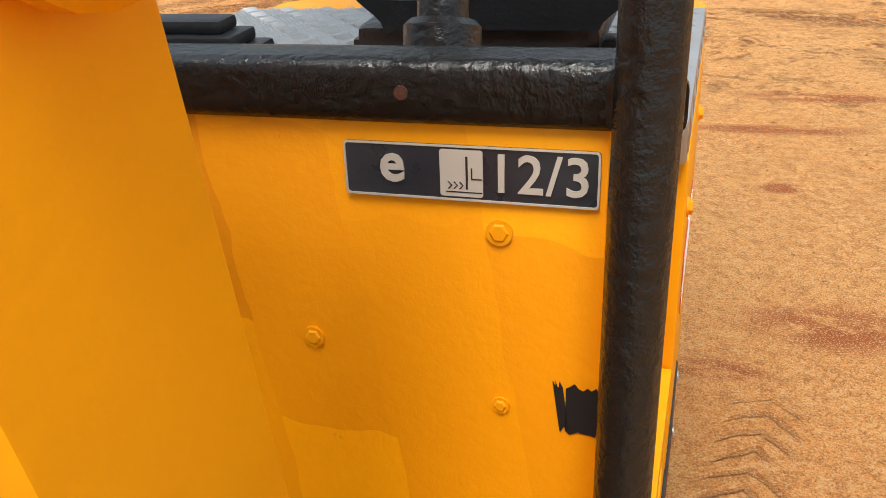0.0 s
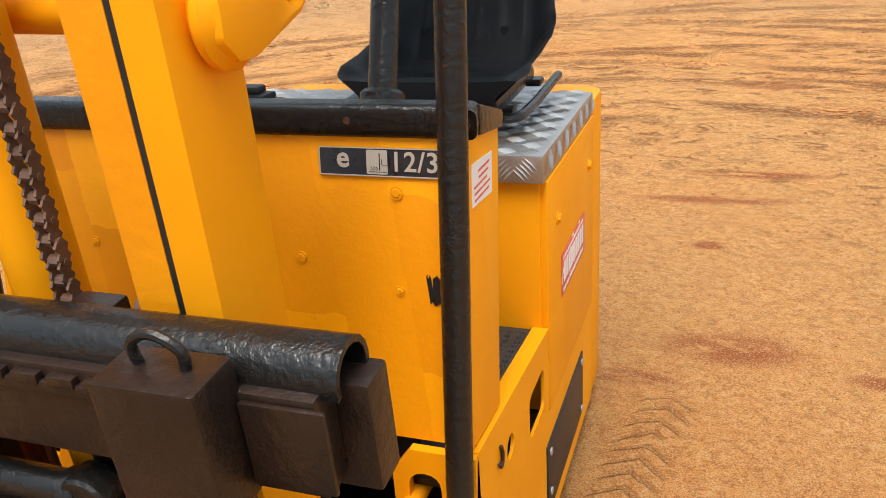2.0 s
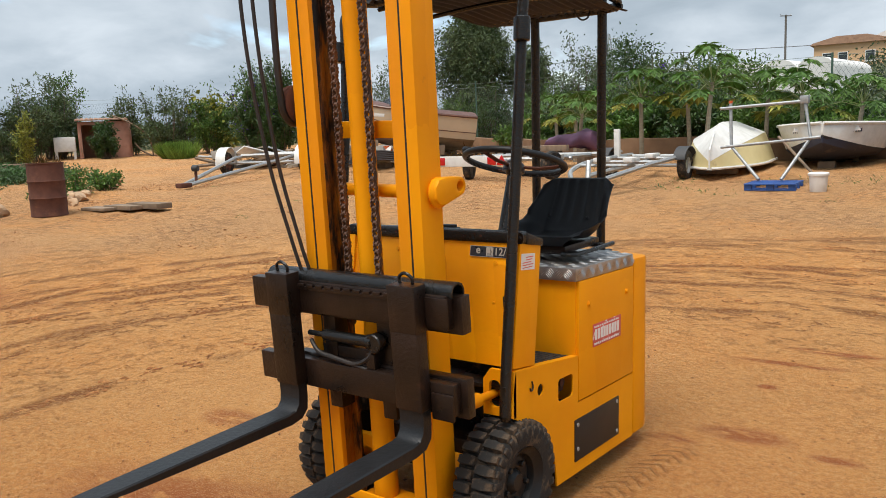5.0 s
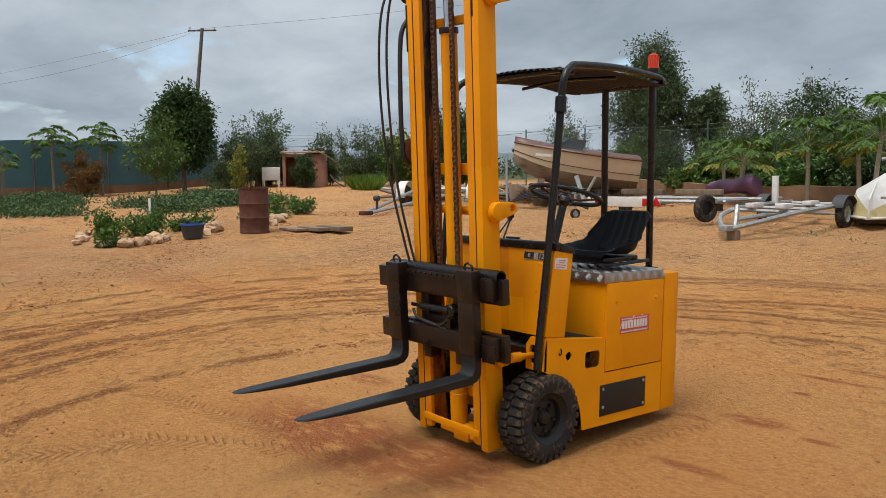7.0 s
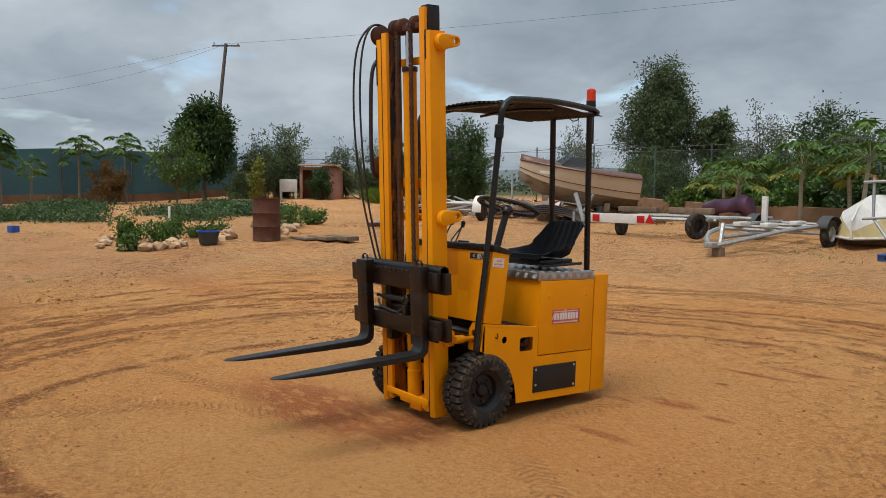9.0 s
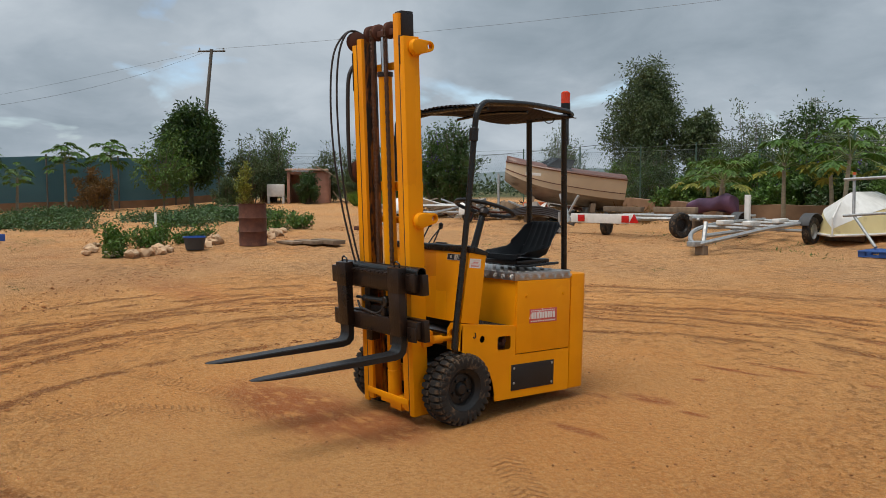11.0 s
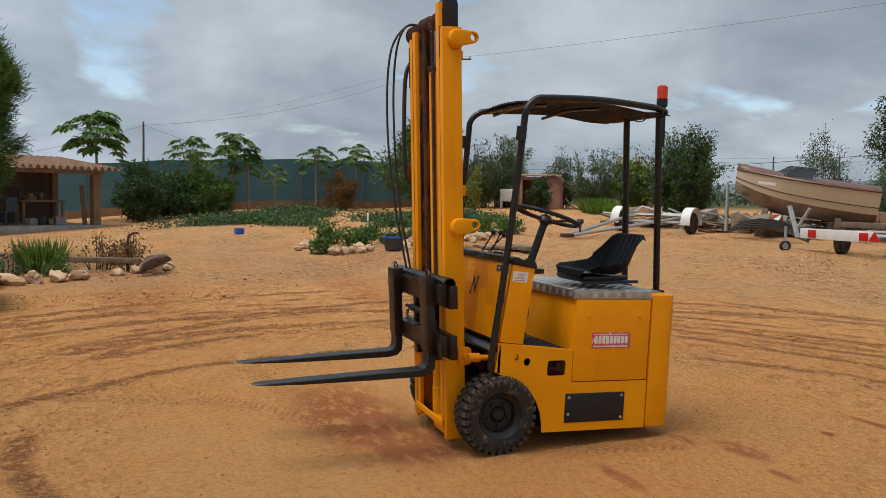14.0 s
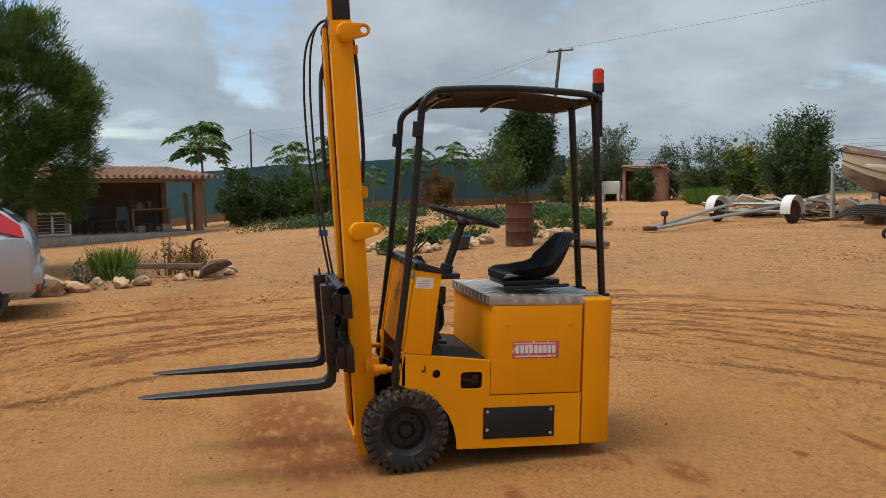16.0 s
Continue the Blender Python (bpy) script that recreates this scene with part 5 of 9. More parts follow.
def build_carriage(f):
    car = thing("carriage", "", "")
    for k in ("label", "category"):
        if k in car:
            del car[k]
    car.parent = f
    P = lambda name, bm, mt=BLACK_WORN, lab="": part(name, bm, mt, car, lab, m=CAR)
    # v = 0 is the front of the mast; the carriage sits ahead of it
    P("upper_bar", box(fresh(), (-0.502, -0.118, 0.868), (0.412, -0.078, 0.982), 0.005))
    P("lower_bar", box(fresh(), (-0.496, -0.118, 0.584), (0.422, -0.078, 0.690), 0.005))
    P("back_bar_top", box(fresh(), (-0.33, -0.0775, 0.848), (0.446, -0.030, 0.975), 0.005))
    P("back_bar_low", box(fresh(), (-0.33, -0.0775, 0.565), (0.448, -0.038, 0.700), 0.005))
    # half round gutter over the top bar
    bm = fresh()
    n = 10
    secs = []
    for x in (-0.425, 0.430):
        ring = []
        for r in (0.036, 0.029):
            arc = [(x, -0.07 + r * math.cos(radians(a)), 0.984 + r * math.sin(radians(a))) for a in np.linspace(-25, 195, n)]
            ring += arc if r == 0.036 else arc[::-1]
        secs.append(ring)
    loft(bm, secs)
    P("bar_cover", bm, BLACK_GLOSS)
    bm = fresh()
    for i in range(10):
        x = -0.245 + i * 0.0452
        box(bm, (x, -0.128, 0.963), (x + 0.033, -0.1175, 0.975), 0.002)
    box(bm, (-0.25, -0.126, 0.953), (0.205, -0.1175, 0.966), 0.002)
    P("toothed_rack", bm)
    # side uprights joining the bars
    for x in (-0.16, 0.10):
        P("upright", box(fresh(), (x - 0.03, -0.070, 0.50), (x + 0.03, -0.004, 1.0), 0.004))
    P("roller_bracket", box(fresh(), (-0.20, -0.066, 0.62), (0.16, -0.03, 0.74), 0.004))
    # side-shift ram
    bm = cyl(fresh(), (-0.16, -0.095, 0.785), (0.06, -0.095, 0.785), 0.021, 18, bevel=0.003)
    cyl(bm, (-0.24, -0.095, 0.785), (-0.15, -0.095, 0.785), 0.010, 12)
    cyl(bm, (0.05, -0.095, 0.785), (0.075, -0.095, 0.785), 0.027, 18, bevel=0.003)
    cyl(bm, (0.085, -0.115, 0.785), (0.085, -0.075, 0.785), 0.034, 20, bevel=0.004)
    P("shift_ram", bm, BLACK_GLOSS)
    bm = tube(fresh(), smooth_path([(-0.24, -0.09, 0.70), (-0.15, -0.11, 0.715), (-0.02, -0.115, 0.70), (0.05, -0.11, 0.725), (0.07, -0.10, 0.76)]), 0.008, 8)
    tube(bm, smooth_path([(-0.24, -0.09, 0.755), (-0.18, -0.11, 0.72), (-0.06, -0.115, 0.705), (0.03, -0.11, 0.69), (0.06, -0.09, 0.66)]), 0.008, 8)
    P("ram_hose", bm, HOSE)
    P("ram_block", box(fresh(), (0.045, -0.112, 0.690), (0.085, -0.085, 0.745), 0.005))
    # end blocks on the near side
    P("end_block", box(fresh(), (0.336, -0.126, 0.880), (0.424, -0.1185, 0.976), 0.006))
    P("end_block", box(fresh(), (0.336, -0.130, 0.568), (0.424, -0.1185, 0.658), 0.006))
    # forks
    for name_x in (0.278, -0.302):
        fork = part("fork", fork_mesh(name_x), BLACK_STEEL, car, "long tapered black steel fork", m=CAR)
        bm = box(fresh(), (name_x - 0.056, -0.176, 0.862), (name_x + 0.056, -0.110, 1.018), 0.006)
        box(bm, (name_x - 0.056, -0.174, 0.60), (name_x + 0.054, -0.1195, 0.87), 0.006)
        part("fork_hook", bm, BLACK_WORN, fork, m=CAR)
        bm = tube(fresh(), smooth_path([(name_x - 0.024, -0.138, 1.012), (name_x - 0.026, -0.140, 1.040), (name_x, -0.142, 1.054), (name_x + 0.026, -0.140, 1.038), (name_x + 0.024, -0.138, 1.012)], 5), 0.0055, 8)
        part("lifting_eye", bm, BLACK_GLOSS, fork, m=CAR)
    # load roller stack visible below the bars
    for x in (-0.225, 0.09):
        for z in (0.55, 0.93):
            P("guide_roller", cyl(fresh(), (x, 0.06, z), (x + 0.035, 0.06, z), 0.036, 18, bevel=0.003), CHAIN)


def fork_mesh(x):
    bm = fresh()
    # shank down to a rounded heel, then a blade that tapers to the tip
    rows = []
    top = [(-0.166, 0.86, 0.050), (-0.166, 0.66, 0.050), (-0.166, 0.56, 0.050), (-0.172, 0.528, 0.050), (-0.19, 0.511, 0.050), (-0.22, 0.506, 0.050), (-0.48, 0.510, 0.050), (-0.86, 0.515, 0.048), (-1.03, 0.517, 0.042), (-1.10, 0.518, 0.032), (-1.138, 0.518, 0.016)]
    bot = [(-0.125, 0.86), (-0.125, 0.66), (-0.125, 0.55), (-0.132, 0.500), (-0.162, 0.472), (-0.215, 0.464), (-0.48, 0.474), (-0.86, 0.492), (-1.03, 0.503), (-1.10, 0.509), (-1.136, 0.513)]
    for (y0, z0, w), (y1, z1) in zip(top, bot):
        e = 0.005
        rows.append([(x - w, y0 + 0, z0 - (0 if y0 > -0.18 else e)), (x - w + e, y0, z0), (x + w - e, y0, z0), (x + w, y0, z0 - (0 if y0 > -0.18 else e)), (x + w, y1, z1), (x - w, y1, z1)])
    return loft(bm, rows)


ROOF_SHEET = mk("dark_roof_sheet", (0.022, 0.015, 0.014), (0.045, 0.028, 0.022), scale=3, rough=0.5, bump=0.1, dirt=(0.11, 0.06, 0.04), dirt_at=0.6, dirt_scale=3)
HOSE = mk("black_hydraulic_hose", (0.012, 0.012, 0.012), (0.03, 0.018, 0.014), scale=6, rough=0.5, bump=0.15, bscale=200)
BEACON = mk("orange_beacon_lens", (0.85, 0.07, 0.01), (0.75, 0.05, 0.01), rough=0.15, bump=0.0, trans=0.25)
forklift = build_forklift()


# ---- plants ----
LEAF_DARK = leafy("dark_glossy_leaves", (0.026, 0.062, 0.012), (0.055, 0.105, 0.020), 0.45)
LEAF_MID = leafy("green_leaves", (0.048, 0.112, 0.016), (0.100, 0.170, 0.026), 0.55, 0.2)
LEAF_GREY = leafy("grey_green_leaves", (0.055, 0.092, 0.034), (0.100, 0.135, 0.050), 0.55, 0.18)
LEAF_CROP = leafy("blue_green_crop_leaves", (0.036, 0.088, 0.026), (0.075, 0.135, 0.038), 0.5, 0.18)
LEAF_YELLOW = leafy("yellowing_leaves", (0.16, 0.20, 0.03), (0.30, 0.28, 0.045))
LEAF_PAPAYA = leafy("papaya_leaves", (0.052, 0.128, 0.018), (0.10, 0.182, 0.028), 0.5)
LEAF_PINE = leafy("pine_needles", (0.050, 0.115, 0.018), (0.105, 0.185, 0.030), 0.6, 0.2)
LEAF_PURPLE = leafy("purple_flowers", (0.10, 0.035, 0.30), (0.06, 0.03, 0.22))
LEAF_RUSTY = leafy("rusty_dry_leaves", (0.16, 0.10, 0.03), (0.22, 0.11, 0.03))
GRASS = leafy("grass_blades", (0.15, 0.26, 0.035), (0.24, 0.34, 0.06), 0.55, 0.35)
BARK = mk("grey_brown_bark", (0.16, 0.125, 0.09), (0.09, 0.07, 0.05), scale=9, rough=0.9, bump=0.6, bscale=25, stretch=(1, 1, 0.3))
PAPAYA_BARK = mk("pale_papaya_bark", (0.30, 0.255, 0.185), (0.21, 0.18, 0.13), scale=8, rough=0.85, bump=0.3, bscale=30, stretch=(0.3, 0.3, 2))


class Leaves:
    """Collects many small leaves, each a folded blade, into one mesh."""

    def __init__(self, seed):
        self.v, self.f, self.rng = [], [], np.random.RandomState(seed)

    def blade(self, p, d, up, length, width, fold=0.25):
        """Blades at points p (N x 3), along d, facing up."""
        p, d, up = np.atleast_2d(p).astype(float), np.atleast_2d(d).astype(float), np.atleast_2d(up).astype(float)
        d = d / (np.linalg.norm(d, axis=1, keepdims=True) + 1e-9)
        s = np.cross(d, up)
        s /= np.linalg.norm(s, axis=1, keepdims=True) + 1e-9
        nrm = np.cross(s, d)
        L = np.broadcast_to(np.asarray(length, float).reshape(-1, 1), (len(p), 1))
        W = np.broadcast_to(np.asarray(width, float).reshape(-1, 1), (len(p), 1))
        mid = p + d * L * 0.45
        quad = np.stack([p, mid + s * W * 0.5 + nrm * W * fold, p + d * L - nrm * L * 0.12, mid - s * W * 0.5 + nrm * W * fold], 1)
        base = sum(len(a) for a in self.v)
        self.v.append(quad.reshape(-1, 3))
        i = base + 4 * np.arange(len(p))
        self.f.append(np.concatenate([np.stack([i, i + 1, i + 2], 1), np.stack([i, i + 2, i + 3], 1)]))
        return self

    def clump(self, c, sigma, n, length, width, droop=0.3, flat=1.0):
        r = self.rng
        q = r.normal(size=(n, 3)) * sigma * np.array((1, 1, flat))
        d = q / (np.linalg.norm(q, axis=1, keepdims=True) + 1e-6) + r.normal(size=(n, 3)) * 0.7
        d[:, 2] -= droop
        up = r.normal(size=(n, 3)) * 0.6 + np.array((0, 0, 1.0))
        k = r.uniform(0.65, 1.25, n)
        return self.blade(np.asarray(c) + q, d, up, length * k, width * k)

    def mesh(self, name, material, parent=None):
        me = bpy.data.meshes.new(name)
        me.from_pydata(np.concatenate(self.v).tolist(), [], np.concatenate(self.f).tolist())
        me.materials.append(material)
        ob = new(name, me)
        if parent is not None:
            ob.parent = parent
        return ob


def at_ground(x, y, dz=0.0):
    return Matrix.Translation((x, y, ground_z(x, y) + dz))


def crown_centres(rng, n, rx, rz, cz, lumpy=0.35, hollow=0.45, seed=0):
    out = []
    while len(out) < n:
        v = rng.normal(size=3)
        v /= np.linalg.norm(v)
        k = (hollow + (1 - hollow) * rng.random() ** 0.6) * (1 + lumpy * noise.noise(Vector(v * 1.7) + Vector((seed * 7.3, 0, 0))))
        out.append((v[0] * rx * k, v[1] * rx * k, cz + v[2] * rz * k))
    return out


def broad_tree(name, label, x, y, top, crown_r, base_z, leaf, size, n=90, per=55, seed=1, lumpy=0.4, trunk=0.11, category="tree", group="trees in the yard", lean=(0, 0)):
    """A trunk, limbs out to the leaf clumps, and a crown of single leaves. Heights are over the ground."""
    t = thing(name, label, category, group, m=at_ground(x, y, -0.05))
    rng = np.random.RandomState(seed)
    rz = (top - base_z) / 2
    cz = base_z + rz
    C_ = [(a + lean[0] * c / top, b + lean[1] * c / top, c) for a, b, c in crown_centres(rng, n, crown_r, rz, cz, lumpy, 0.4, seed)]
    bm = fresh()
    fork = Vector((lean[0] * 0.35, lean[1] * 0.35, base_z + 0.25 * rz))
    tube(bm, smooth_path([(0, 0, 0), (0.04 * rng.normal(), 0.04 * rng.normal(), fork.z * 0.5), fork], 4), trunk, 9, taper=0.7)
    for k in range(0, len(C_), max(1, len(C_) // 22)):
        c = Vector(C_[k])
        m_ = fork.lerp(c, 0.5) + Vector((0.1 * rng.normal(), 0.1 * rng.normal(), 0.12 * rz))
        tube(bm, smooth_path([fork - Vector((0, 0, 0.1 + 0.2 * rng.random())), m_, c], 4), trunk * 0.42, 6, taper=0.15)
    part("trunk", bm, BARK, t)
    lv = Leaves(seed + 50)
    sg = crown_r * 0.13
    for c in C_:
        lv.clump(c, sg * rng.uniform(0.7, 1.3), per, size, size * 0.42)
    lv.mesh("crown", leaf, t)
    return t


def papaya(x, y, h, spread, seed, n=16, leaf=None, yellow=3, group="papaya trees"):
    """A bare straight trunk with a whorl of long-stalked, deeply cut leaves."""
    t = thing("papaya_tree", "slender papaya tree with a bare trunk and large cut leaves", "tree", group, m=at_ground(x, y, -0.05))
    rng = np.random.RandomState(seed)
    lean = rng.normal(size=2) * 0.06 * h
    bm = tube(fresh(), smooth_path([(0, 0, 0), (lean[0] * 0.3, lean[1] * 0.3, h * 0.4), (lean[0], lean[1], h * 0.84)], 4), 0.065, 9, taper=0.62)
    part("trunk", bm, PAPAYA_BARK, t)
    stalk, lv, yl = fresh(), Leaves(seed + 9), Leaves(seed + 11)
    top = np.array((lean[0], lean[1], h * 0.82))
    for k in range(n):
        a = 2.399 * k + rng.normal() * 0.25
        el = 1.30 - 1.75 * k / n + rng.normal() * 0.12
        L = spread * rng.uniform(0.5, 0.95)
        o = np.array((math.cos(a) * math.cos(el), math.sin(a) * math.cos(el), math.sin(el)))
        tip = top + o * L + np.array((0, 0, -0.08 * L))
        tube(stalk, [top - np.array((0, 0, 0.12 * k / n)), top + o * L * 0.5 + np.array((0, 0, 0.03)), tip], 0.011, 5, taper=0.6)
        tgt = yl if k >= n - yellow else lv
        R = spread * rng.uniform(0.34, 0.5)
        side = np.array((-math.sin(a), math.cos(a), 0))
        fwd = np.array((math.cos(a), math.sin(a), -0.35))
        for lobe in np.linspace(-2.3, 2.3, 9):
            d = fwd * math.cos(lobe) + side * math.sin(lobe)
            d = d + np.array((0, 0, -0.22 + 0.1 * rng.normal()))
            k2 = 1.0 - 0.14 * abs(lobe)
            tgt.blade(tip, d, (0, 0, 1), R * k2, R * 0.40 * k2, 0.12)
            for e in (-0.5, 0.5):
                d2 = d * math.cos(e) + np.cross(d, (0, 0, 1)) * math.sin(e)
                tgt.blade(tip + d / np.linalg.norm(d) * R * k2 * 0.42, d2, (0, 0, 1), R * 0.42 * k2, R * 0.15, 0.1)
    part("stalk_whorl", stalk, LEAF_STALK, t)
    lv.mesh("crown", leaf or LEAF_PAPAYA, t)
    if yellow:
        tagged(yl.mesh("yellowed_skirt", LEAF_YELLOW, t), kind="stuff")
    return t


LEAF_STALK = mk("leaf_stalk", (0.16, 0.20, 0.06), (0.12, 0.14, 0.05), rough=0.6, bump=0.0)


def stem_bush(name, label, x, y, h, r, leaf, size, seed, stems=26, per=70, spread=0.55, category="shrub", group="shrubs along the fence", flower=None):
    """Many upright stems from one root, set with leaves along their length."""
    t = thing(name, label, category, group, m=at_ground(x, y, -0.04))
    rng = np.random.RandomState(seed)
    bm, lv, fl = fresh(), Leaves(seed + 3), Leaves(seed + 4)
    for k in range(stems):
        a, rr = rng.random() * 6.283, r * rng.random() ** 0.6
        hh = h * rng.uniform(0.42, 1.06) * (1 - 0.45 * (rr / r) ** 2)
        b = np.array((math.cos(a) * rr * (1 - spread), math.sin(a) * rr * (1 - spread), 0))
        e = np.array((math.cos(a) * rr, math.sin(a) * rr, hh)) + np.array((*rng.normal(size=2) * 0.1 * r, 0))
        pts = smooth_path([b, b * 0.6 + e * 0.4 + np.array((0, 0, 0.08 * h)), e], 4)
        tube(bm, pts, 0.014 + 0.006 * h / 3, 5, taper=0.3)
        n = int(per * 4.4)
        tt = rng.uniform(0.12, 1.02, n)
        p = b[None] * (1 - tt[:, None]) + e[None] * tt[:, None]
        p[:, 2] += 0.08 * h * np.sin(np.pi * tt)
        p += rng.normal(size=(n, 3)) * (0.10 * r + 0.04) * np.array((1, 1, 0.5))
        keep = np.array([noise.noise(Vector(q) * (1.9 / r ** 0.5) + Vector((seed * 3.1, 0, 0))) > -0.20 for q in p])
        p, tt, n = p[keep], tt[keep], int(keep.sum())
        if n == 0:
            continue
        d = rng.normal(size=(n, 3)) + np.array((0, 0, 0.5)) + (p - np.array((0, 0, h * 0.4))) * 0.3
        k2 = rng.uniform(0.6, 1.2, n)
        lv.blade(p, d, rng.normal(size=(n, 3)) + np.array((0, 0, 1)), size * 0.78 * k2, size * 0.36 * k2)
        if flower is not None and k % 2 == 0:
            q = p[tt > 0.6][:14]
            if len(q):
                fl.blade(q, rng.normal(size=(len(q), 3)), rng.normal(size=(len(q), 3)), 0.09, 0.085)
    part("stem_fan", bm, BARK, t)
    lv.mesh("foliage", leaf, t)
    if flower is not None and fl.v:
        tagged(fl.mesh("blossom", flower, t), kind="stuff")
    return t


def grass_tuft(x, y, h, r, seed, n=260, material=None, label="tuft of bright green grass"):
    lv = Leaves(seed)
    rng = lv.rng
    a, rr = rng.random(n) * 6.283, r * np.sqrt(rng.random(n))
    p = np.stack([np.cos(a) * rr, np.sin(a) * rr, np.zeros(n)], 1)
    d = np.stack([np.cos(a) * rr * 0.6, np.sin(a) * rr * 0.6, np.full(n, h)], 1) + rng.normal(size=(n, 3)) * 0.12 * h
    lv.blade(p, d, rng.normal(size=(n, 3)) + np.array((1, 0, 0)), h * rng.uniform(0.5, 1.15, n), 0.008, 0.3)
    ob = lv.mesh("grass_tuft", material or GRASS)
    ob.matrix_basis = at_ground(x, y, -0.02)
    return tagged(ob, label, "grass", kind="stuff")


def pine_tree(x, y, seed=4):
    t = thing("pine_tree", "dense dark green pine tree with a rounded crown", "tree", m=at_ground(x, y, -0.05))
    rng = np.random.RandomState(seed)
    bm = tube(fresh(), smooth_path([(0, 0, 0), (0.05, 0.02, 1.6), (0.0, 0.1, 4.4)], 4), 0.16, 10, taper=0.25)
    part("trunk", bm, BARK, t)
    lv = Leaves(seed)
    C_ = crown_centres(rng, 520, 1.95, 1.82, 3.12, 0.45, 0.62, 3)
    limbs = fresh()
    for k, c in enumerate(C_):
        c = np.array(c)
        o = c - np.array((0, 0, 2.3))
        o /= np.linalg.norm(o)
        if k % 9 == 0:
            tube(limbs, [(0, 0, max(0.9, c[2] * 0.75)), tuple(c * np.array((0.5, 0.5, 0.95))), tuple(c)], 0.03, 5, taper=0.3)
        n = 190
        d = o + rng.normal(size=(n, 3)) * 0.55 + np.array((0, 0, 0.25))
        lv.blade(c + rng.normal(size=(n, 3)) * 0.10, d, rng.normal(size=(n, 3)), rng.uniform(0.10, 0.20, n), 0.013, 0.2)
    part("branchwork", limbs, BARK, t)
    lv.mesh("needle_crown", LEAF_PINE, t)
    return t


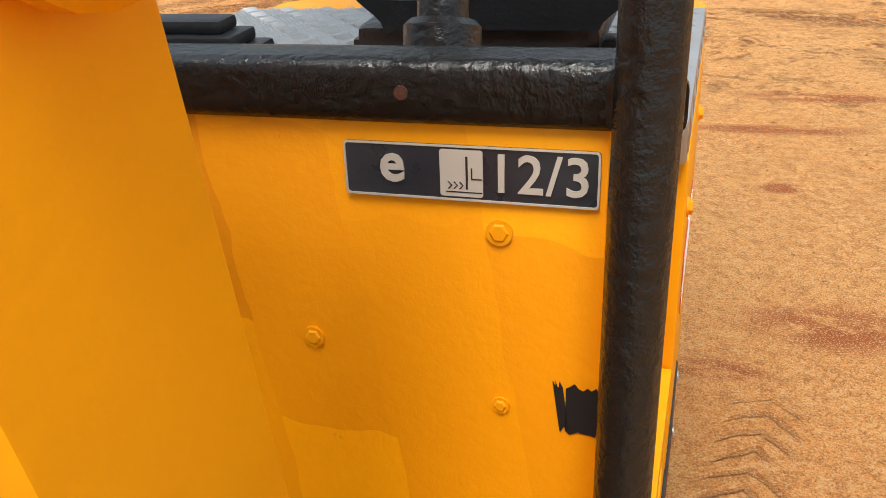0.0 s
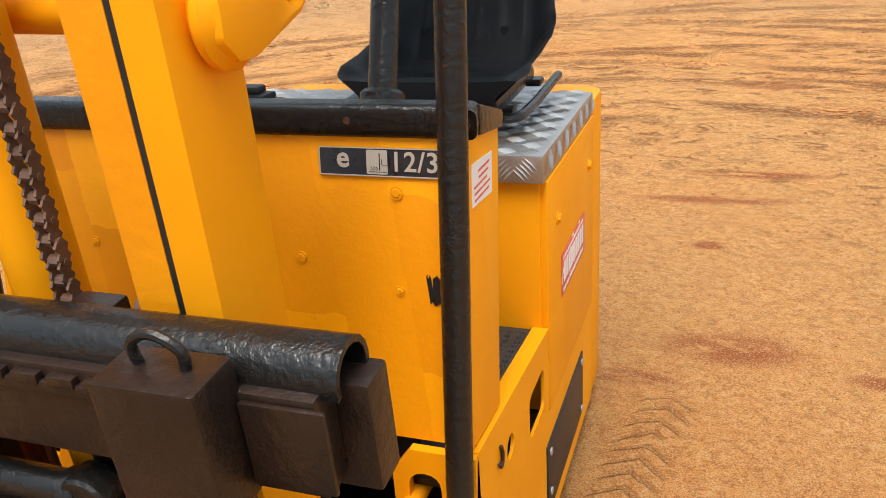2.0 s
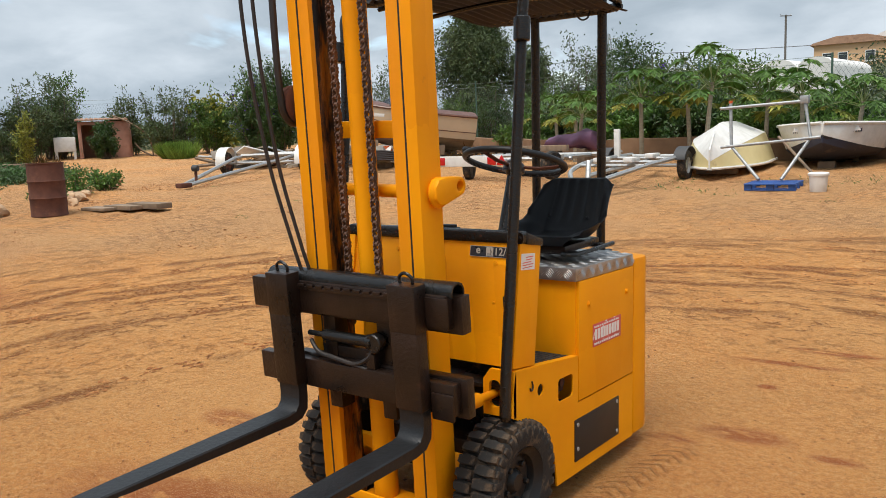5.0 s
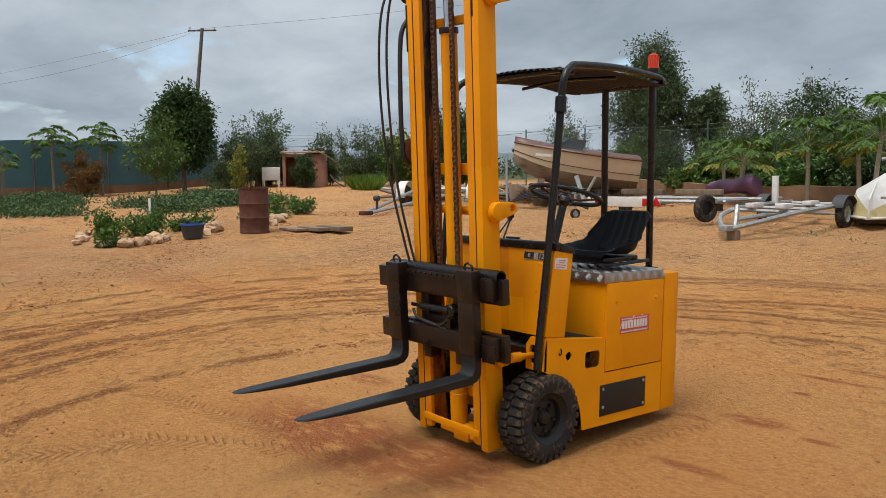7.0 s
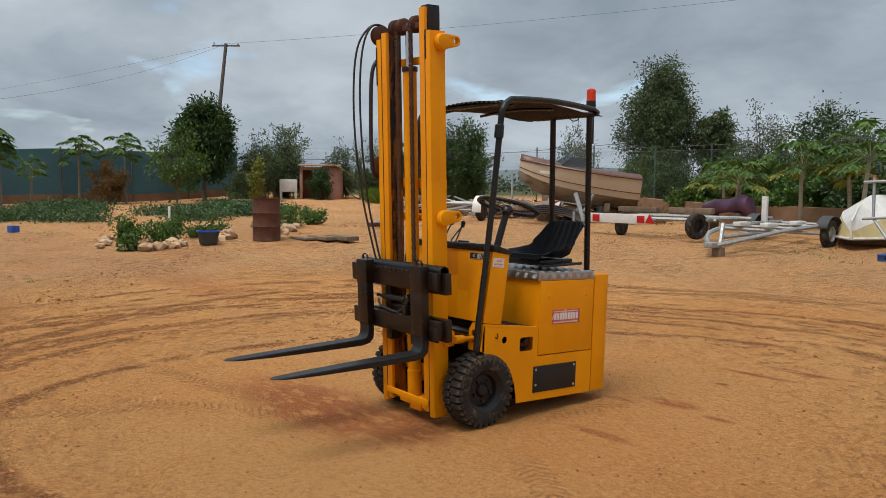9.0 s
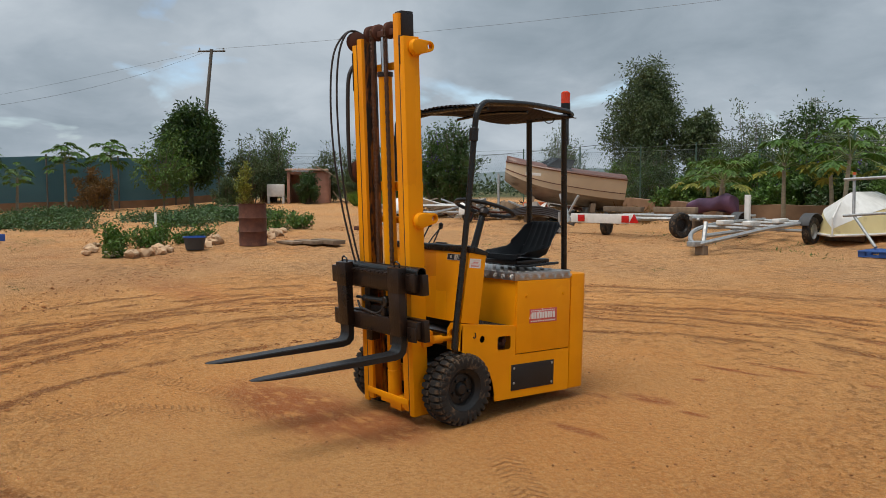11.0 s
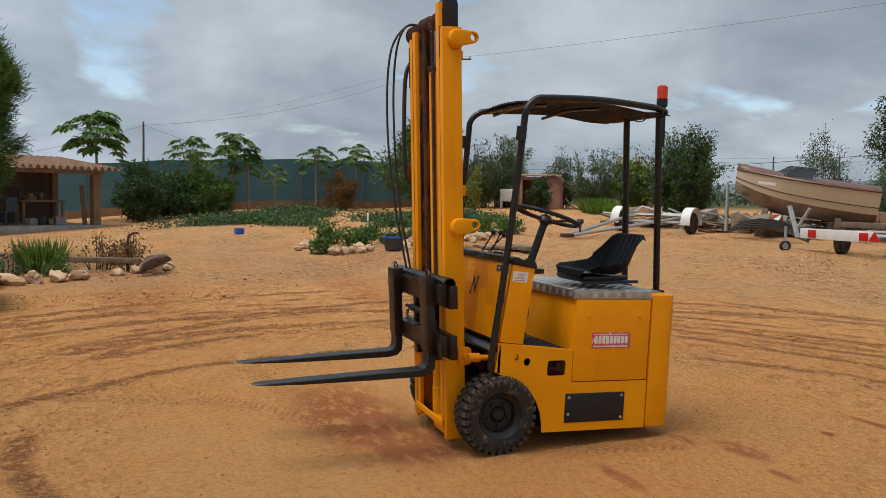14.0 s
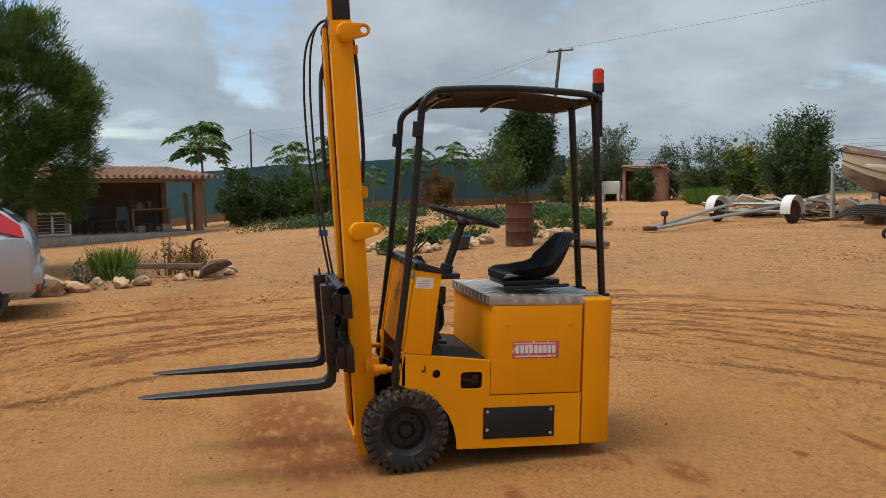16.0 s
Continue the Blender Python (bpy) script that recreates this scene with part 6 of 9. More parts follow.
def build_plants():
    broad_tree("mango_tree", "large dark green mango tree with a dense crown", -31.2, 11.5, 4.35, 1.25, 1.2, LEAF_DARK, 0.18, n=230, per=95, seed=3, lumpy=0.35, group="")
    broad_tree("young_tree", "young light green tree with a thin trunk", -28.8, 9.35, 3.0, 1.15, 0.6, LEAF_MID, 0.17, n=62, per=38, seed=8, lumpy=0.9, group="", trunk=0.05)
    broad_tree("olive_tree", "tall grey-green tree behind the wire fence", -18.86, 27.75, 6.4, 1.6, 0.4, LEAF_GREY, 0.15, n=300, per=110, seed=12, lumpy=0.5, group="", trunk=0.16, lean=(-0.2, 0.2))
    broad_tree("side_tree", "grey-green side growth of a tree behind the fence", -16.9, 28.9, 4.5, 0.9, 1.4, LEAF_GREY, 0.19, n=100, per=60, seed=13, lumpy=0.5, group="", trunk=0.08)
    for k, (x, y, top, r, lf) in enumerate(((-14.8, 39.5, 3.6, 2.2, LEAF_GREY), (-18.0, 42.0, 5.0, 2.0, LEAF_DARK), (-11.2, 38.0, 3.4, 2.2, LEAF_MID))):
        broad_tree("far_tree", "rounded tree on the rise beyond the hedge", x, y, top, r, 0.3, lf, 0.22, n=110, per=50, seed=70 + k, lumpy=0.4, group="trees beyond the hedge", trunk=0.14)
    pine_tree(-12.6, -5.35)
    for x, y, h, s, k, n in ((-31.8, 6.4, 2.55, 0.95, 1, 24), (-31.3, 8.1, 2.8, 0.95, 2, 24), (-30.6, 2.55, 2.95, 1.15, 3, 26), (-31.0, 4.4, 1.7, 0.75, 4, 14),
                             (-28.8, -2.5, 3.75, 1.30, 5, 42), (-31.2, 0.9, 3.0, 1.05, 6, 17), (-30.2, 3.2, 2.4, 1.0, 31, 15)):
        papaya(x, y, h, s, k, n, yellow=0)
    # the hedge of papayas behind the boats
    for k, (x, y, h, s) in enumerate(((-7.64, 15.6, 1.55, 0.80), (-6.66, 17.0, 2.0, 0.95), (-5.6, 17.4, 1.9, 0.95), (-8.9, 17.8, 1.6, 0.9), (-4.8, 16.2, 2.2, 1.05), (-3.9, 17.6, 1.9, 1.0), (-3.0, 17.2, 1.85, 0.95), (-2.0, 17.6, 1.6, 0.9), (-0.6, 17.8, 1.6, 0.85), (0.8, 17.8, 1.75, 0.9), (2.4, 17.9, 1.8, 0.9), (-10.2, 19.2, 1.7, 0.95), (3.9, 18.4, 2.2, 1.0))):
        papaya(x, y, h, s, 20 + k, 15, yellow=3, group="papaya hedge")
    # shrubs, from the yard's far corner round to the boats
    for k, (x, y, h, r, lf, sz, st) in enumerate((
            (-31.5, 14.2, 3.35, 1.2, LEAF_GREY, 0.17, 34), (-33.6, 17.0, 3.6, 1.3, LEAF_MID, 0.17, 34), (-32.5, 16.0, 3.5, 1.3, LEAF_GREY, 0.17, 30),
            (-29.0, 19.2, 3.3, 1.3, LEAF_GREY, 0.16, 34), (-27.4, 20.3, 2.9, 1.1, LEAF_MID, 0.16, 28), (-30.9, 18.3, 2.9, 1.0, LEAF_GREY, 0.16, 24),
            (-23.7, 20.5, 3.75, 1.35, LEAF_DARK, 0.17, 44), (-24.97, 20.9, 4.05, 1.5, LEAF_MID, 0.17, 44), (-26.4, 22.0, 2.6, 1.1, LEAF_MID, 0.15, 24),
            (-23.0, 26.9, 3.9, 1.4, LEAF_GREY, 0.15, 22), (-14.2, 28.4, 4.35, 1.5, LEAF_GREY, 0.15, 30), (-12.6, 27.2, 3.3, 1.4, LEAF_DARK, 0.16, 34),
            (-11.0, 25.6, 2.2, 1.5, LEAF_MID, 0.16, 34), (-9.0, 24.6, 1.7, 1.5, LEAF_DARK, 0.16, 34), (-6.4, 23.6, 1.6, 1.5, LEAF_MID, 0.16, 34), (-3.4, 22.6, 1.5, 1.5, LEAF_DARK, 0.16, 34), (-0.4, 22.4, 1.4, 1.5, LEAF_MID, 0.16, 34), (2.6, 22.6, 1.4, 1.5, LEAF_DARK, 0.16, 34), (5.4, 22.4, 1.4, 1.5, LEAF_MID, 0.16, 30),
            (-26.8, -0.9, 2.25, 1.0, LEAF_DARK, 0.2, 34), (-28.6, 1.1, 2.5, 1.0, LEAF_MID, 0.2, 34), (-27.6, 0.1, 1.8, 0.8, LEAF_DARK, 0.19, 16), (-29.6, 1.9, 2.1, 0.8, LEAF_MID, 0.18, 22),
            (-30.9, 7.3, 1.95, 0.75, LEAF_RUSTY, 0.14, 26), (-16.4, 25.2, 2.4, 1.1, LEAF_DARK, 0.16, 30), (-18.6, 26.2, 2.2, 1.1, LEAF_MID, 0.15, 26), (-20.8, 25.6, 1.5, 0.9, LEAF_GREY, 0.13, 22))):
        stem_bush("shrub", "leafy green shrub with upright stems by the fence", x, y, h, r, lf, sz, 60 + k, st)
    stem_bush("flowering_shrub", "tall shrub with purple flowers by the wire fence", -24.2, 20.0, 3.2, 1.2, LEAF_DARK, 0.16, 101, 36, flower=LEAF_PURPLE, group="")
    stem_bush("morning_glory", "climber with purple flowers over a bush", -7.6, 20.6, 2.75, 1.2, LEAF_MID, 0.15, 103, 34, flower=LEAF_PURPLE, group="")
    stem_bush("yellow_sapling", "small yellow-green sapling in the garden", -27.6, 12.2, 2.3, 0.4, LEAF_YELLOW, 0.16, 104, 8, 60, group="")
    stem_bush("silver_shrub", "pale silvery shrub below the mango tree", -28.4, 11.9, 1.3, 0.7, LEAF_GREY, 0.13, 105, 24, group="")
    for k, (x, y, h, r) in enumerate(((-10.0, 21.6, 1.9, 1.2), (-8.2, 20.0, 1.7, 1.1), (-6.4, 19.9, 1.8, 1.1), (-4.6, 19.6, 1.7, 1.1), (-2.8, 19.7, 1.7, 1.1), (-1.0, 19.7, 1.5, 1.0), (0.8, 19.9, 1.6, 1.0), (2.6, 20.0, 1.7, 1.0), (-11.9, 22.6, 2.0, 1.2), (-13.6, 24.6, 2.2, 1.3), (-5.5, 21.8, 1.7, 1.3), (-2.0, 21.6, 1.6, 1.3), (-12.3, 20.9, 1.3, 0.8))):
        stem_bush("hedge_bush", "broad-leaved green hedge bush above the low wall", x, y, h, r, (LEAF_MID, LEAF_PAPAYA, LEAF_DARK)[k % 3], 0.22, 400 + k, 30, 60, group="hedge above the wall", spread=0.7)
    # vine over the wire fence
    t = thing("vine", "yellow-green vine hanging over the wire fence", "climber", m=at_ground(-27.5, 20.4))
    lv = Leaves(77)
    for k in range(60):
        lv.clump((lv.rng.normal() * 0.55, lv.rng.normal() * 0.2, 0.5 + 1.75 * lv.rng.random()), 0.18, 12, 0.24, 0.2, droop=0.8)
    lv.mesh("foliage", LEAF_YELLOW, t)
    # young plants in the stone bed
    for k, (x, y, h, r) in enumerate(((-13.4, 3.2, 0.65, 0.4), (-13.2, 4.1, 0.55, 0.4), (-14.2, 2.7, 0.6, 0.4), (-14.6, 3.9, 0.6, 0.45), (-15.0, 6.9, 0.75, 0.45), (-13.4, 5.6, 0.5, 0.3), (-15.6, 8.0, 0.8, 0.5), (-12.3, 2.15, 0.5, 0.15))):
        stem_bush("young_plant", "young leafy plant in the stone-edged bed", x, y, h * 0.85, r, LEAF_MID if k % 2 else LEAF_PAPAYA, 0.12, 130 + k, 9, 26, group="plants in the stone bed")
    for k, (x, y, h, r, lf) in enumerate(((-10.9, -2.0, 0.8, 0.35, LEAF_RUSTY), (-10.6, -1.5, 0.75, 0.3, LEAF_RUSTY), (-10.4, -3.3, 0.55, 0.3, LEAF_GREY), (-11.6, -1.7, 0.6, 0.3, LEAF_RUSTY), (-10.1, -2.6, 0.4, 0.25, LEAF_MID))):
        stem_bush("bed_plant", "straggly half-dry plant in the bed by the shelter", x, y, h, r, lf, 0.08, 150 + k, 9, 16, group="plants in the bed by the shelter")
    grass_tuft(-10.75, -2.9, 0.58, 0.30, 5, 420)
    grass_tuft(-25.9, 17.3, 0.66, 0.60, 6, 2200)
    grass_tuft(-25.1, 16.9, 0.5, 0.45, 7, 1000)
    # low creeping crop in front of the green fence
    lv = Leaves(41)
    r = lv.rng
    n = 0
    while n < 430:
        x, y = r.uniform(-27.5, -16.5), r.uniform(-1.0, 10.5)
        d = noise.noise(Vector((x * 0.35, y * 0.35, 4.0)))
        if d < 0.07 + 0.30 * smoothstep(-22, -17, x) or (y < 2.5 and x > -22):
            continue
        z = ground_z(x, y)
        hh = 0.05 + 0.16 * max(0, d)
        lv.clump((x, y, z + hh), 0.27, 80, 0.075, 0.065, droop=-0.1, flat=0.4)
        n += 1
    tagged(lv.mesh("creeping_crop", LEAF_CROP), "low green creeping crop on the sandy soil", "crop", kind="stuff")
    lv = Leaves(43)
    for k in range(260):
        a, rr = lv.rng.random() * 6.283, 8.5 + 14 * lv.rng.random()
        x, y = -0.4 + rr * math.cos(a), 0.6 + rr * math.sin(a)
        if noise.noise(Vector((x * 0.4, y * 0.4, 9.0))) < 0.22 or x > 3:
            continue
        lv.clump((x, y, ground_z(x, y) + 0.015), 0.06, 14, 0.04, 0.015, droop=-0.3, flat=0.2)
    for x, y in ((-4.3, 13.3), (-3.9, 12.2), (-3.2, 11.6), (-5.6, 12.3), (-6.2, 14.4), (-2.2, 13.6), (-0.9, 13.2), (-7.4, 12.9), (-16.5, 1.6), (-15.5, 0.4)):
        for k in range(4):
            lv.clump((x + lv.rng.normal() * 0.45, y + lv.rng.normal() * 0.25, ground_z(x, y) + 0.05), 0.09, 12, 0.06, 0.016, droop=-0.5, flat=0.4)
    tagged(lv.mesh("weeds", LEAF_MID), "sparse low weeds on the sand", "weeds", kind="stuff")


# ---- fences, walls, distance ----
NET = mk("dark_green_shade_net", (0.10, 0.205, 0.235), (0.125, 0.24, 0.27), scale=0.8, rough=0.85, bump=0.2, bscale=90)
EARTH_WALL = mk("ochre_rendered_wall", (0.25, 0.15, 0.085), (0.18, 0.105, 0.06), scale=2, rough=0.9, bump=0.4, bscale=14, dirt=(0.16, 0.09, 0.05), dirt_at=0.56, dirt_scale=1.6, dirt_soft=0.2)
CONCRETE = mk("stained_concrete", (0.34, 0.31, 0.27), (0.25, 0.22, 0.19), scale=3, rough=0.9, bump=0.35, bscale=22, dirt=(0.15, 0.12, 0.09), dirt_at=0.56, dirt_scale=2, dirt_soft=0.2)
WIRE = mk("fence_wire", (0.20, 0.23, 0.21), (0.14, 0.17, 0.15), rough=0.5, metal=0.4, bump=0.0)
POST_GREEN = mk("green_fence_post", (0.06, 0.12, 0.085), (0.05, 0.09, 0.07), rough=0.6, bump=0.1)
WOOD_POLE = mk("weathered_wood_pole", (0.13, 0.115, 0.10), (0.085, 0.075, 0.065), scale=6, rough=0.9, bump=0.4, bscale=20, stretch=(1, 1, 0.2))
TILE = mk("faded_terracotta_roof", (0.38, 0.225, 0.145), (0.28, 0.16, 0.105), scale=3, rough=0.85, bump=0.25, bscale=30, dirt=(0.17, 0.12, 0.09), dirt_at=0.57, dirt_scale=3, dirt_soft=0.2, island=0.15)
PLASTER_PINK = mk("pink_plaster", (0.44, 0.225, 0.16), (0.34, 0.17, 0.12), scale=3, rough=0.9, bump=0.3, bscale=18, dirt=(0.25, 0.17, 0.12), dirt_at=0.6, dirt_scale=2)
# PLASTER_DARK: the shelter's inner shade is put into the brown by darkening it
PLASTER_DARK = mk("shade_darkened_brown_plaster", (0.13, 0.095, 0.07), (0.09, 0.065, 0.05), scale=2, rough=0.95, bump=0.3, bscale=14, dirt=(0.09, 0.07, 0.055), dirt_at=0.53, dirt_scale=1.2, dirt_soft=0.25)
HOUSE_WHITE = mk("white_render", (0.72, 0.71, 0.69), (0.64, 0.63, 0.61), scale=0.4, rough=0.85, bump=0.1)
HOUSE_PEACH = mk("peach_render", (0.66, 0.42, 0.24), (0.60, 0.38, 0.22), scale=0.4, rough=0.85, bump=0.1)
GLASS_DARK = mk("dark_window_glass", (0.02, 0.024, 0.028), (0.03, 0.034, 0.038), rough=0.08, bump=0.0, spec=0.8)
# distance haze is mixed into the blue-grey base colour of HILL
HILL = mk("haze_tinted_hill", (0.13, 0.165, 0.175), (0.10, 0.135, 0.14), scale=0.01, rough=1.0, bump=0.0)
WOODLAND = leafy("distant_woodland", (0.045, 0.075, 0.03), (0.07, 0.095, 0.04))


CABLE = mk("weathered_grey_cable", (0.13, 0.135, 0.14), (0.10, 0.105, 0.11), rough=0.7, bump=0.0)


def along(points, step):
    """Points every step metres along a line, with the direction there."""
    out = []
    carry = 0.0
    for a, b in zip(points, points[1:]):
        a, b = Vector(a), Vector(b)
        L = (b - a).length
        d = (b - a) / L
        s = carry
        while s < L:
            out.append((a + d * s, d))
            s += step
        carry = s - L
    return out


def build_net_fence():
    line = [(-31.5, -24.0), (-32.9, -6.0), (-33.0, 5.5), (-33.4, 10.4), (-35.5, 15.0)]
    f = thing("net_fence", "tall dark green shade-net fence on a low rendered wall", "fence", kind="structure")
    bm = fresh()
    pts = along(line, 0.25)
    rows = []
    for p, d in pts:
        g = ground_z(p.x, p.y)
        rows.append([(p.x, p.y, g - 0.2), (p.x + 0.2, p.y, g - 0.2), (p.x + 0.2, p.y, g + 0.34), (p.x, p.y, g + 0.34)])
    loft(bm, rows)
    part("wall_base", bm, EARTH_WALL, f, "low ochre wall under the net")
    bm = fresh()
    cols = []
    for i, (p, d) in enumerate(pts):
        g = ground_z(p.x, p.y)
        col = []
        for k in range(9):
            w = 0.05 * noise.noise(Vector((i * 0.12, k * 0.5, 1.0))) + 0.06 * math.sin(k / 8 * math.pi) * noise.noise(Vector((i * 0.07, 3.0, 0)))
            sag = -0.05 * (1 - abs(((i * 0.25) % 3.0) / 1.5 - 1)) * (k == 8)
            col.append(bm.verts.new((p.x + 0.12 + w, p.y, g + 0.33 + 1.92 * k / 8 + sag)))
        cols.append(col)
    for a, b in zip(cols, cols[1:]):
        for k in range(8):
            bm.faces.new((a[k], b[k], b[k + 1], a[k + 1]))
    bmesh.ops.solidify(bm, geom=bm.faces[:], thickness=0.01)
    part("net", bm, NET, f, angle=60)
    for p, d in along(line, 3.0):
        g = ground_z(p.x, p.y)
        part("post", cyl(fresh(), (p.x + 0.22, p.y, g), (p.x + 0.22, p.y, g + 2.32), 0.035, 8), WOOD_POLE, f)


def build_wire_fence():
    line = [(-33.6, 16.5), (-29.5, 21.6), (-22.0, 24.2), (-15.3, 23.6), (-8.0, 20.6), (7.0, 20.2)]
    f = thing("wire_fence", "galvanised chain-link fence with slim green posts", "fence", kind="structure")
    bm = fresh()
    H0, H1 = 0.15, 2.25
    for p, d in along(line, 0.115):
        g = ground_z(p.x, p.y)
        for s in (1, -1):
            q = p + d * s * (H1 - H0) * 0.62
            a, b = Vector((p.x, p.y, g + H0)), Vector((q.x, q.y, g + H1))
            o = Vector((-d.y, d.x, 0)) * 0.004
            side = (b - a).normalized().cross(o).normalized() * 0.0022
            vs = [bm.verts.new(v) for v in (a + side, a - side, b - side, b + side)]
            bm.faces.new(vs)
    tagged(part("mesh_wire", bm, WIRE, f), kind="stuff")
    for p, d in along(line, 3.4):
        g = ground_z(p.x, p.y)
        part("post", cyl(fresh(), (p.x, p.y, g - 0.1), (p.x, p.y, g + 2.5), 0.028, 8), POST_GREEN, f)
    for h in (2.26, 2.42):
        bm = fresh()
        tube(bm, [(p.x, p.y, ground_z(p.x, p.y) + h + 0.03 * noise.noise(Vector((i, h, 0)))) for i, (p, d) in enumerate(along(line, 1.1))], 0.005, 4)
        part("top_wire", bm, WIRE, f)


def build_terrace_wall():
    line = [(-19.0, 23.0), (-13.0, 20.6), (-9.5, 18.4), (-6.5, 18.2), (-1.3, 18.4), (8.0, 18.8)]
    bm = fresh()
    rows = []
    for i, (p, d) in enumerate(along(line, 0.4)):
        g = ground_z(p.x, p.y)
        n = Vector((-d.y, d.x))
        j = 0.03 * noise.noise(Vector((i * 0.4, 2.0, 0)))
        top = g + 0.52 + j
        rows.append([(p.x, p.y, g - 0.2), (p.x + j, p.y + j, top), (p.x + n.x * 0.25, p.y + n.y * 0.25, top), (p.x + n.x * 0.25, p.y + n.y * 0.25, g - 0.2)])
    loft(bm, rows)
    solid("wall_terrace", bm, EARTH_WALL, "low ochre retaining wall behind the boats", "wall", kind="structure")


def build_pole(x, y, z, h, lean, label, arms=True, r=0.13):
    t = thing("utility_pole", label, "pole", "utility poles", m=Matrix.Translation((x, y, z)))
    top = Vector((lean[0], lean[1], h))
    part("shaft", tube(fresh(), [(0, 0, 0), tuple(top * 0.5), tuple(top)], r, 10, taper=0.7), WOOD_POLE, t)
    if arms:
        side = Vector((0.45, 0.8, 0.02)).normalized()
        part("crossarm", tube(fresh(), [tuple(top - side * 0.75 - Vector((0, 0, 0.12))), tuple(top + side * 0.75 - Vector((0, 0, 0.1)))], 0.05, 6), WOOD_POLE, t)
        for s in (-0.65, 0.65):
            p = top + side * s
            part("insulator", lathe(fresh(), [(0.02, -0.06), (0.05, -0.02), (0.03, 0.02), (0.05, 0.05), (0, 0.10)], Matrix.Translation(p), 10), GALV, t)


def wire(a, b, sag, r=0.007, label="thin overhead electric cable"):
    a, b = Vector(a), Vector(b)
    pts = [a.lerp(b, i / 24) - Vector((0, 0, sag * 4 * (i / 24) * (1 - i / 24))) for i in range(25)]
    solid("overhead_cable", tube(fresh(), pts, r, 5), CABLE, label, "cable", "overhead cables")


def house(x, y, z, w, d, h, wall, rot, label, windows, roof=0.9):
    t = thing("house", label, "house", "houses on the hill", m=Matrix.Translation((x, y, z)) @ pose(0, 0, 0, 0, 0, rot))
    part("wall", box(fresh(), (-w / 2, 0, -6), (w / 2, d, h), 0.05), wall, t)
    bm = plate(fresh(), [(-w / 2 - 0.4, h), (w / 2 + 0.4, h), (w / 2 + 0.1, h + 0.25), (0.2 * w, h + roof), (-0.2 * w, h + roof), (-w / 2 - 0.1, h + 0.25)], "y", -0.4, d + 0.4)
    part("roof", bm, TILE if wall is HOUSE_PEACH else HOUSE_WHITE, t)
    for u, v in windows:
        win = part("window", box(fresh(), (u - 0.55, -0.09, v), (u + 0.55, 0.02, v + 1.25), 0.02), HOUSE_WHITE, t)
        part("pane", box(fresh(), (u - 0.46, -0.10, v + 0.08), (u + 0.46, -0.085, v + 1.17), 0.0), GLASS_DARK, win)
        part("sill", box(fresh(), (u - 0.65, -0.18, v - 0.1), (u + 0.65, 0.0, v - 0.005), 0.01), HOUSE_WHITE, win)


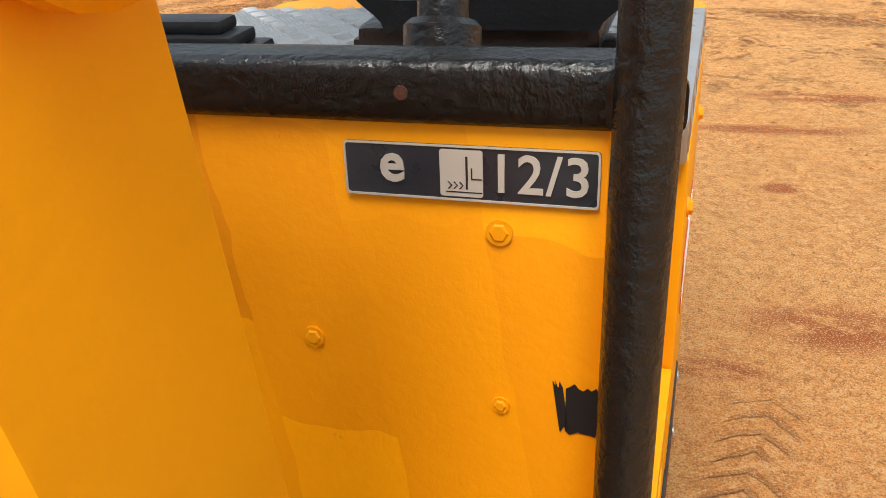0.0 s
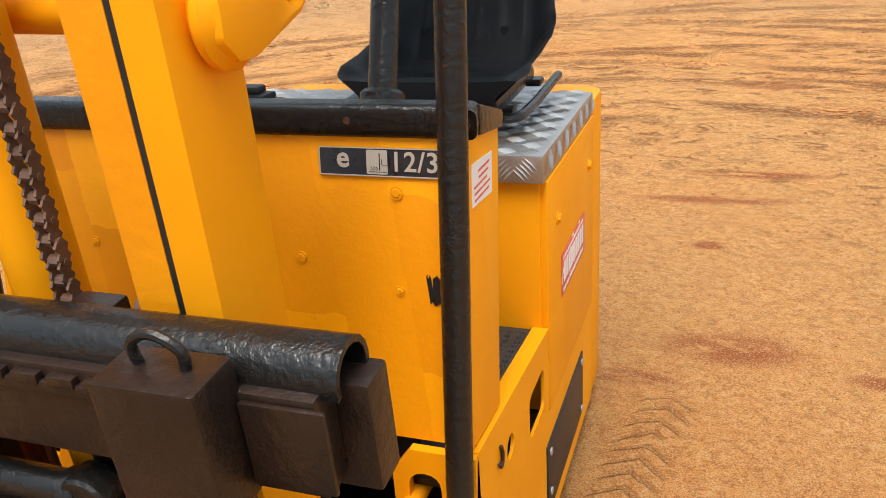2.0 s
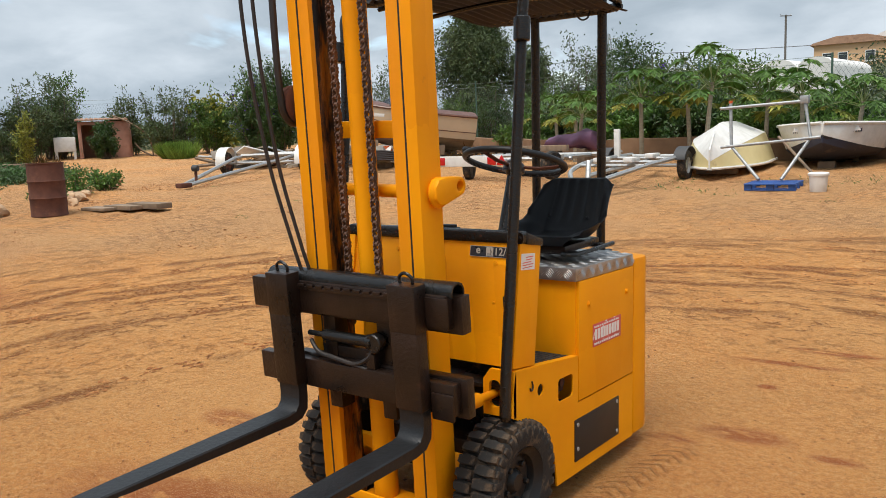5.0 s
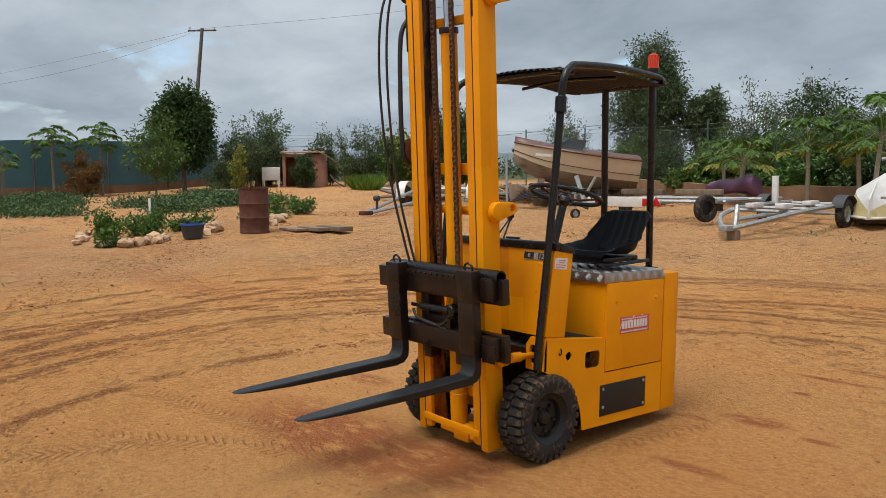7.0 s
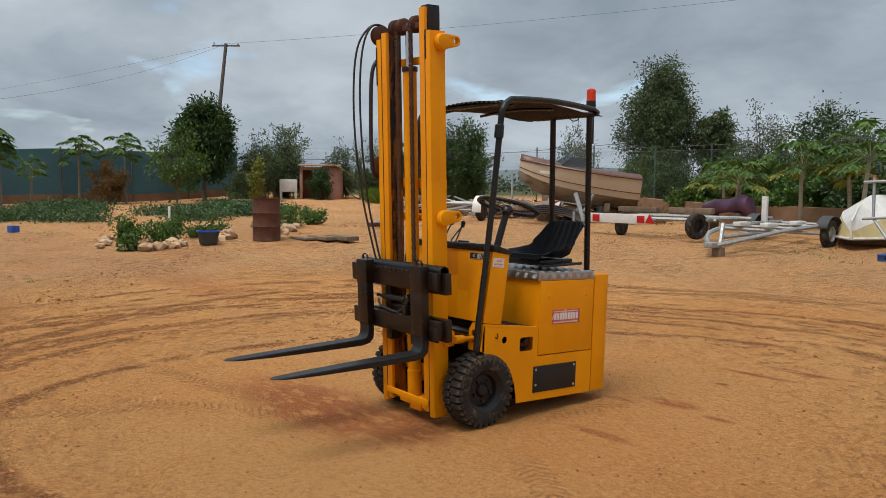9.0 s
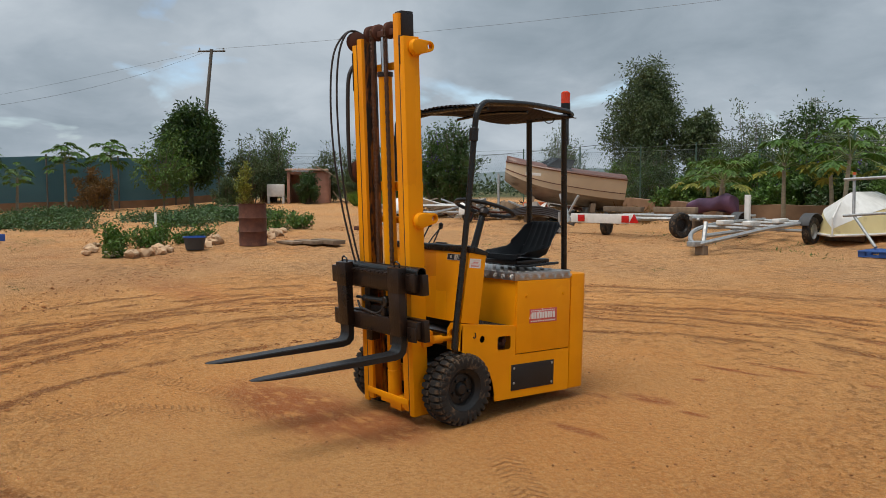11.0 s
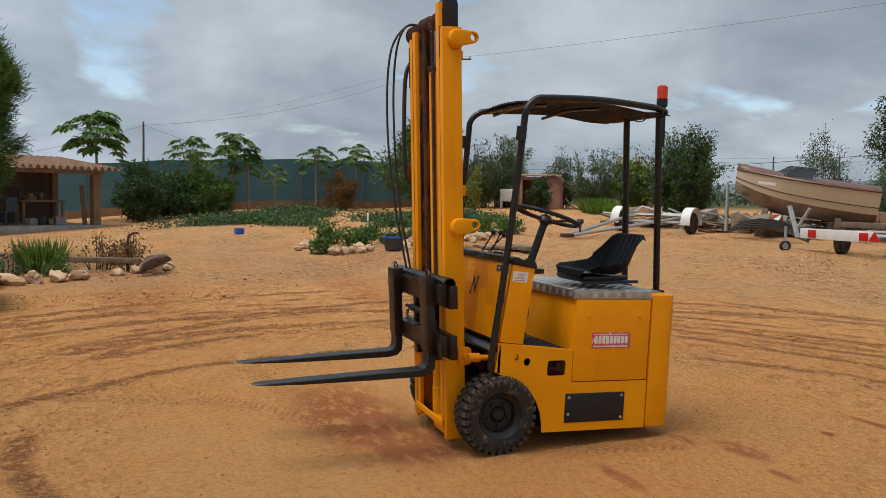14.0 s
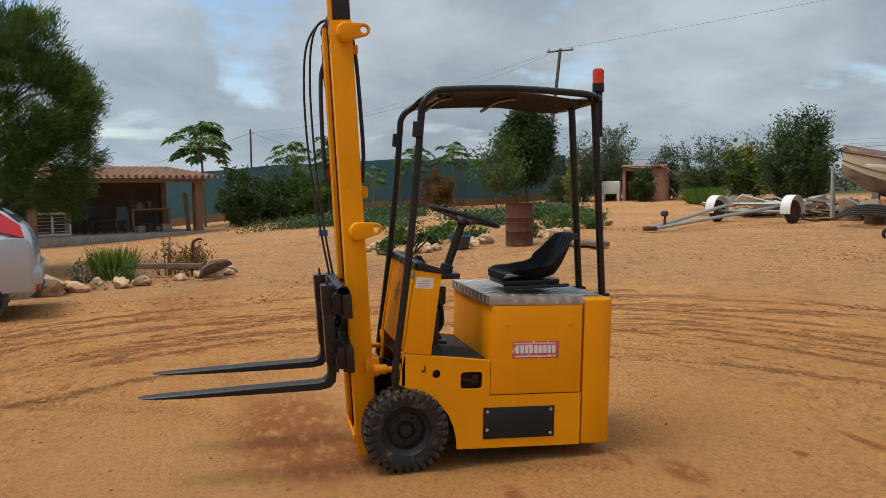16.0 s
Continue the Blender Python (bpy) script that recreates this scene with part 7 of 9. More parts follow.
def build_distance():
    # two lines of low hills
    for k, (R, zb, amp, seed) in enumerate(((1500, 20.0, 26.0, 2.0), (700, 6.0, 12.0, 7.0))):
        bm = fresh()
        vs = []
        for i in range(181):
            a = math.pi * 2 * i / 180
            h = zb + amp * (0.5 + noise.noise(Vector((math.cos(a) * 3.2, math.sin(a) * 3.2, seed)))) + 0.35 * amp * noise.noise(Vector((math.cos(a) * 11, math.sin(a) * 11, seed)))
            h = max(h, 3.0)
            vs.append([bm.verts.new((R * q * math.cos(a), R * q * math.sin(a), z)) for q, z in ((0.90, -5), (0.96, h * 0.45), (1.0, h), (1.1, h * 0.8), (1.2, -5))])
        for a, b in zip(vs, vs[1:]):
            for j in range(4):
                bm.faces.new((a[j], a[j + 1], b[j + 1], b[j]))
        solid("backdrop_hills", bm, HILL, "low hills along the horizon with haze painted into their colour", "hills", kind="structure")
    # wooded rise to the north with its houses
    bm = grid_mesh(fresh(), lambda u, v: (-75 + 130 * u, 45 + 120 * v, -2.0 + 12.0 * smoothstep(0.0, 0.75, v) * smoothstep(0.0, 0.45, u) + 1.2 * noise.noise(Vector((u * 7, v * 7, 3)))), 40, 30)
    solid("hillside", bm, sand_material_scrub(), "scrub-covered rise behind the yard", "hillside", kind="structure")
    lv = Leaves(91)
    r = lv.rng
    for k in range(150):
        x, y = r.uniform(-70, 50), r.uniform(46, 105)
        u, v = (x + 75) / 130, (y - 45) / 120
        z = -2.0 + 12.0 * smoothstep(0.0, 0.75, v) * smoothstep(0.0, 0.45, u)
        s = r.uniform(0.7, 1.7)
        for j in range(7):
            lv.clump((x + r.normal() * s * 0.6, y + r.normal() * s * 0.5, z + s * (0.5 + 0.9 * r.random())), s * 0.42, 24, 0.42, 0.24)
    for k in range(520):
        a = r.uniform(radians(95), radians(215))
        R = r.uniform(44, 90)
        x, y = R * math.cos(a), R * math.sin(a)
        s = r.uniform(0.6, 1.3)
        for j in range(4):
            lv.clump((x + r.normal() * s, y + r.normal() * s, 0.9 + s * (0.3 + 0.6 * r.random())), s * 0.4, 18, 0.34, 0.2)
    tagged(lv.mesh("distant_scrub", WOODLAND), "dark green scrub and trees in the distance", "scrub", kind="stuff")
    house(-18.6, 106.5, 6.4, 8.2, 8, 3.4, HOUSE_PEACH, 6, "peach-coloured villa with a tiled roof on the rise", [(-2.6, 1.2), (-0.9, 1.2), (2.0, 1.2)])
    house(-11.5, 112.4, 6.4, 11, 9, 4.3, HOUSE_WHITE, -8, "white two-storey villa with dark windows on the rise", [(-3.4, 1.9), (-1.4, 1.9), (3.0, 2.3)], 1.6)
    house(-2.0, 108.0, 6.0, 9, 8, 3.6, HOUSE_WHITE, 4, "low white house on the rise", [(-2.5, 1.3), (1.5, 1.3)], 0.5)
    t = thing("greenhouse", "long low white greenhouse on the rise", "greenhouse", m=Matrix.Translation((-21.6, 73.6, 3.2)) @ pose(0, 0, 0, 0, 0, -4))
    bm = fresh()
    for k in range(5):
        rows = [[(-7.5 + 3.1 * k + 1.55 + 1.5 * math.cos(a), y, 2.3 + 0.9 * math.sin(a)) for a in np.linspace(0, math.pi, 9)] + [(-7.5 + 3.1 * k + 0.05, y, -2), (-7.5 + 3.1 * k + 3.05, y, -2)] for y in (0, 12)]
        loft(bm, rows)
    part("tunnel", bm, HOUSE_WHITE, t)
    # lattice pylon
    t = thing("pylon", "distant steel lattice power pylon", "pylon", m=Matrix.Translation((-66.5, 141.0, 2.8)))
    bm = fresh()
    for sx, sy in ((1, 1), (1, -1), (-1, -1), (-1, 1)):
        tube(bm, [(1.6 * sx, 1.6 * sy, 0), (0.35 * sx, 0.35 * sy, 15.2)], 0.12, 4)
    for k in range(9):
        z0, z1 = 15.2 * k / 9, 15.2 * (k + 1) / 9
        a, b = 1.6 - 1.25 * k / 9, 1.6 - 1.25 * (k + 1) / 9
        tube(bm, [(-a, -a, z0), (b, -b, z1)], 0.06, 3)
        tube(bm, [(a, -a, z0), (-b, -b, z1)], 0.06, 3)
    part("lattice", bm, GALV, t)
    for z in (10.5, 12.5, 14.3):
        part("arm", tube(fresh(), [(-2.2, 0, z), (2.2, 0, z)], 0.10, 4), GALV, t)
    build_pole(-40.3, 15.6, 1.0, 8.55, (0.15, 0.95), "leaning weathered wooden utility pole with a crossarm")
    build_pole(-35.8, -0.76, 0.45, 4.15, (0, 0), "short dark service pole behind the fence", arms=False, r=0.06)
    build_pole(-20.5, 84.5, 2.6, 8.8, (0, 0), "distant wooden utility pole")
    top = (-40.15, 16.55, 9.55)
    wire((-110, 3.0, 10.0), top, 0.5)
    wire(top, (40.0, 55.0, 13.8), 1.6)
    wire((-35.84, -0.7, 4.45), (-54.9, -11.0, 3.2), 0.3, 0.008)
    wire((-35.84, -0.7, 4.45), top, 0.8, 0.006)
    wire((-35.84, -0.7, 4.45), (-30.0, 3.0, 2.9), 0.1, 0.008)
    wire((-66.5, 141, 14.2), (60, 150, 15.0), 2.0, 0.06)
    wire((-66.5, 141, 14.2), (-260, 120, 12.0), 3.0, 0.06)


def sand_material_scrub():
    return mk("dry_scrub_ground", (0.15, 0.14, 0.07), (0.08, 0.10, 0.04), scale=0.15, rough=0.95, bump=0.3, bscale=3, dirt=(0.24, 0.18, 0.10), dirt_at=0.6, dirt_scale=0.3)


build_net_fence()
build_wire_fence()
build_terrace_wall()
build_distance()
build_plants()


# ---- things round the yard ----
BOAT_BEIGE = mk("beige_gelcoat", (0.56, 0.45, 0.32), (0.48, 0.38, 0.27), scale=1.2, rough=0.4, bump=0.05, dirt=(0.30, 0.22, 0.14), dirt_at=0.6, dirt_scale=2, dirt_soft=0.2)
BOAT_BROWN = mk("brown_boat_trim", (0.13, 0.05, 0.03), (0.09, 0.035, 0.022), rough=0.4, bump=0.1)
BOAT_OLD = mk("stained_old_antifouling", (0.30, 0.235, 0.165), (0.20, 0.15, 0.10), scale=2, rough=0.8, bump=0.3, bscale=25, dirt=(0.11, 0.08, 0.055), dirt_at=0.55, dirt_scale=2, dirt_soft=0.2, stretch=(1, 1, 3))
BOAT_CREAM = mk("cream_yellow_hull_paint", (0.68, 0.58, 0.30), (0.60, 0.50, 0.25), scale=2, rough=0.5, bump=0.1, dirt=(0.36, 0.28, 0.16), dirt_at=0.6, dirt_scale=3, dirt_soft=0.2)
NAVY = mk("navy_antifouling", (0.018, 0.022, 0.045), (0.03, 0.032, 0.055), rough=0.7, bump=0.2, dirt=(0.10, 0.08, 0.07), dirt_at=0.6, dirt_scale=3)
BLUE = mk("blue_paint", (0.02, 0.09, 0.32), (0.025, 0.07, 0.24), scale=5, rough=0.6, bump=0.2, dirt=(0.12, 0.10, 0.10), dirt_at=0.63, dirt_scale=6)
SILVER_CAR = mk("silver_car_paint", (0.34, 0.345, 0.36), (0.31, 0.315, 0.33), rough=0.28, metal=0.6, bump=0.02, coat=0.6, dirt=(0.28, 0.24, 0.20), dirt_at=0.68, dirt_scale=1.2, dirt_soft=0.2)
PALE_CAR = mk("pale_silver_car_paint", (0.46, 0.50, 0.54), (0.42, 0.46, 0.50), rough=0.3, metal=0.35, bump=0.02, coat=0.6)
LAMP_RED = mk("red_lamp_lens", (0.50, 0.012, 0.012), (0.40, 0.01, 0.01), rough=0.12, bump=0.0)
PLASTIC_DARK = mk("dark_grey_plastic", (0.03, 0.03, 0.031), (0.045, 0.045, 0.046), rough=0.6, bump=0.1)
PLATE_YELLOW = mk("yellow_plate_end", (0.75, 0.55, 0.05), rough=0.5, bump=0.0)
PURPLE_TARP = mk("purple_cover_sheet", (0.13, 0.06, 0.115), (0.09, 0.04, 0.085), scale=3, rough=0.5, bump=0.3, bscale=12)
ROCK = mk("pale_ochre_limestone", (0.54, 0.38, 0.24), (0.36, 0.21, 0.11), scale=4, rough=0.9, bump=0.6, bscale=16, dirt=(0.24, 0.13, 0.06), dirt_at=0.55, dirt_scale=4, dirt_soft=0.2, rand=0.22)
WOOD = mk("weathered_timber", (0.24, 0.17, 0.11), (0.15, 0.105, 0.07), scale=7, rough=0.85, bump=0.4, bscale=30, stretch=(1, 1, 0.4), rand=0.2)
DRIFT = mk("grey_brown_root_wood", (0.13, 0.075, 0.045), (0.07, 0.045, 0.03), scale=8, rough=0.9, bump=0.5, bscale=25)
ORANGE_PLASTIC = mk("orange_plastic", (0.60, 0.11, 0.025), (0.50, 0.09, 0.02), rough=0.5, bump=0.1)
BLUE_PLASTIC = mk("bright_blue_plastic", (0.025, 0.10, 0.42), (0.02, 0.085, 0.36), rough=0.45, bump=0.1)
WHITE_PLASTIC = mk("chalky_white_plastic", (0.74, 0.73, 0.70), (0.64, 0.63, 0.59), rough=0.5, bump=0.05, dirt=(0.45, 0.37, 0.28), dirt_at=0.64, dirt_scale=5)


def spin(x, y, rz, dz=0.0):
    return at_ground(x, y, dz) @ pose(0, 0, 0, 0, 0, rz)


def road_wheel(parent, c, axis, r, w, rim_mat, name="wheel", hub=0.55, spokes=0):
    """A tyre with its rim; axis points outwards."""
    q = Vector(axis).to_track_quat("Z", "Y").to_matrix().to_4x4()
    m = Matrix.Translation(c) @ q
    h = w / 2
    wh = part(name, lathe(fresh(), [(r * hub, -h * 0.8), (r * 0.86, -h), (r * 0.97, -h * 0.75), (r, -h * 0.3), (r, h * 0.3), (r * 0.97, h * 0.75), (r * 0.86, h), (r * hub, h * 0.8)], m, 30, closed=True), RUBBER, parent, "black road tyre")
    bm = lathe(fresh(), [(0.0, h * 0.35), (r * 0.16, h * 0.4), (r * 0.22, h * 0.25), (r * hub * 0.85, h * (0.05 if spokes else 0.2)), (r * hub, h * 0.78), (r * hub, -h * 0.7), (0, -h * 0.5)], m, 24)
    for k in range(spokes):
        a = 2 * math.pi * k / spokes
        d = m.to_3x3() @ Vector((math.cos(a), math.sin(a), 0))
        o = m.to_3x3() @ Vector((0, 0, h * 0.6))
        tube(bm, [m.translation + d * r * 0.1 + o, m.translation + d * r * hub * 0.97 + o], r * 0.075, 6, flat=0.5)
    part("rim", bm, rim_mat, wh)
    return wh


# ---- cars ----
def car(label, m, paint, stations, wheels):
    """A car, heading +y with its tail at y = 0. Stations: y, bottom, waist, roof, half width, half width of the roof."""
    t = thing("car", label, "car", "parked cars", m=m)
    secs = []
    for y, zb, zw, zt, w, wr in stations:
        half = [(0.0, zb), (w * 0.86, zb), (w * 0.97, zb + 0.10), (w, zb + 0.28), (w, zw - 0.18), (w * 0.985, zw), (wr * 1.0, zt - 0.055), (wr * 0.9, zt - 0.012), (wr * 0.5, zt + 0.006), (0.0, zt + 0.012)]
        secs.append([(x, y, z) for x, z in half] + [(-x, y, z) for x, z in half[-2:0:-1]])
    body = part("body", loft(fresh(), secs), paint, t, angle=30)
    for (x, y, r) in wheels:
        for s in (1, -1):
            part("wheel_arch", cyl(fresh(), (s * (x - 0.22), y, r), (s * (x + 0.012), y, r), r * 1.13, 28), PLASTIC_DARK, body)
            road_wheel(t, (s * (x - 0.07), y, r), (s, 0, 0), r, 0.21, GALV, spokes=8, hub=0.66)
    return t, body


def build_estate_car():
    st = [(0.0, 0.36, 0.62, 0.66, 0.80, 0.74), (0.02, 0.30, 0.66, 0.76, 0.87, 0.80), (0.10, 0.25, 0.98, 1.02, 0.915, 0.80), (0.16, 0.24, 1.02, 1.06, 0.93, 0.80), (0.30, 0.24, 1.00, 1.34, 0.94, 0.66), (0.42, 0.24, 0.99, 1.455, 0.943, 0.64), (0.55, 0.23, 0.985, 1.475, 0.945, 0.64), (1.5, 0.22, 0.97, 1.50, 0.945, 0.65), (2.4, 0.22, 0.95, 1.49, 0.945, 0.645), (2.9, 0.22, 0.94, 1.40, 0.943, 0.64), (3.45, 0.22, 0.93, 1.02, 0.94, 0.66), (4.2, 0.22, 0.86, 0.92, 0.92, 0.70), (4.65, 0.24, 0.70, 0.76, 0.86, 0.62), (4.83, 0.30, 0.55, 0.60, 0.68, 0.45)]
    t, body = car("silver estate car with roof rails, parked nose to the hedge", spin(0.62, 12.05, 4.0, -0.02) @ Matrix.Diagonal((1, 1, 0.95, 1)), SILVER_CAR, st, ((0.90, 0.98, 0.325), (0.90, 3.83, 0.325)))
    def screen(u, v):
        y, z = (0.150 + 0.128 * v / 0.72, 1.09 + 0.25 * v / 0.72) if v < 0.72 else (0.278 + 0.10 * (v - 0.72) / 0.28, 1.34 + 0.10 * (v - 0.72) / 0.28)
        s = 2 * u - 1
        return (s * (0.74 - 0.14 * v), y - 0.012 + 0.10 * abs(s) ** 4, z)
    g = grid_mesh(fresh(), screen, 16, 10)
    bmesh.ops.solidify(g, geom=g.faces[:], thickness=0.012)
    part("rear_window", g, GLASS_DARK, body, "dark tinted rear window")
    part("wiper", tube(fresh(), [(0.02, 0.168, 1.085), (0.33, 0.176, 1.09)], 0.012, 6), PLASTIC_DARK, body)
    for s in (1, -1):
        bm = plate(fresh(), [(0.50, 0.845), (0.90, 0.83), (0.915, 0.93), (0.90, 1.01), (0.74, 0.985), (0.48, 0.93)], "y", -0.015, 0.13, bevel=0.02, m=Matrix.Translation((0, 0.035, 0)) @ (Matrix.Identity(4) if s > 0 else Matrix.Diagonal((-1, 1, 1, 1))))
        part("tail_lamp", bm, LAMP_RED, body, "red wrap-round tail lamp")
        part("reflector", box(fresh(), (s * 0.62 - 0.10, -0.012, 0.40), (s * 0.62 + 0.10, 0.02, 0.435), 0.006), LAMP_RED, body)
        bm = tube(fresh(), smooth_path([(s * 0.60, 0.55, 1.475), (s * 0.60, 0.66, 1.545), (s * 0.60, 1.5, 1.565), (s * 0.60, 2.3, 1.545), (s * 0.60, 2.42, 1.49)], 4), 0.02, 8)
        part("roof_rail", bm, GALV, body)
        part("side_window", loft(fresh(), [[(s * 0.945, 0.72, 1.0), (s * 0.945, 2.98, 0.965), (s * 0.672, 2.60, 1.38), (s * 0.675, 0.82, 1.41)], [(s * 0.935, 0.72, 0.99), (s * 0.935, 2.98, 0.955), (s * 0.655, 2.60, 1.375), (s * 0.655, 0.82, 1.405)]]), GLASS_DARK, body)
        part("door_mirror", box(fresh(), (s * 1.0 - 0.07, 2.95, 0.97), (s * 1.0 + 0.07, 3.05, 1.10), 0.03), SILVER_CAR, body)
    part("bumper_step", box(fresh(), (-0.86, -0.05, 0.50), (0.86, 0.06, 0.68), 0.035), SILVER_CAR, body)
    part("bumper_skirt", box(fresh(), (-0.80, -0.03, 0.26), (0.80, 0.08, 0.33), 0.02), PLASTIC_DARK, body)
    pl = part("number_plate", box(fresh(), (-0.30, 0.012, 0.745), (0.30, 0.032, 0.865), 0.004), WHITE_LABEL, body, "white number plate with blue and yellow ends", m=None)
    for x0, x1, mt in ((-0.30, -0.255, BLUE), (0.265, 0.30, PLATE_YELLOW)):
        part("plate_end", box(fresh(), (x0, 0.008, 0.747), (x1, 0.0125, 0.863), 0.0), mt, pl)
    for k in range(6):
        x = -0.215 + k * 0.078 + (0.012 if k > 1 else 0) + (0.012 if k > 3 else 0)
        part("plate_bar", box(fresh(), (x, 0.0075, 0.77), (x + 0.05, 0.0125, 0.84), 0.0), INK_AND_SHADE, pl)
    part("badge", lathe(fresh(), [(0, 0.012), (0.05, 0.008), (0.056, 0)], Matrix.Translation((0, 0.085, 0.955)) @ pose(0, 0, 0, 90) @ Matrix.Diagonal((1, 0.5, 1, 1)), 20), BLUE, body)


def build_hatchback():
    st = [(0.0, 0.34, 0.66, 0.70, 0.72, 0.62), (0.03, 0.28, 0.78, 0.84, 0.80, 0.68), (0.08, 0.26, 0.96, 1.03, 0.84, 0.69), (0.14, 0.25, 0.99, 1.14, 0.848, 0.68), (0.34, 0.25, 0.99, 1.31, 0.85, 0.63), (0.58, 0.24, 0.985, 1.44, 0.85, 0.59), (1.1, 0.23, 0.96, 1.46, 0.85, 0.58), (2.0, 0.22, 0.93, 1.44, 0.85, 0.58), (2.5, 0.22, 0.92, 1.33, 0.85, 0.58), (3.1, 0.22, 0.90, 0.98, 0.845, 0.6), (3.8, 0.23, 0.80, 0.86, 0.82, 0.6), (4.12, 0.28, 0.55, 0.6, 0.65, 0.4)]
    t, body = car("pale silver hatchback parked beside the stone-edged bed", spin(-7.2, -3.17, 192.0, -0.01), PALE_CAR, st, ((0.80, 0.68, 0.31), (0.80, 3.2, 0.31)))
    for s in (1, -1):
        bm = loft(fresh(), [[(s * 0.835, 0.13, 1.00), (s * 0.815, 0.40, 1.08), (s * 0.68, 0.68, 1.37), (s * 0.63, 0.54, 1.42), (s * 0.72, 0.18, 1.15)], [(s * 0.76, 0.15, 0.98), (s * 0.75, 0.40, 1.05), (s * 0.60, 0.68, 1.33), (s * 0.56, 0.54, 1.37), (s * 0.62, 0.22, 1.10)]])
        part("tail_lamp", bm, LAMP_RED, body, "tall red tail lamp on the rear pillar")
        bm = loft(fresh(), [[(s * 0.856, 0.62, 1.00), (s * 0.856, 2.5, 0.95), (s * 0.622, 2.2, 1.35), (s * 0.64, 0.86, 1.38)], [(s * 0.845, 0.62, 0.99), (s * 0.845, 2.5, 0.94), (s * 0.605, 2.2, 1.345), (s * 0.62, 0.86, 1.375)]])
        part("side_window", bm, GLASS_DARK, body)
        part("reflector", box(fresh(), (s * 0.66 - 0.12, -0.006, 0.36), (s * 0.66 + 0.12, 0.05, 0.43), 0.01), LAMP_RED, body)
    bm = plate(fresh(), [(-0.58, 0.0), (0.58, 0.0), (0.50, 0.42), (-0.50, 0.42)], "z", 0.0, 0.012, bevel=0.005, m=Matrix.Translation((0, 0.18, 1.185)) @ pose(0, 0, 0, 35, 0, 0))
    part("rear_window", bm, GLASS_DARK, body)
    part("spoiler", box(fresh(), (-0.56, 0.44, 1.42), (0.56, 0.72, 1.475), 0.02), PALE_CAR, body)
    part("bumper", box(fresh(), (-0.82, -0.05, 0.42), (0.82, 0.30, 0.66), 0.06), PALE_CAR, body)
    part("bumper_skirt", box(fresh(), (-0.76, -0.02, 0.27), (0.76, 0.2, 0.36), 0.04), PLASTIC_DARK, body)
    part("exhaust", cyl(fresh(), (0.4, -0.05, 0.29), (0.4, 0.2, 0.29), 0.028, 10), GALV, body)


# ---- boats ----
def hull_sections(L, W, H, n=14, flat=0.25, sheer=0.18):
    """Half hull from stern (y = 0) to bow (y = L), as keel, chine and gunwale lines."""
    out = []
    for i in range(n + 1):
        s = i / n
        w = W / 2 * (1 - max(0.0, (s - 0.35) / 0.65) ** 2.3) + 0.012
        keel = H * 0.55 * max(0.0, (s - 0.55) / 0.45) ** 2.2
        chine = H * (flat + 0.30 * s ** 2) + keel * 0.35
        gun = H * (0.92 + sheer * s ** 2)
        out.append((s * L, w, min(keel, gun - 0.05), min(chine, gun - 0.03), gun))
    return out


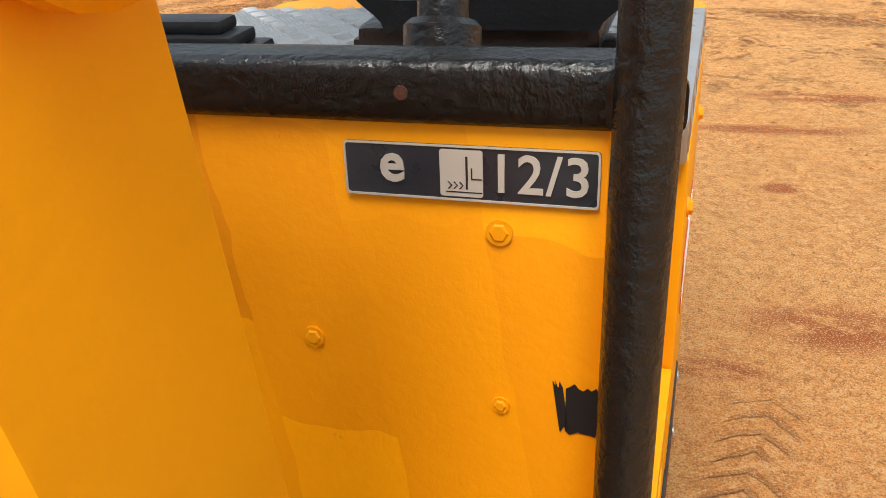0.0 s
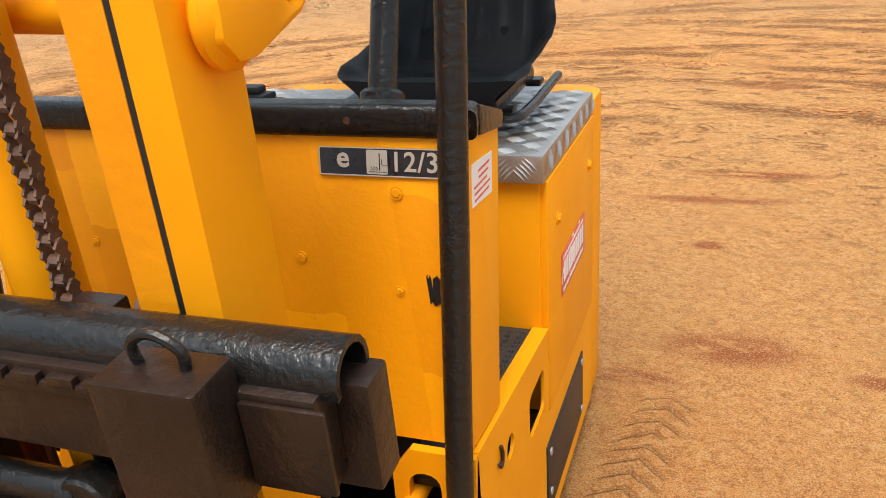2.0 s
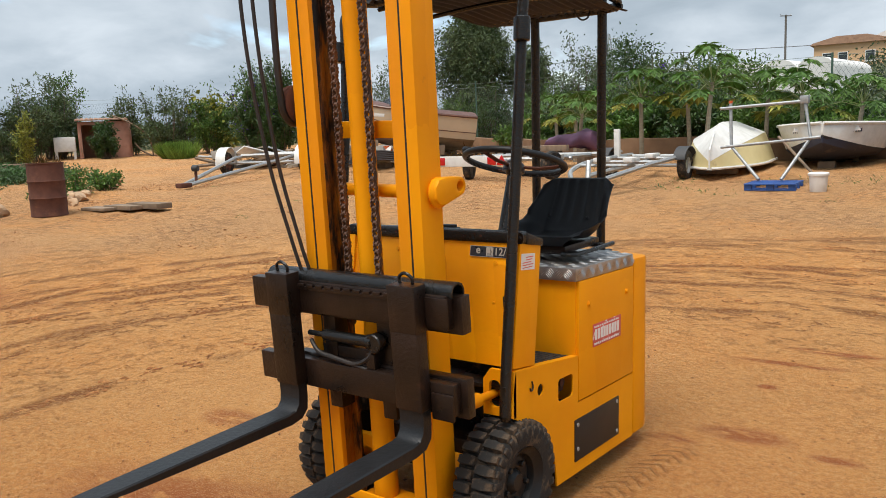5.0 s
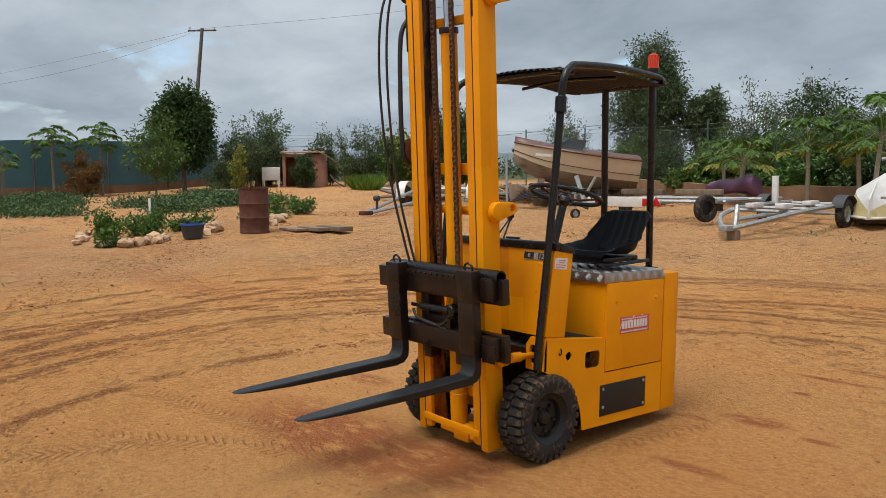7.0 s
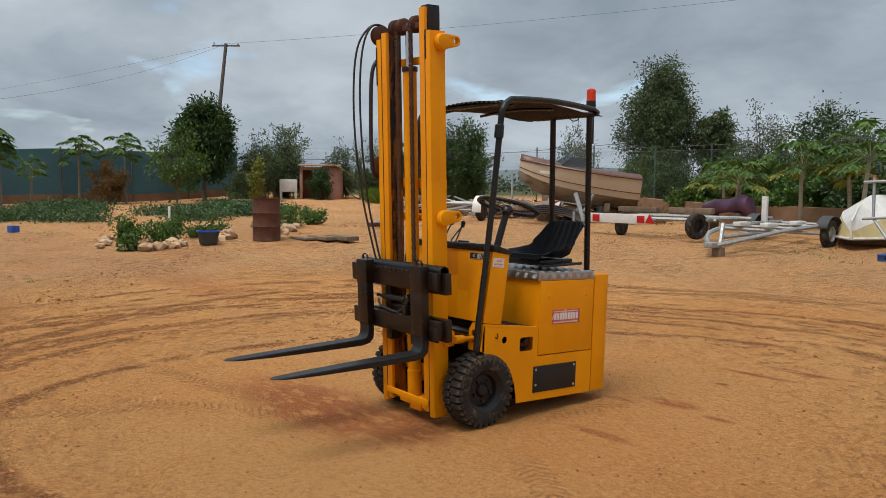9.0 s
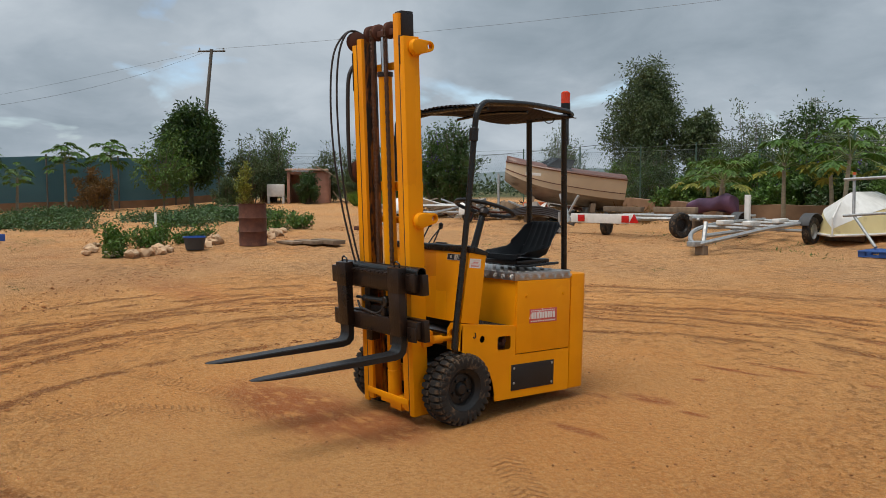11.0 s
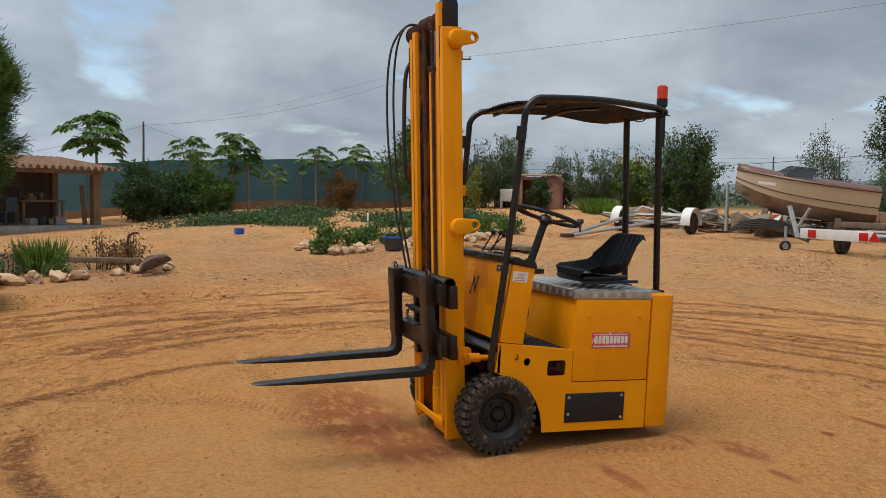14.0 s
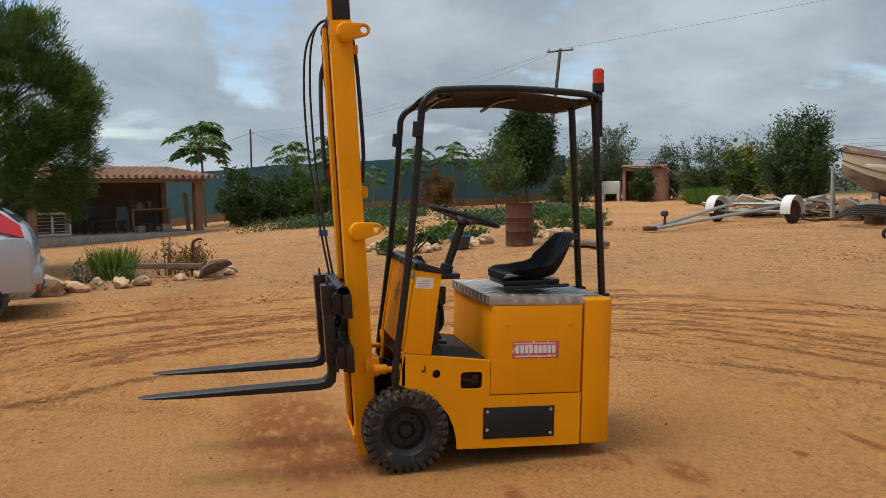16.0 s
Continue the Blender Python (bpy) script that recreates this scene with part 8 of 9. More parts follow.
def build_speedboat():
    """The beige cabin boat with brown trim, bow raised on its trailer."""
    m = Matrix.Translation((-11.65, 16.75, ground_z(-11.65, 16.75) + 0.36)) @ pose(0, 0, 0, 0, 0, 136.0) @ pose(0, 0, 0, 6.0)
    L, W, H = 3.55, 1.7, 1.0
    S = hull_sections(L, W, H, 16, 0.30, 0.22)
    t = thing("speedboat", "old beige speedboat with brown deck trim resting on a trailer", "boat", "boats", m=m)
    lower = [[(0, y, k), (w * 0.80, y, c), (w * 0.78, y, c + 0.02), (0, y, k + 0.05), (-w * 0.78, y, c + 0.02), (-w * 0.80, y, c)] for y, w, k, c, g in S]
    part("keel_bottom", loft(fresh(), lower), BOAT_OLD, t, "stained bottom of the hull")
    upper = [[(w * 0.805, y, c), (w * 0.93, y, (c + g) / 2), (w, y, g), (w * 0.9, y, g + 0.01), (0, y, g + 0.05), (-w * 0.9, y, g + 0.01), (-w, y, g), (-w * 0.93, y, (c + g) / 2), (-w * 0.805, y, c), (0, y, c + 0.05)] for y, w, k, c, g in S]
    part("topside", loft(fresh(), upper), BOAT_BEIGE, t)
    for s in (1, -1):
        part("rubbing_strake", tube(fresh(), [(s * w * 1.005, y, g - 0.02) for y, w, k, c, g in S], 0.035, 6), BOAT_BROWN, t)
        part("chine_line", tube(fresh(), [(s * w * 0.87, y, c + (g - c) * 0.30) for y, w, k, c, g in S], 0.018, 5), BOAT_BROWN, t)
    deck = [[(w * 0.86, y, g + 0.02), (w * 0.6, y, g + 0.10), (0, y, g + 0.15), (-w * 0.6, y, g + 0.10), (-w * 0.86, y, g + 0.02), (0, y, g)] for y, w, k, c, g in S]
    part("foredeck", loft(fresh(), deck), BOAT_BROWN, t)
    y, w, k, c, g = S[7]
    ws = loft(fresh(), [[(-0.72, 1.65, g + 0.08), (-0.55, 2.35, g + 0.10), (0, 2.65, g + 0.12), (0.55, 2.35, g + 0.10), (0.72, 1.65, g + 0.08)], [(-0.66, 1.55, g + 0.36), (-0.48, 2.02, g + 0.38), (0, 2.22, g + 0.40), (0.48, 2.02, g + 0.38), (0.66, 1.55, g + 0.36)]], caps=False, closed=False)
    bmesh.ops.solidify(ws, geom=ws.faces[:], thickness=0.012)
    part("windscreen", ws, GLASS_DARK, t, "dark wrap-round windscreen")
    part("name_bar", box(fresh(), (-0.815, 2.5, S[8][4] - 0.22), (-0.80, 2.95, S[8][4] - 0.14), 0.002), WHITE, t)
    part("cradle_beam", box(fresh(), (-0.6, 0.8, -0.16), (0.6, 0.95, 0.12), 0.01), WOOD, t)
    part("cradle_beam", box(fresh(), (-0.5, 2.6, -0.30), (0.5, 2.75, 0.14), 0.01), WOOD, t)
    for x in (-0.35, 0.35):
        part("bow_stand", tube(fresh(), [(x, 3.6, -0.62), (x * 0.3, 3.75, 0.72)], 0.035, 8), GALV, t)


def build_upturned_boat():
    m = spin(-4.35, 16.9, 189.0, -0.06)
    L, W, H = 3.35, 1.68, 0.95
    t = thing("upturned_boat", "upturned cream-yellow boat hull with a white bottom", "boat", "boats", m=m)
    S = hull_sections(L, W, H, 14, 0.28, 0.02)
    z = lambda v: H * 0.95 - v + 0.10
    sides = [[(w * 0.74, y, z(c)), (w, y, z(g)), (w * 0.96, y, z(g)), (0, y, z(g)), (-w * 0.96, y, z(g)), (-w, y, z(g)), (-w * 0.74, y, z(c))] for y, w, k, c, g in S]
    part("topside", loft(fresh(), sides), BOAT_CREAM, t)
    bot = [[(w * 0.745, y, z(c) + 0.004), (0, y, z(k) + 0.012), (-w * 0.745, y, z(c) + 0.004), (0, y, z(c) - 0.05)] for y, w, k, c, g in S]
    part("hull_bottom", loft(fresh(), bot), WHITE, t, "chalky white hull bottom")
    for s in (1, -1):
        part("gunwale", tube(fresh(), [(s * (w + 0.015), y, z(g) + 0.02) for y, w, k, c, g in S], 0.03, 6), WHITE, t)
    part("stem_band", tube(fresh(), [(0, L + 0.01, z(S[-1][4])), (0, L + 0.005, z(S[-1][2]) + 0.01), (0, S[-3][0], z(S[-3][2]) + 0.02)], 0.018, 6), WHITE, t)
    for y in (0.5, 2.4):
        part("support_block", box(fresh(), (-0.4, y, -0.02), (0.4, y + 0.15, 0.11), 0.01), WOOD, t)


def build_dinghy():
    m = spin(-2.50, 18.6, 186.0, 0.05)
    L, W, H = 3.7, 2.2, 0.80
    t = thing("dinghy", "small white boat with a navy bottom propped on blocks", "boat", "boats", m=m)
    S = hull_sections(L, W, H, 14, 0.16, 0.10)
    low = [[(w * 0.84, y, c + 0.08), (w * 0.70, y, c - 0.06), (0, y, k), (-w * 0.70, y, c - 0.06), (-w * 0.84, y, c + 0.08), (0, y, c)] for y, w, k, c, g in S]
    part("hull_bottom", loft(fresh(), low), NAVY, t, "navy blue antifouled bottom")
    up = [[(w * 0.842, y, c + 0.081), (w, y, g), (w * 0.82, y, g + 0.03), (0, y, g + 0.02), (-w * 0.82, y, g + 0.03), (-w, y, g), (-w * 0.842, y, c + 0.081), (0, y, c + 0.1)] for y, w, k, c, g in S]
    part("topside", loft(fresh(), up), WHITE, t)
    for s in (1, -1):
        part("rail", tube(fresh(), [(s * (w + 0.01), y, g + 0.02) for y, w, k, c, g in S], 0.032, 6), WHITE, t)
        part("seat_hump", loft(fresh(), [[(s * 0.15, y, 0.66), (s * 0.62, y, 0.66), (s * 0.58, y, 0.66 + h), (s * 0.2, y, 0.66 + h)] for y, h in ((2.2, 0.06), (2.5, 0.16), (2.9, 0.15), (3.1, 0.06))]), WHITE, t)
        bm = fresh()
        for k in range(5):
            box(bm, (k * 0.07, 0, 0), (k * 0.07 + 0.045, 0.006, 0.07), 0)
        y, w, kk, c, g = S[11]
        part("name_mark", bm, NAVY, t, m=Matrix.Translation((s * w * 0.93, y + 0.03, g - 0.15)) @ pose(0, 0, 0, 0, 0, 180 - 52 if s > 0 else 52))
    for y, h in ((0.6, 0.14), (2.6, 0.18)):
        part("keel_block", box(fresh(), (-0.16, y, -0.18), (0.16, y + 0.3, h * 0.3), 0.015), WOOD, t)


def build_gantry():
    t = thing("gantry", "loose galvanised tube frame leaning over a pallet", "metal frame")
    z0 = ground_z(-2.5, 13.4)
    feet = {-1: Vector((-2.74, 13.0, z0 + 0.12)), 1: Vector((-2.36, 13.0, z0 + 0.12))}
    knee = {-1: Vector((-3.40, 13.55, z0 + 0.70)), 1: Vector((-2.02, 13.58, z0 + 0.82))}
    head = {-1: Vector((-3.44, 13.62, z0 + 1.50)), 1: Vector((-2.15, 13.65, z0 + 1.53))}
    for s in (-1, 1):
        part("leg_tube", tube(fresh(), [head[s], knee[s], feet[s]], 0.030, 10), GALV, t)
    over = Vector((0.18, 0, 0.012))
    part("top_tube", tube(fresh(), [head[-1] - over - Vector((0, 0.04, 0.08)), head[1] + over * 0.3 - Vector((0, 0.04, 0.06))], 0.030, 10), GALV, t)
    part("lower_tube", tube(fresh(), [knee[-1] - over - Vector((0, 0.05, 0)), knee[1] + over - Vector((0, 0.05, 0))], 0.028, 10), GALV, t)
    part("prop_board", tube(fresh(), [(-2.75, 14.3, z0 + 0.84), (-1.75, 13.3, z0 + 0.03)], 0.026, 8), WOOD, t)
    c = head[1]
    part("top_fitting", box(fresh(), (c.x - 0.07, c.y - 0.07, c.z - 0.10), (c.x + 0.08, c.y + 0.07, c.z + 0.04), 0.02), GALV, t)
    part("orange_cap", cyl(fresh(), head[-1], head[-1] + Vector((0, 0, 0.05)), 0.034, 10), ORANGE_PLASTIC, t)


def build_pallet():
    t = thing("pallet", "small blue-painted wooden pallet lying on the sand", "pallet", m=spin(-2.45, 12.9, 4, 0.0))
    for y in (-0.33, 0.0, 0.33):
        part("bottom_board", box(fresh(), (-0.42, y - 0.05, 0.0), (0.42, y + 0.05, 0.02), 0.003), BLUE, t)
        for x in (-0.36, 0.0, 0.36):
            part("block", box(fresh(), (x - 0.06, y - 0.05, 0.02), (x + 0.06, y + 0.05, 0.10), 0.003), BLUE, t)
    for k in range(5):
        y = -0.36 + 0.18 * k
        part("top_board", box(fresh(), (-0.42, y - 0.05, 0.10), (0.42, y + 0.05, 0.122), 0.003), BLUE, t)


def build_bucket():
    t = thing("bucket", "white plastic bucket with a lid on the sand", "bucket", m=at_ground(-1.66, 12.6))
    part("body", lathe(fresh(), [(0, 0.0), (0.125, 0.0), (0.13, 0.01), (0.148, 0.27), (0.155, 0.272), (0.155, 0.285)], None, 24), WHITE_PLASTIC, t)
    part("lid", lathe(fresh(), [(0.165, 0.275), (0.168, 0.31), (0.15, 0.325), (0, 0.33)], None, 24), WHITE_PLASTIC, t)


# ---- trailers ----
def build_trailers():
    # low trailer with white mudguards
    w1, w2, tip = Vector((-14.6, 13.25, 0)), Vector((-16.65, 12.3, 0)), Vector((-13.4, 8.6, 0))
    mid = (w1 + w2) / 2
    ax = (w1 - w2).normalized()
    back = (mid - tip).normalized()
    z = ground_z(mid.x, mid.y)
    t = thing("boat_trailer", "galvanised boat trailer with white mudguards, tongue on the ground", "trailer", "trailers")
    for w, s in ((w1, 1), (w2, -1)):
        road_wheel(t, (w.x, w.y, z + 0.31), ax * s, 0.31, 0.17, RUST, hub=0.6)
        bm = fresh()
        secs = []
        for a in np.linspace(-10, 190, 15):
            r = 0.42
            c = Vector((w.x, w.y, z + 0.33)) + back * r * math.cos(radians(a)) + Vector((0, 0, r * math.sin(radians(a))))
            i = (Vector((w.x, w.y, z + 0.33)) - c).normalized() * 0.012
            secs.append([tuple(c - ax * 0.14), tuple(c + ax * 0.14), tuple(c + ax * 0.14 + i), tuple(c - ax * 0.14 + i)])
        loft(bm, secs)
        part("mudguard", bm, WHITE, t, "white rounded mudguard")
    zt = ground_z(tip.x, tip.y) + 0.10
    for s in (1, -1):
        e = mid + ax * s * 0.85
        part("side_rail", tube(fresh(), [(tip.x + ax.x * 0.05 * s, tip.y + ax.y * 0.05 * s, zt), (e.x, e.y, z + 0.46), tuple(e + back * 2.1 + Vector((0, 0, z + 0.5)))], 0.045, 6), GALV, t)
    part("axle", tube(fresh(), [tuple(w1 + Vector((0, 0, z + 0.31))), tuple(w2 + Vector((0, 0, z + 0.31)))], 0.035, 8), GALV, t)
    for d in (0.4, 2.0):
        p = mid + back * d
        part("cross_member", tube(fresh(), [tuple(p + ax * 0.85 + Vector((0, 0, z + 0.5))), tuple(p - ax * 0.85 + Vector((0, 0, z + 0.5)))], 0.045, 6), GALV, t)
    part("coupling", box(fresh(), (tip.x - 0.12, tip.y - 0.16, zt - 0.05), (tip.x + 0.10, tip.y + 0.12, zt + 0.05), 0.02), RUST, t)
    w = tip + back * 0.55
    part("winch_post", tube(fresh(), [(w.x, w.y, zt), (w.x - 0.03, w.y + 0.03, zt + 0.34)], 0.035, 6), RUST, t)
    part("winch_drum", cyl(fresh(), (w.x - ax.x * 0.07, w.y - ax.y * 0.07, zt + 0.34), (w.x + ax.x * 0.07, w.y + ax.y * 0.07, zt + 0.34), 0.07, 12, bevel=0.01), PLASTIC_DARK, t)
    # trailer with the light board
    z = ground_z(-7.8, 12.6)
    t = thing("light_board_trailer", "small galvanised trailer with a white rear light board", "trailer", "trailers")
    road_wheel(t, (-6.62, 12.45, z + 0.29), (0.97, -0.22, 0), 0.29, 0.16, RIM_BLACK)
    road_wheel(t, (-8.55, 12.30, z + 0.27), (-0.9, -0.3, 0), 0.27, 0.16, RIM_BLACK)
    bd = part("light_board", box(fresh(), (-9.42, 12.02, z + 0.30), (-7.55, 12.06, z + 0.52), 0.01), WHITE, t, "white light board")
    for x in (-9.08, -7.78):
        part("board_lamp", box(fresh(), (x - 0.10, 11.995, z + 0.33), (x + 0.10, 12.018, z + 0.49), 0.006), LAMP_RED, bd)
    part("reflector", plate(fresh(), [(-7.66, z + 0.325), (-7.40, z + 0.325), (-7.53, z + 0.53)], "y", 11.99, 12.015, bevel=0.004), LAMP_RED, bd, "red warning triangle reflector")
    for x0, y0, x1, y1, h in ((-9.3, 12.12, -6.3, 12.7, 0.42), (-8.9, 13.4, -6.0, 13.6, 0.46), (-9.0, 12.1, -8.9, 14.6, 0.45), (-6.4, 12.5, -6.2, 14.8, 0.45), (-7.7, 12.1, -7.6, 14.6, 0.40)):
        part("frame_rail", tube(fresh(), [(x0, y0, z + h), (x1, y1, z + h)], 0.045, 6), GALV, t)
    for x, y, dx in ((-8.3, 12.6, 0.55), (-7.0, 12.8, 0.55)):
        part("bunk_board", box(fresh(), (x - dx, y - 0.07, z + 0.56), (x + dx, y + 0.07, z + 0.68), 0.01), WOOD, t, "grey carpeted bunk board")
    part("jockey_stand", tube(fresh(), [(-9.55, 11.75, z + 0.12), (-9.55, 11.75, z + 0.55)], 0.03, 8), GALV, t)
    part("winch_mast", tube(fresh(), [(-9.45, 12.0, z + 0.3), (-9.78, 12.05, z + 0.98)], 0.055, 6), GALV, t)
    part("winch_arm", tube(fresh(), [(-9.45, 12.0, z + 0.55), (-9.25, 12.1, z + 0.95)], 0.035, 6), GALV, t)
    road_wheel(t, (-9.55, 11.75, z + 0.12), (0.9, -0.4, 0), 0.12, 0.06, GALV, "jockey_wheel")
    part("post_plate", box(fresh(), (-5.95, 13.9, z + 0.2), (-5.83, 13.98, z + 0.95), 0.01), WHITE, t)
    # large trailer with the bent bow frame
    z = ground_z(-5.2, 13.0)
    t = thing("frame_trailer", "long galvanised boat trailer with a curved drawbar frame", "trailer", "trailers")
    tipz = ground_z(-5.0, 10.55) + 0.24
    for pts in ([(-4.97, 10.55, tipz), (-4.86, 10.80, tipz + 0.04), (-4.58, 12.2, z + 0.38), (-4.5, 13.2, z + 0.45), (-4.6, 14.6, z + 0.50)], [(-5.00, 10.57, tipz), (-5.30, 10.85, tipz + 0.05), (-5.75, 11.6, z + 0.32), (-5.90, 12.4, z + 0.42), (-5.92, 13.4, z + 0.47), (-5.85, 14.6, z + 0.50)]):
        part("side_rail", tube(fresh(), smooth_path(pts, 6), 0.045, 6), GALV, t)
    for y in (12.2, 13.0, 13.9, 14.55):
        part("cross_member", tube(fresh(), [(-5.88, y, z + 0.41 + 0.03 * (y - 12.2)), (-4.55, y, z + 0.39 + 0.03 * (y - 12.2))], 0.038, 6), GALV, t)
    part("centre_beam", tube(fresh(), [(-5.15, 11.1, z + 0.28), (-5.2, 14.6, z + 0.42)], 0.045, 6), GALV, t)
    for x, y in ((-5.45, 12.3), (-4.80, 12.2), (-5.1, 13.9)):
        part("keel_pad", box(fresh(), (x - 0.09, y - 0.20, z + 0.46), (x + 0.09, y + 0.20, z + 0.55), 0.02), WHITE, t)
    part("axle", tube(fresh(), [(-4.5, 13.92, z + 0.30), (-6.05, 13.98, z + 0.30)], 0.035, 8), GALV, t)
    for x, y, ax in ((-4.42, 13.9, (1, 0.05, 0)), (-6.1, 14.0, (-1, 0, 0))):
        road_wheel(t, (x, y, z + 0.30), ax, 0.30, 0.17, GALV)
        c = Vector((x, y, z + 0.30))
        arch = [c + Vector((0, 0.37 * math.cos(radians(a)), 0.37 * math.sin(radians(a)))) for a in range(20, 161, 14)]
        bm = loft(fresh(), [[(p.x - 0.12, p.y, p.z), (p.x + 0.12, p.y, p.z), (p.x + 0.12, p.y, p.z + 0.012), (p.x - 0.12, p.y, p.z + 0.012)] for p in arch])
        part("mudguard", bm, PLASTIC_DARK, t, "dark rounded mudguard")
    part("winch_stand", tube(fresh(), [(-5.02, 10.85, tipz), (-5.10, 11.05, tipz + 0.40)], 0.045, 6), GALV, t)
    part("coupling", box(fresh(), (-5.08, 10.38, tipz - 0.04), (-4.90, 10.73, tipz + 0.06), 0.02), GALV, t)
    solid("timber_block", box(fresh(), (-5.06, 10.63, tipz - 0.26), (-4.88, 10.8, tipz - 0.04), 0.01), WOOD, "timber block propping up a trailer tongue", "block")
    # covered hull and loose parts behind
    z = ground_z(-8.2, 16.6)
    bm = loft(fresh(), [[(-8.6 + 1.5 * s, 15.6 + r * math.cos(a) * 0.5, z + 0.40 + r * (0.5 + 0.5 * math.sin(a)) + 0.05 * math.sin(9 * s + 2 * a)) for a in np.linspace(0, 2 * math.pi, 14, endpoint=False)] for s, r in ((0, 0.10), (0.08, 0.30), (0.3, 0.36), (0.55, 0.34), (0.75, 0.50), (0.92, 0.46), (1.0, 0.12))])
    solid("covered_hull", bm, PURPLE_TARP, "long object under a purple plastic cover", "tarpaulin")
    for x in (-8.3, -7.5):
        solid("trestle", box(fresh(), (x - 0.1, 15.4, z - 0.02), (x + 0.1, 15.8, z + 0.42), 0.01), WOOD, "rough timber trestle under the covered hull", "trestle", "trestles")


# ---- drum, pots, crates, stones ----
def rock(x, y, s, seed, group, dz=0.0):
    rng = np.random.RandomState(seed)
    bm = fresh()
    bmesh.ops.create_icosphere(bm, subdivisions=3, radius=1.0)
    sc = Vector((s * rng.uniform(0.8, 1.5), s * rng.uniform(0.7, 1.2), s * rng.uniform(0.55, 0.9)))
    off = Vector(rng.uniform(-50, 50, 3))
    cuts = [(Vector(rng.normal(size=3)).normalized(), rng.uniform(0.6, 0.9)) for _ in range(7)]
    for v in bm.verts:
        n = v.co.normalized()
        k = 1 + 0.45 * noise.noise(n * 1.6 + off) + 0.22 * noise.noise(n * 4.0 + off)
        k = min(k, *(d / max(n.dot(c), 1e-3) if n.dot(c) > 0.2 else 9.0 for c, d in cuts))
        v.co = Vector((n.x * sc.x, n.y * sc.y, n.z * sc.z)) * k
    ob = solid("stone", bm, ROCK, "rough pale ochre stone edging the bed", "stone", group, angle=25)
    ob.matrix_basis = at_ground(x, y, sc.z * 0.55 + dz) @ pose(0, 0, 0, 0, 0, rng.uniform(0, 360))
    return ob


def build_small_things():
    # drum
    t = thing("steel_drum", "rusty dark red steel drum with dry stalks in it", "drum", m=at_ground(-11.95, 4.88, -0.01))
    prof = [(0.0, 0.02), (0.285, 0.02), (0.292, 0.0), (0.292, 0.015), (0.285, 0.03)]
    for z in (0.30, 0.58):
        prof += [(0.285, z - 0.025), (0.297, z), (0.285, z + 0.025)]
    prof += [(0.285, 0.855), (0.294, 0.865), (0.294, 0.88), (0.278, 0.88), (0.272, 0.80), (0.0, 0.80)]
    part("shell", lathe(fresh(), prof, None, 40), RUST, t)
    lv = Leaves(8)
    for k in range(26):
        lv.blade((lv.rng.normal() * 0.1, lv.rng.normal() * 0.1, 0.78), (lv.rng.normal() * 0.5, lv.rng.normal() * 0.5, 1), (1, 0, 0.2), 0.28, 0.015)
    tagged(lv.mesh("dry_growth", LEAF_RUSTY, t), kind="stuff")
    bm = fresh()
    for k in range(3):
        box(bm, (-11.6 + 0.3 * k, 5.55 + 0.25 * k, 0), (-10.9 + 0.4 * k, 5.85 + 0.25 * k, 0.05 + 0.02 * k), 0.006)
        solid("loose_board", bm, WOOD, "short weathered board lying on the sand", "board", "loose boards", m=Matrix.Translation((-0.4, -0.1, ground_z(-11.5, 5.8) + 0.003 * k)))
        bm = fresh()
    bm.free()
    # tub, crate, pots
    t = thing("tub", "black plastic tub with a blue rim beside the stones", "tub", m=at_ground(-12.0, 3.62))
    part("body", lathe(fresh(), [(0, 0.01), (0.17, 0.01), (0.22, 0.26), (0.205, 0.26), (0.16, 0.04), (0, 0.04)], None, 24), PLASTIC_DARK, t)
    part("rim", lathe(fresh(), [(0.205, 0.255), (0.23, 0.262), (0.23, 0.285), (0.205, 0.285)], None, 24, closed=True), BLUE_PLASTIC, t)
    t = thing("plastic_crate", "small bright blue plastic crate on the sand", "crate", m=spin(-18.2, 1.28, 20) @ Matrix.Scale(0.75, 4))
    for lo, hi in (((-0.15, -0.12, 0), (0.15, 0.12, 0.02)), ((-0.15, -0.12, 0.02), (-0.135, 0.12, 0.23)), ((0.135, -0.12, 0.02), (0.15, 0.12, 0.23)), ((-0.135, -0.12, 0.02), (0.135, -0.105, 0.23)), ((-0.135, 0.105, 0.02), (0.135, 0.12, 0.23))):
        part("crate_panel", box(fresh(), lo, hi, 0.004), BLUE_PLASTIC, t)
    t = thing("plant_pot", "shallow white plant pot on the ground", "pot", m=at_ground(-12.3, 2.1))
    part("bowl", lathe(fresh(), [(0, 0.01), (0.11, 0.01), (0.16, 0.12), (0.145, 0.12), (0.10, 0.04), (0, 0.04)], None, 20), WHITE_PLASTIC, t)
    part("soil", lathe(fresh(), [(0.135, 0.09), (0, 0.10)], None, 16), WOOD, t)
    solid("tag_post", box(fresh(), (-0.05, -0.01, 0.0), (0.05, 0.01, 0.62), 0.003), WHITE_PLASTIC, "small white tag on a stick in the bed", "marker").matrix_basis = at_ground(-14.9, 3.9)
    solid("timber_planter", box(fresh(), (-0.5, -0.2, 0.0), (0.5, 0.2, 0.34), 0.02), WOOD, "low timber planter box in the garden", "planter").matrix_basis = spin(-24.9, 10.5, 30)
    # stones of the two beds
    rng = np.random.RandomState(6)
    k = 0
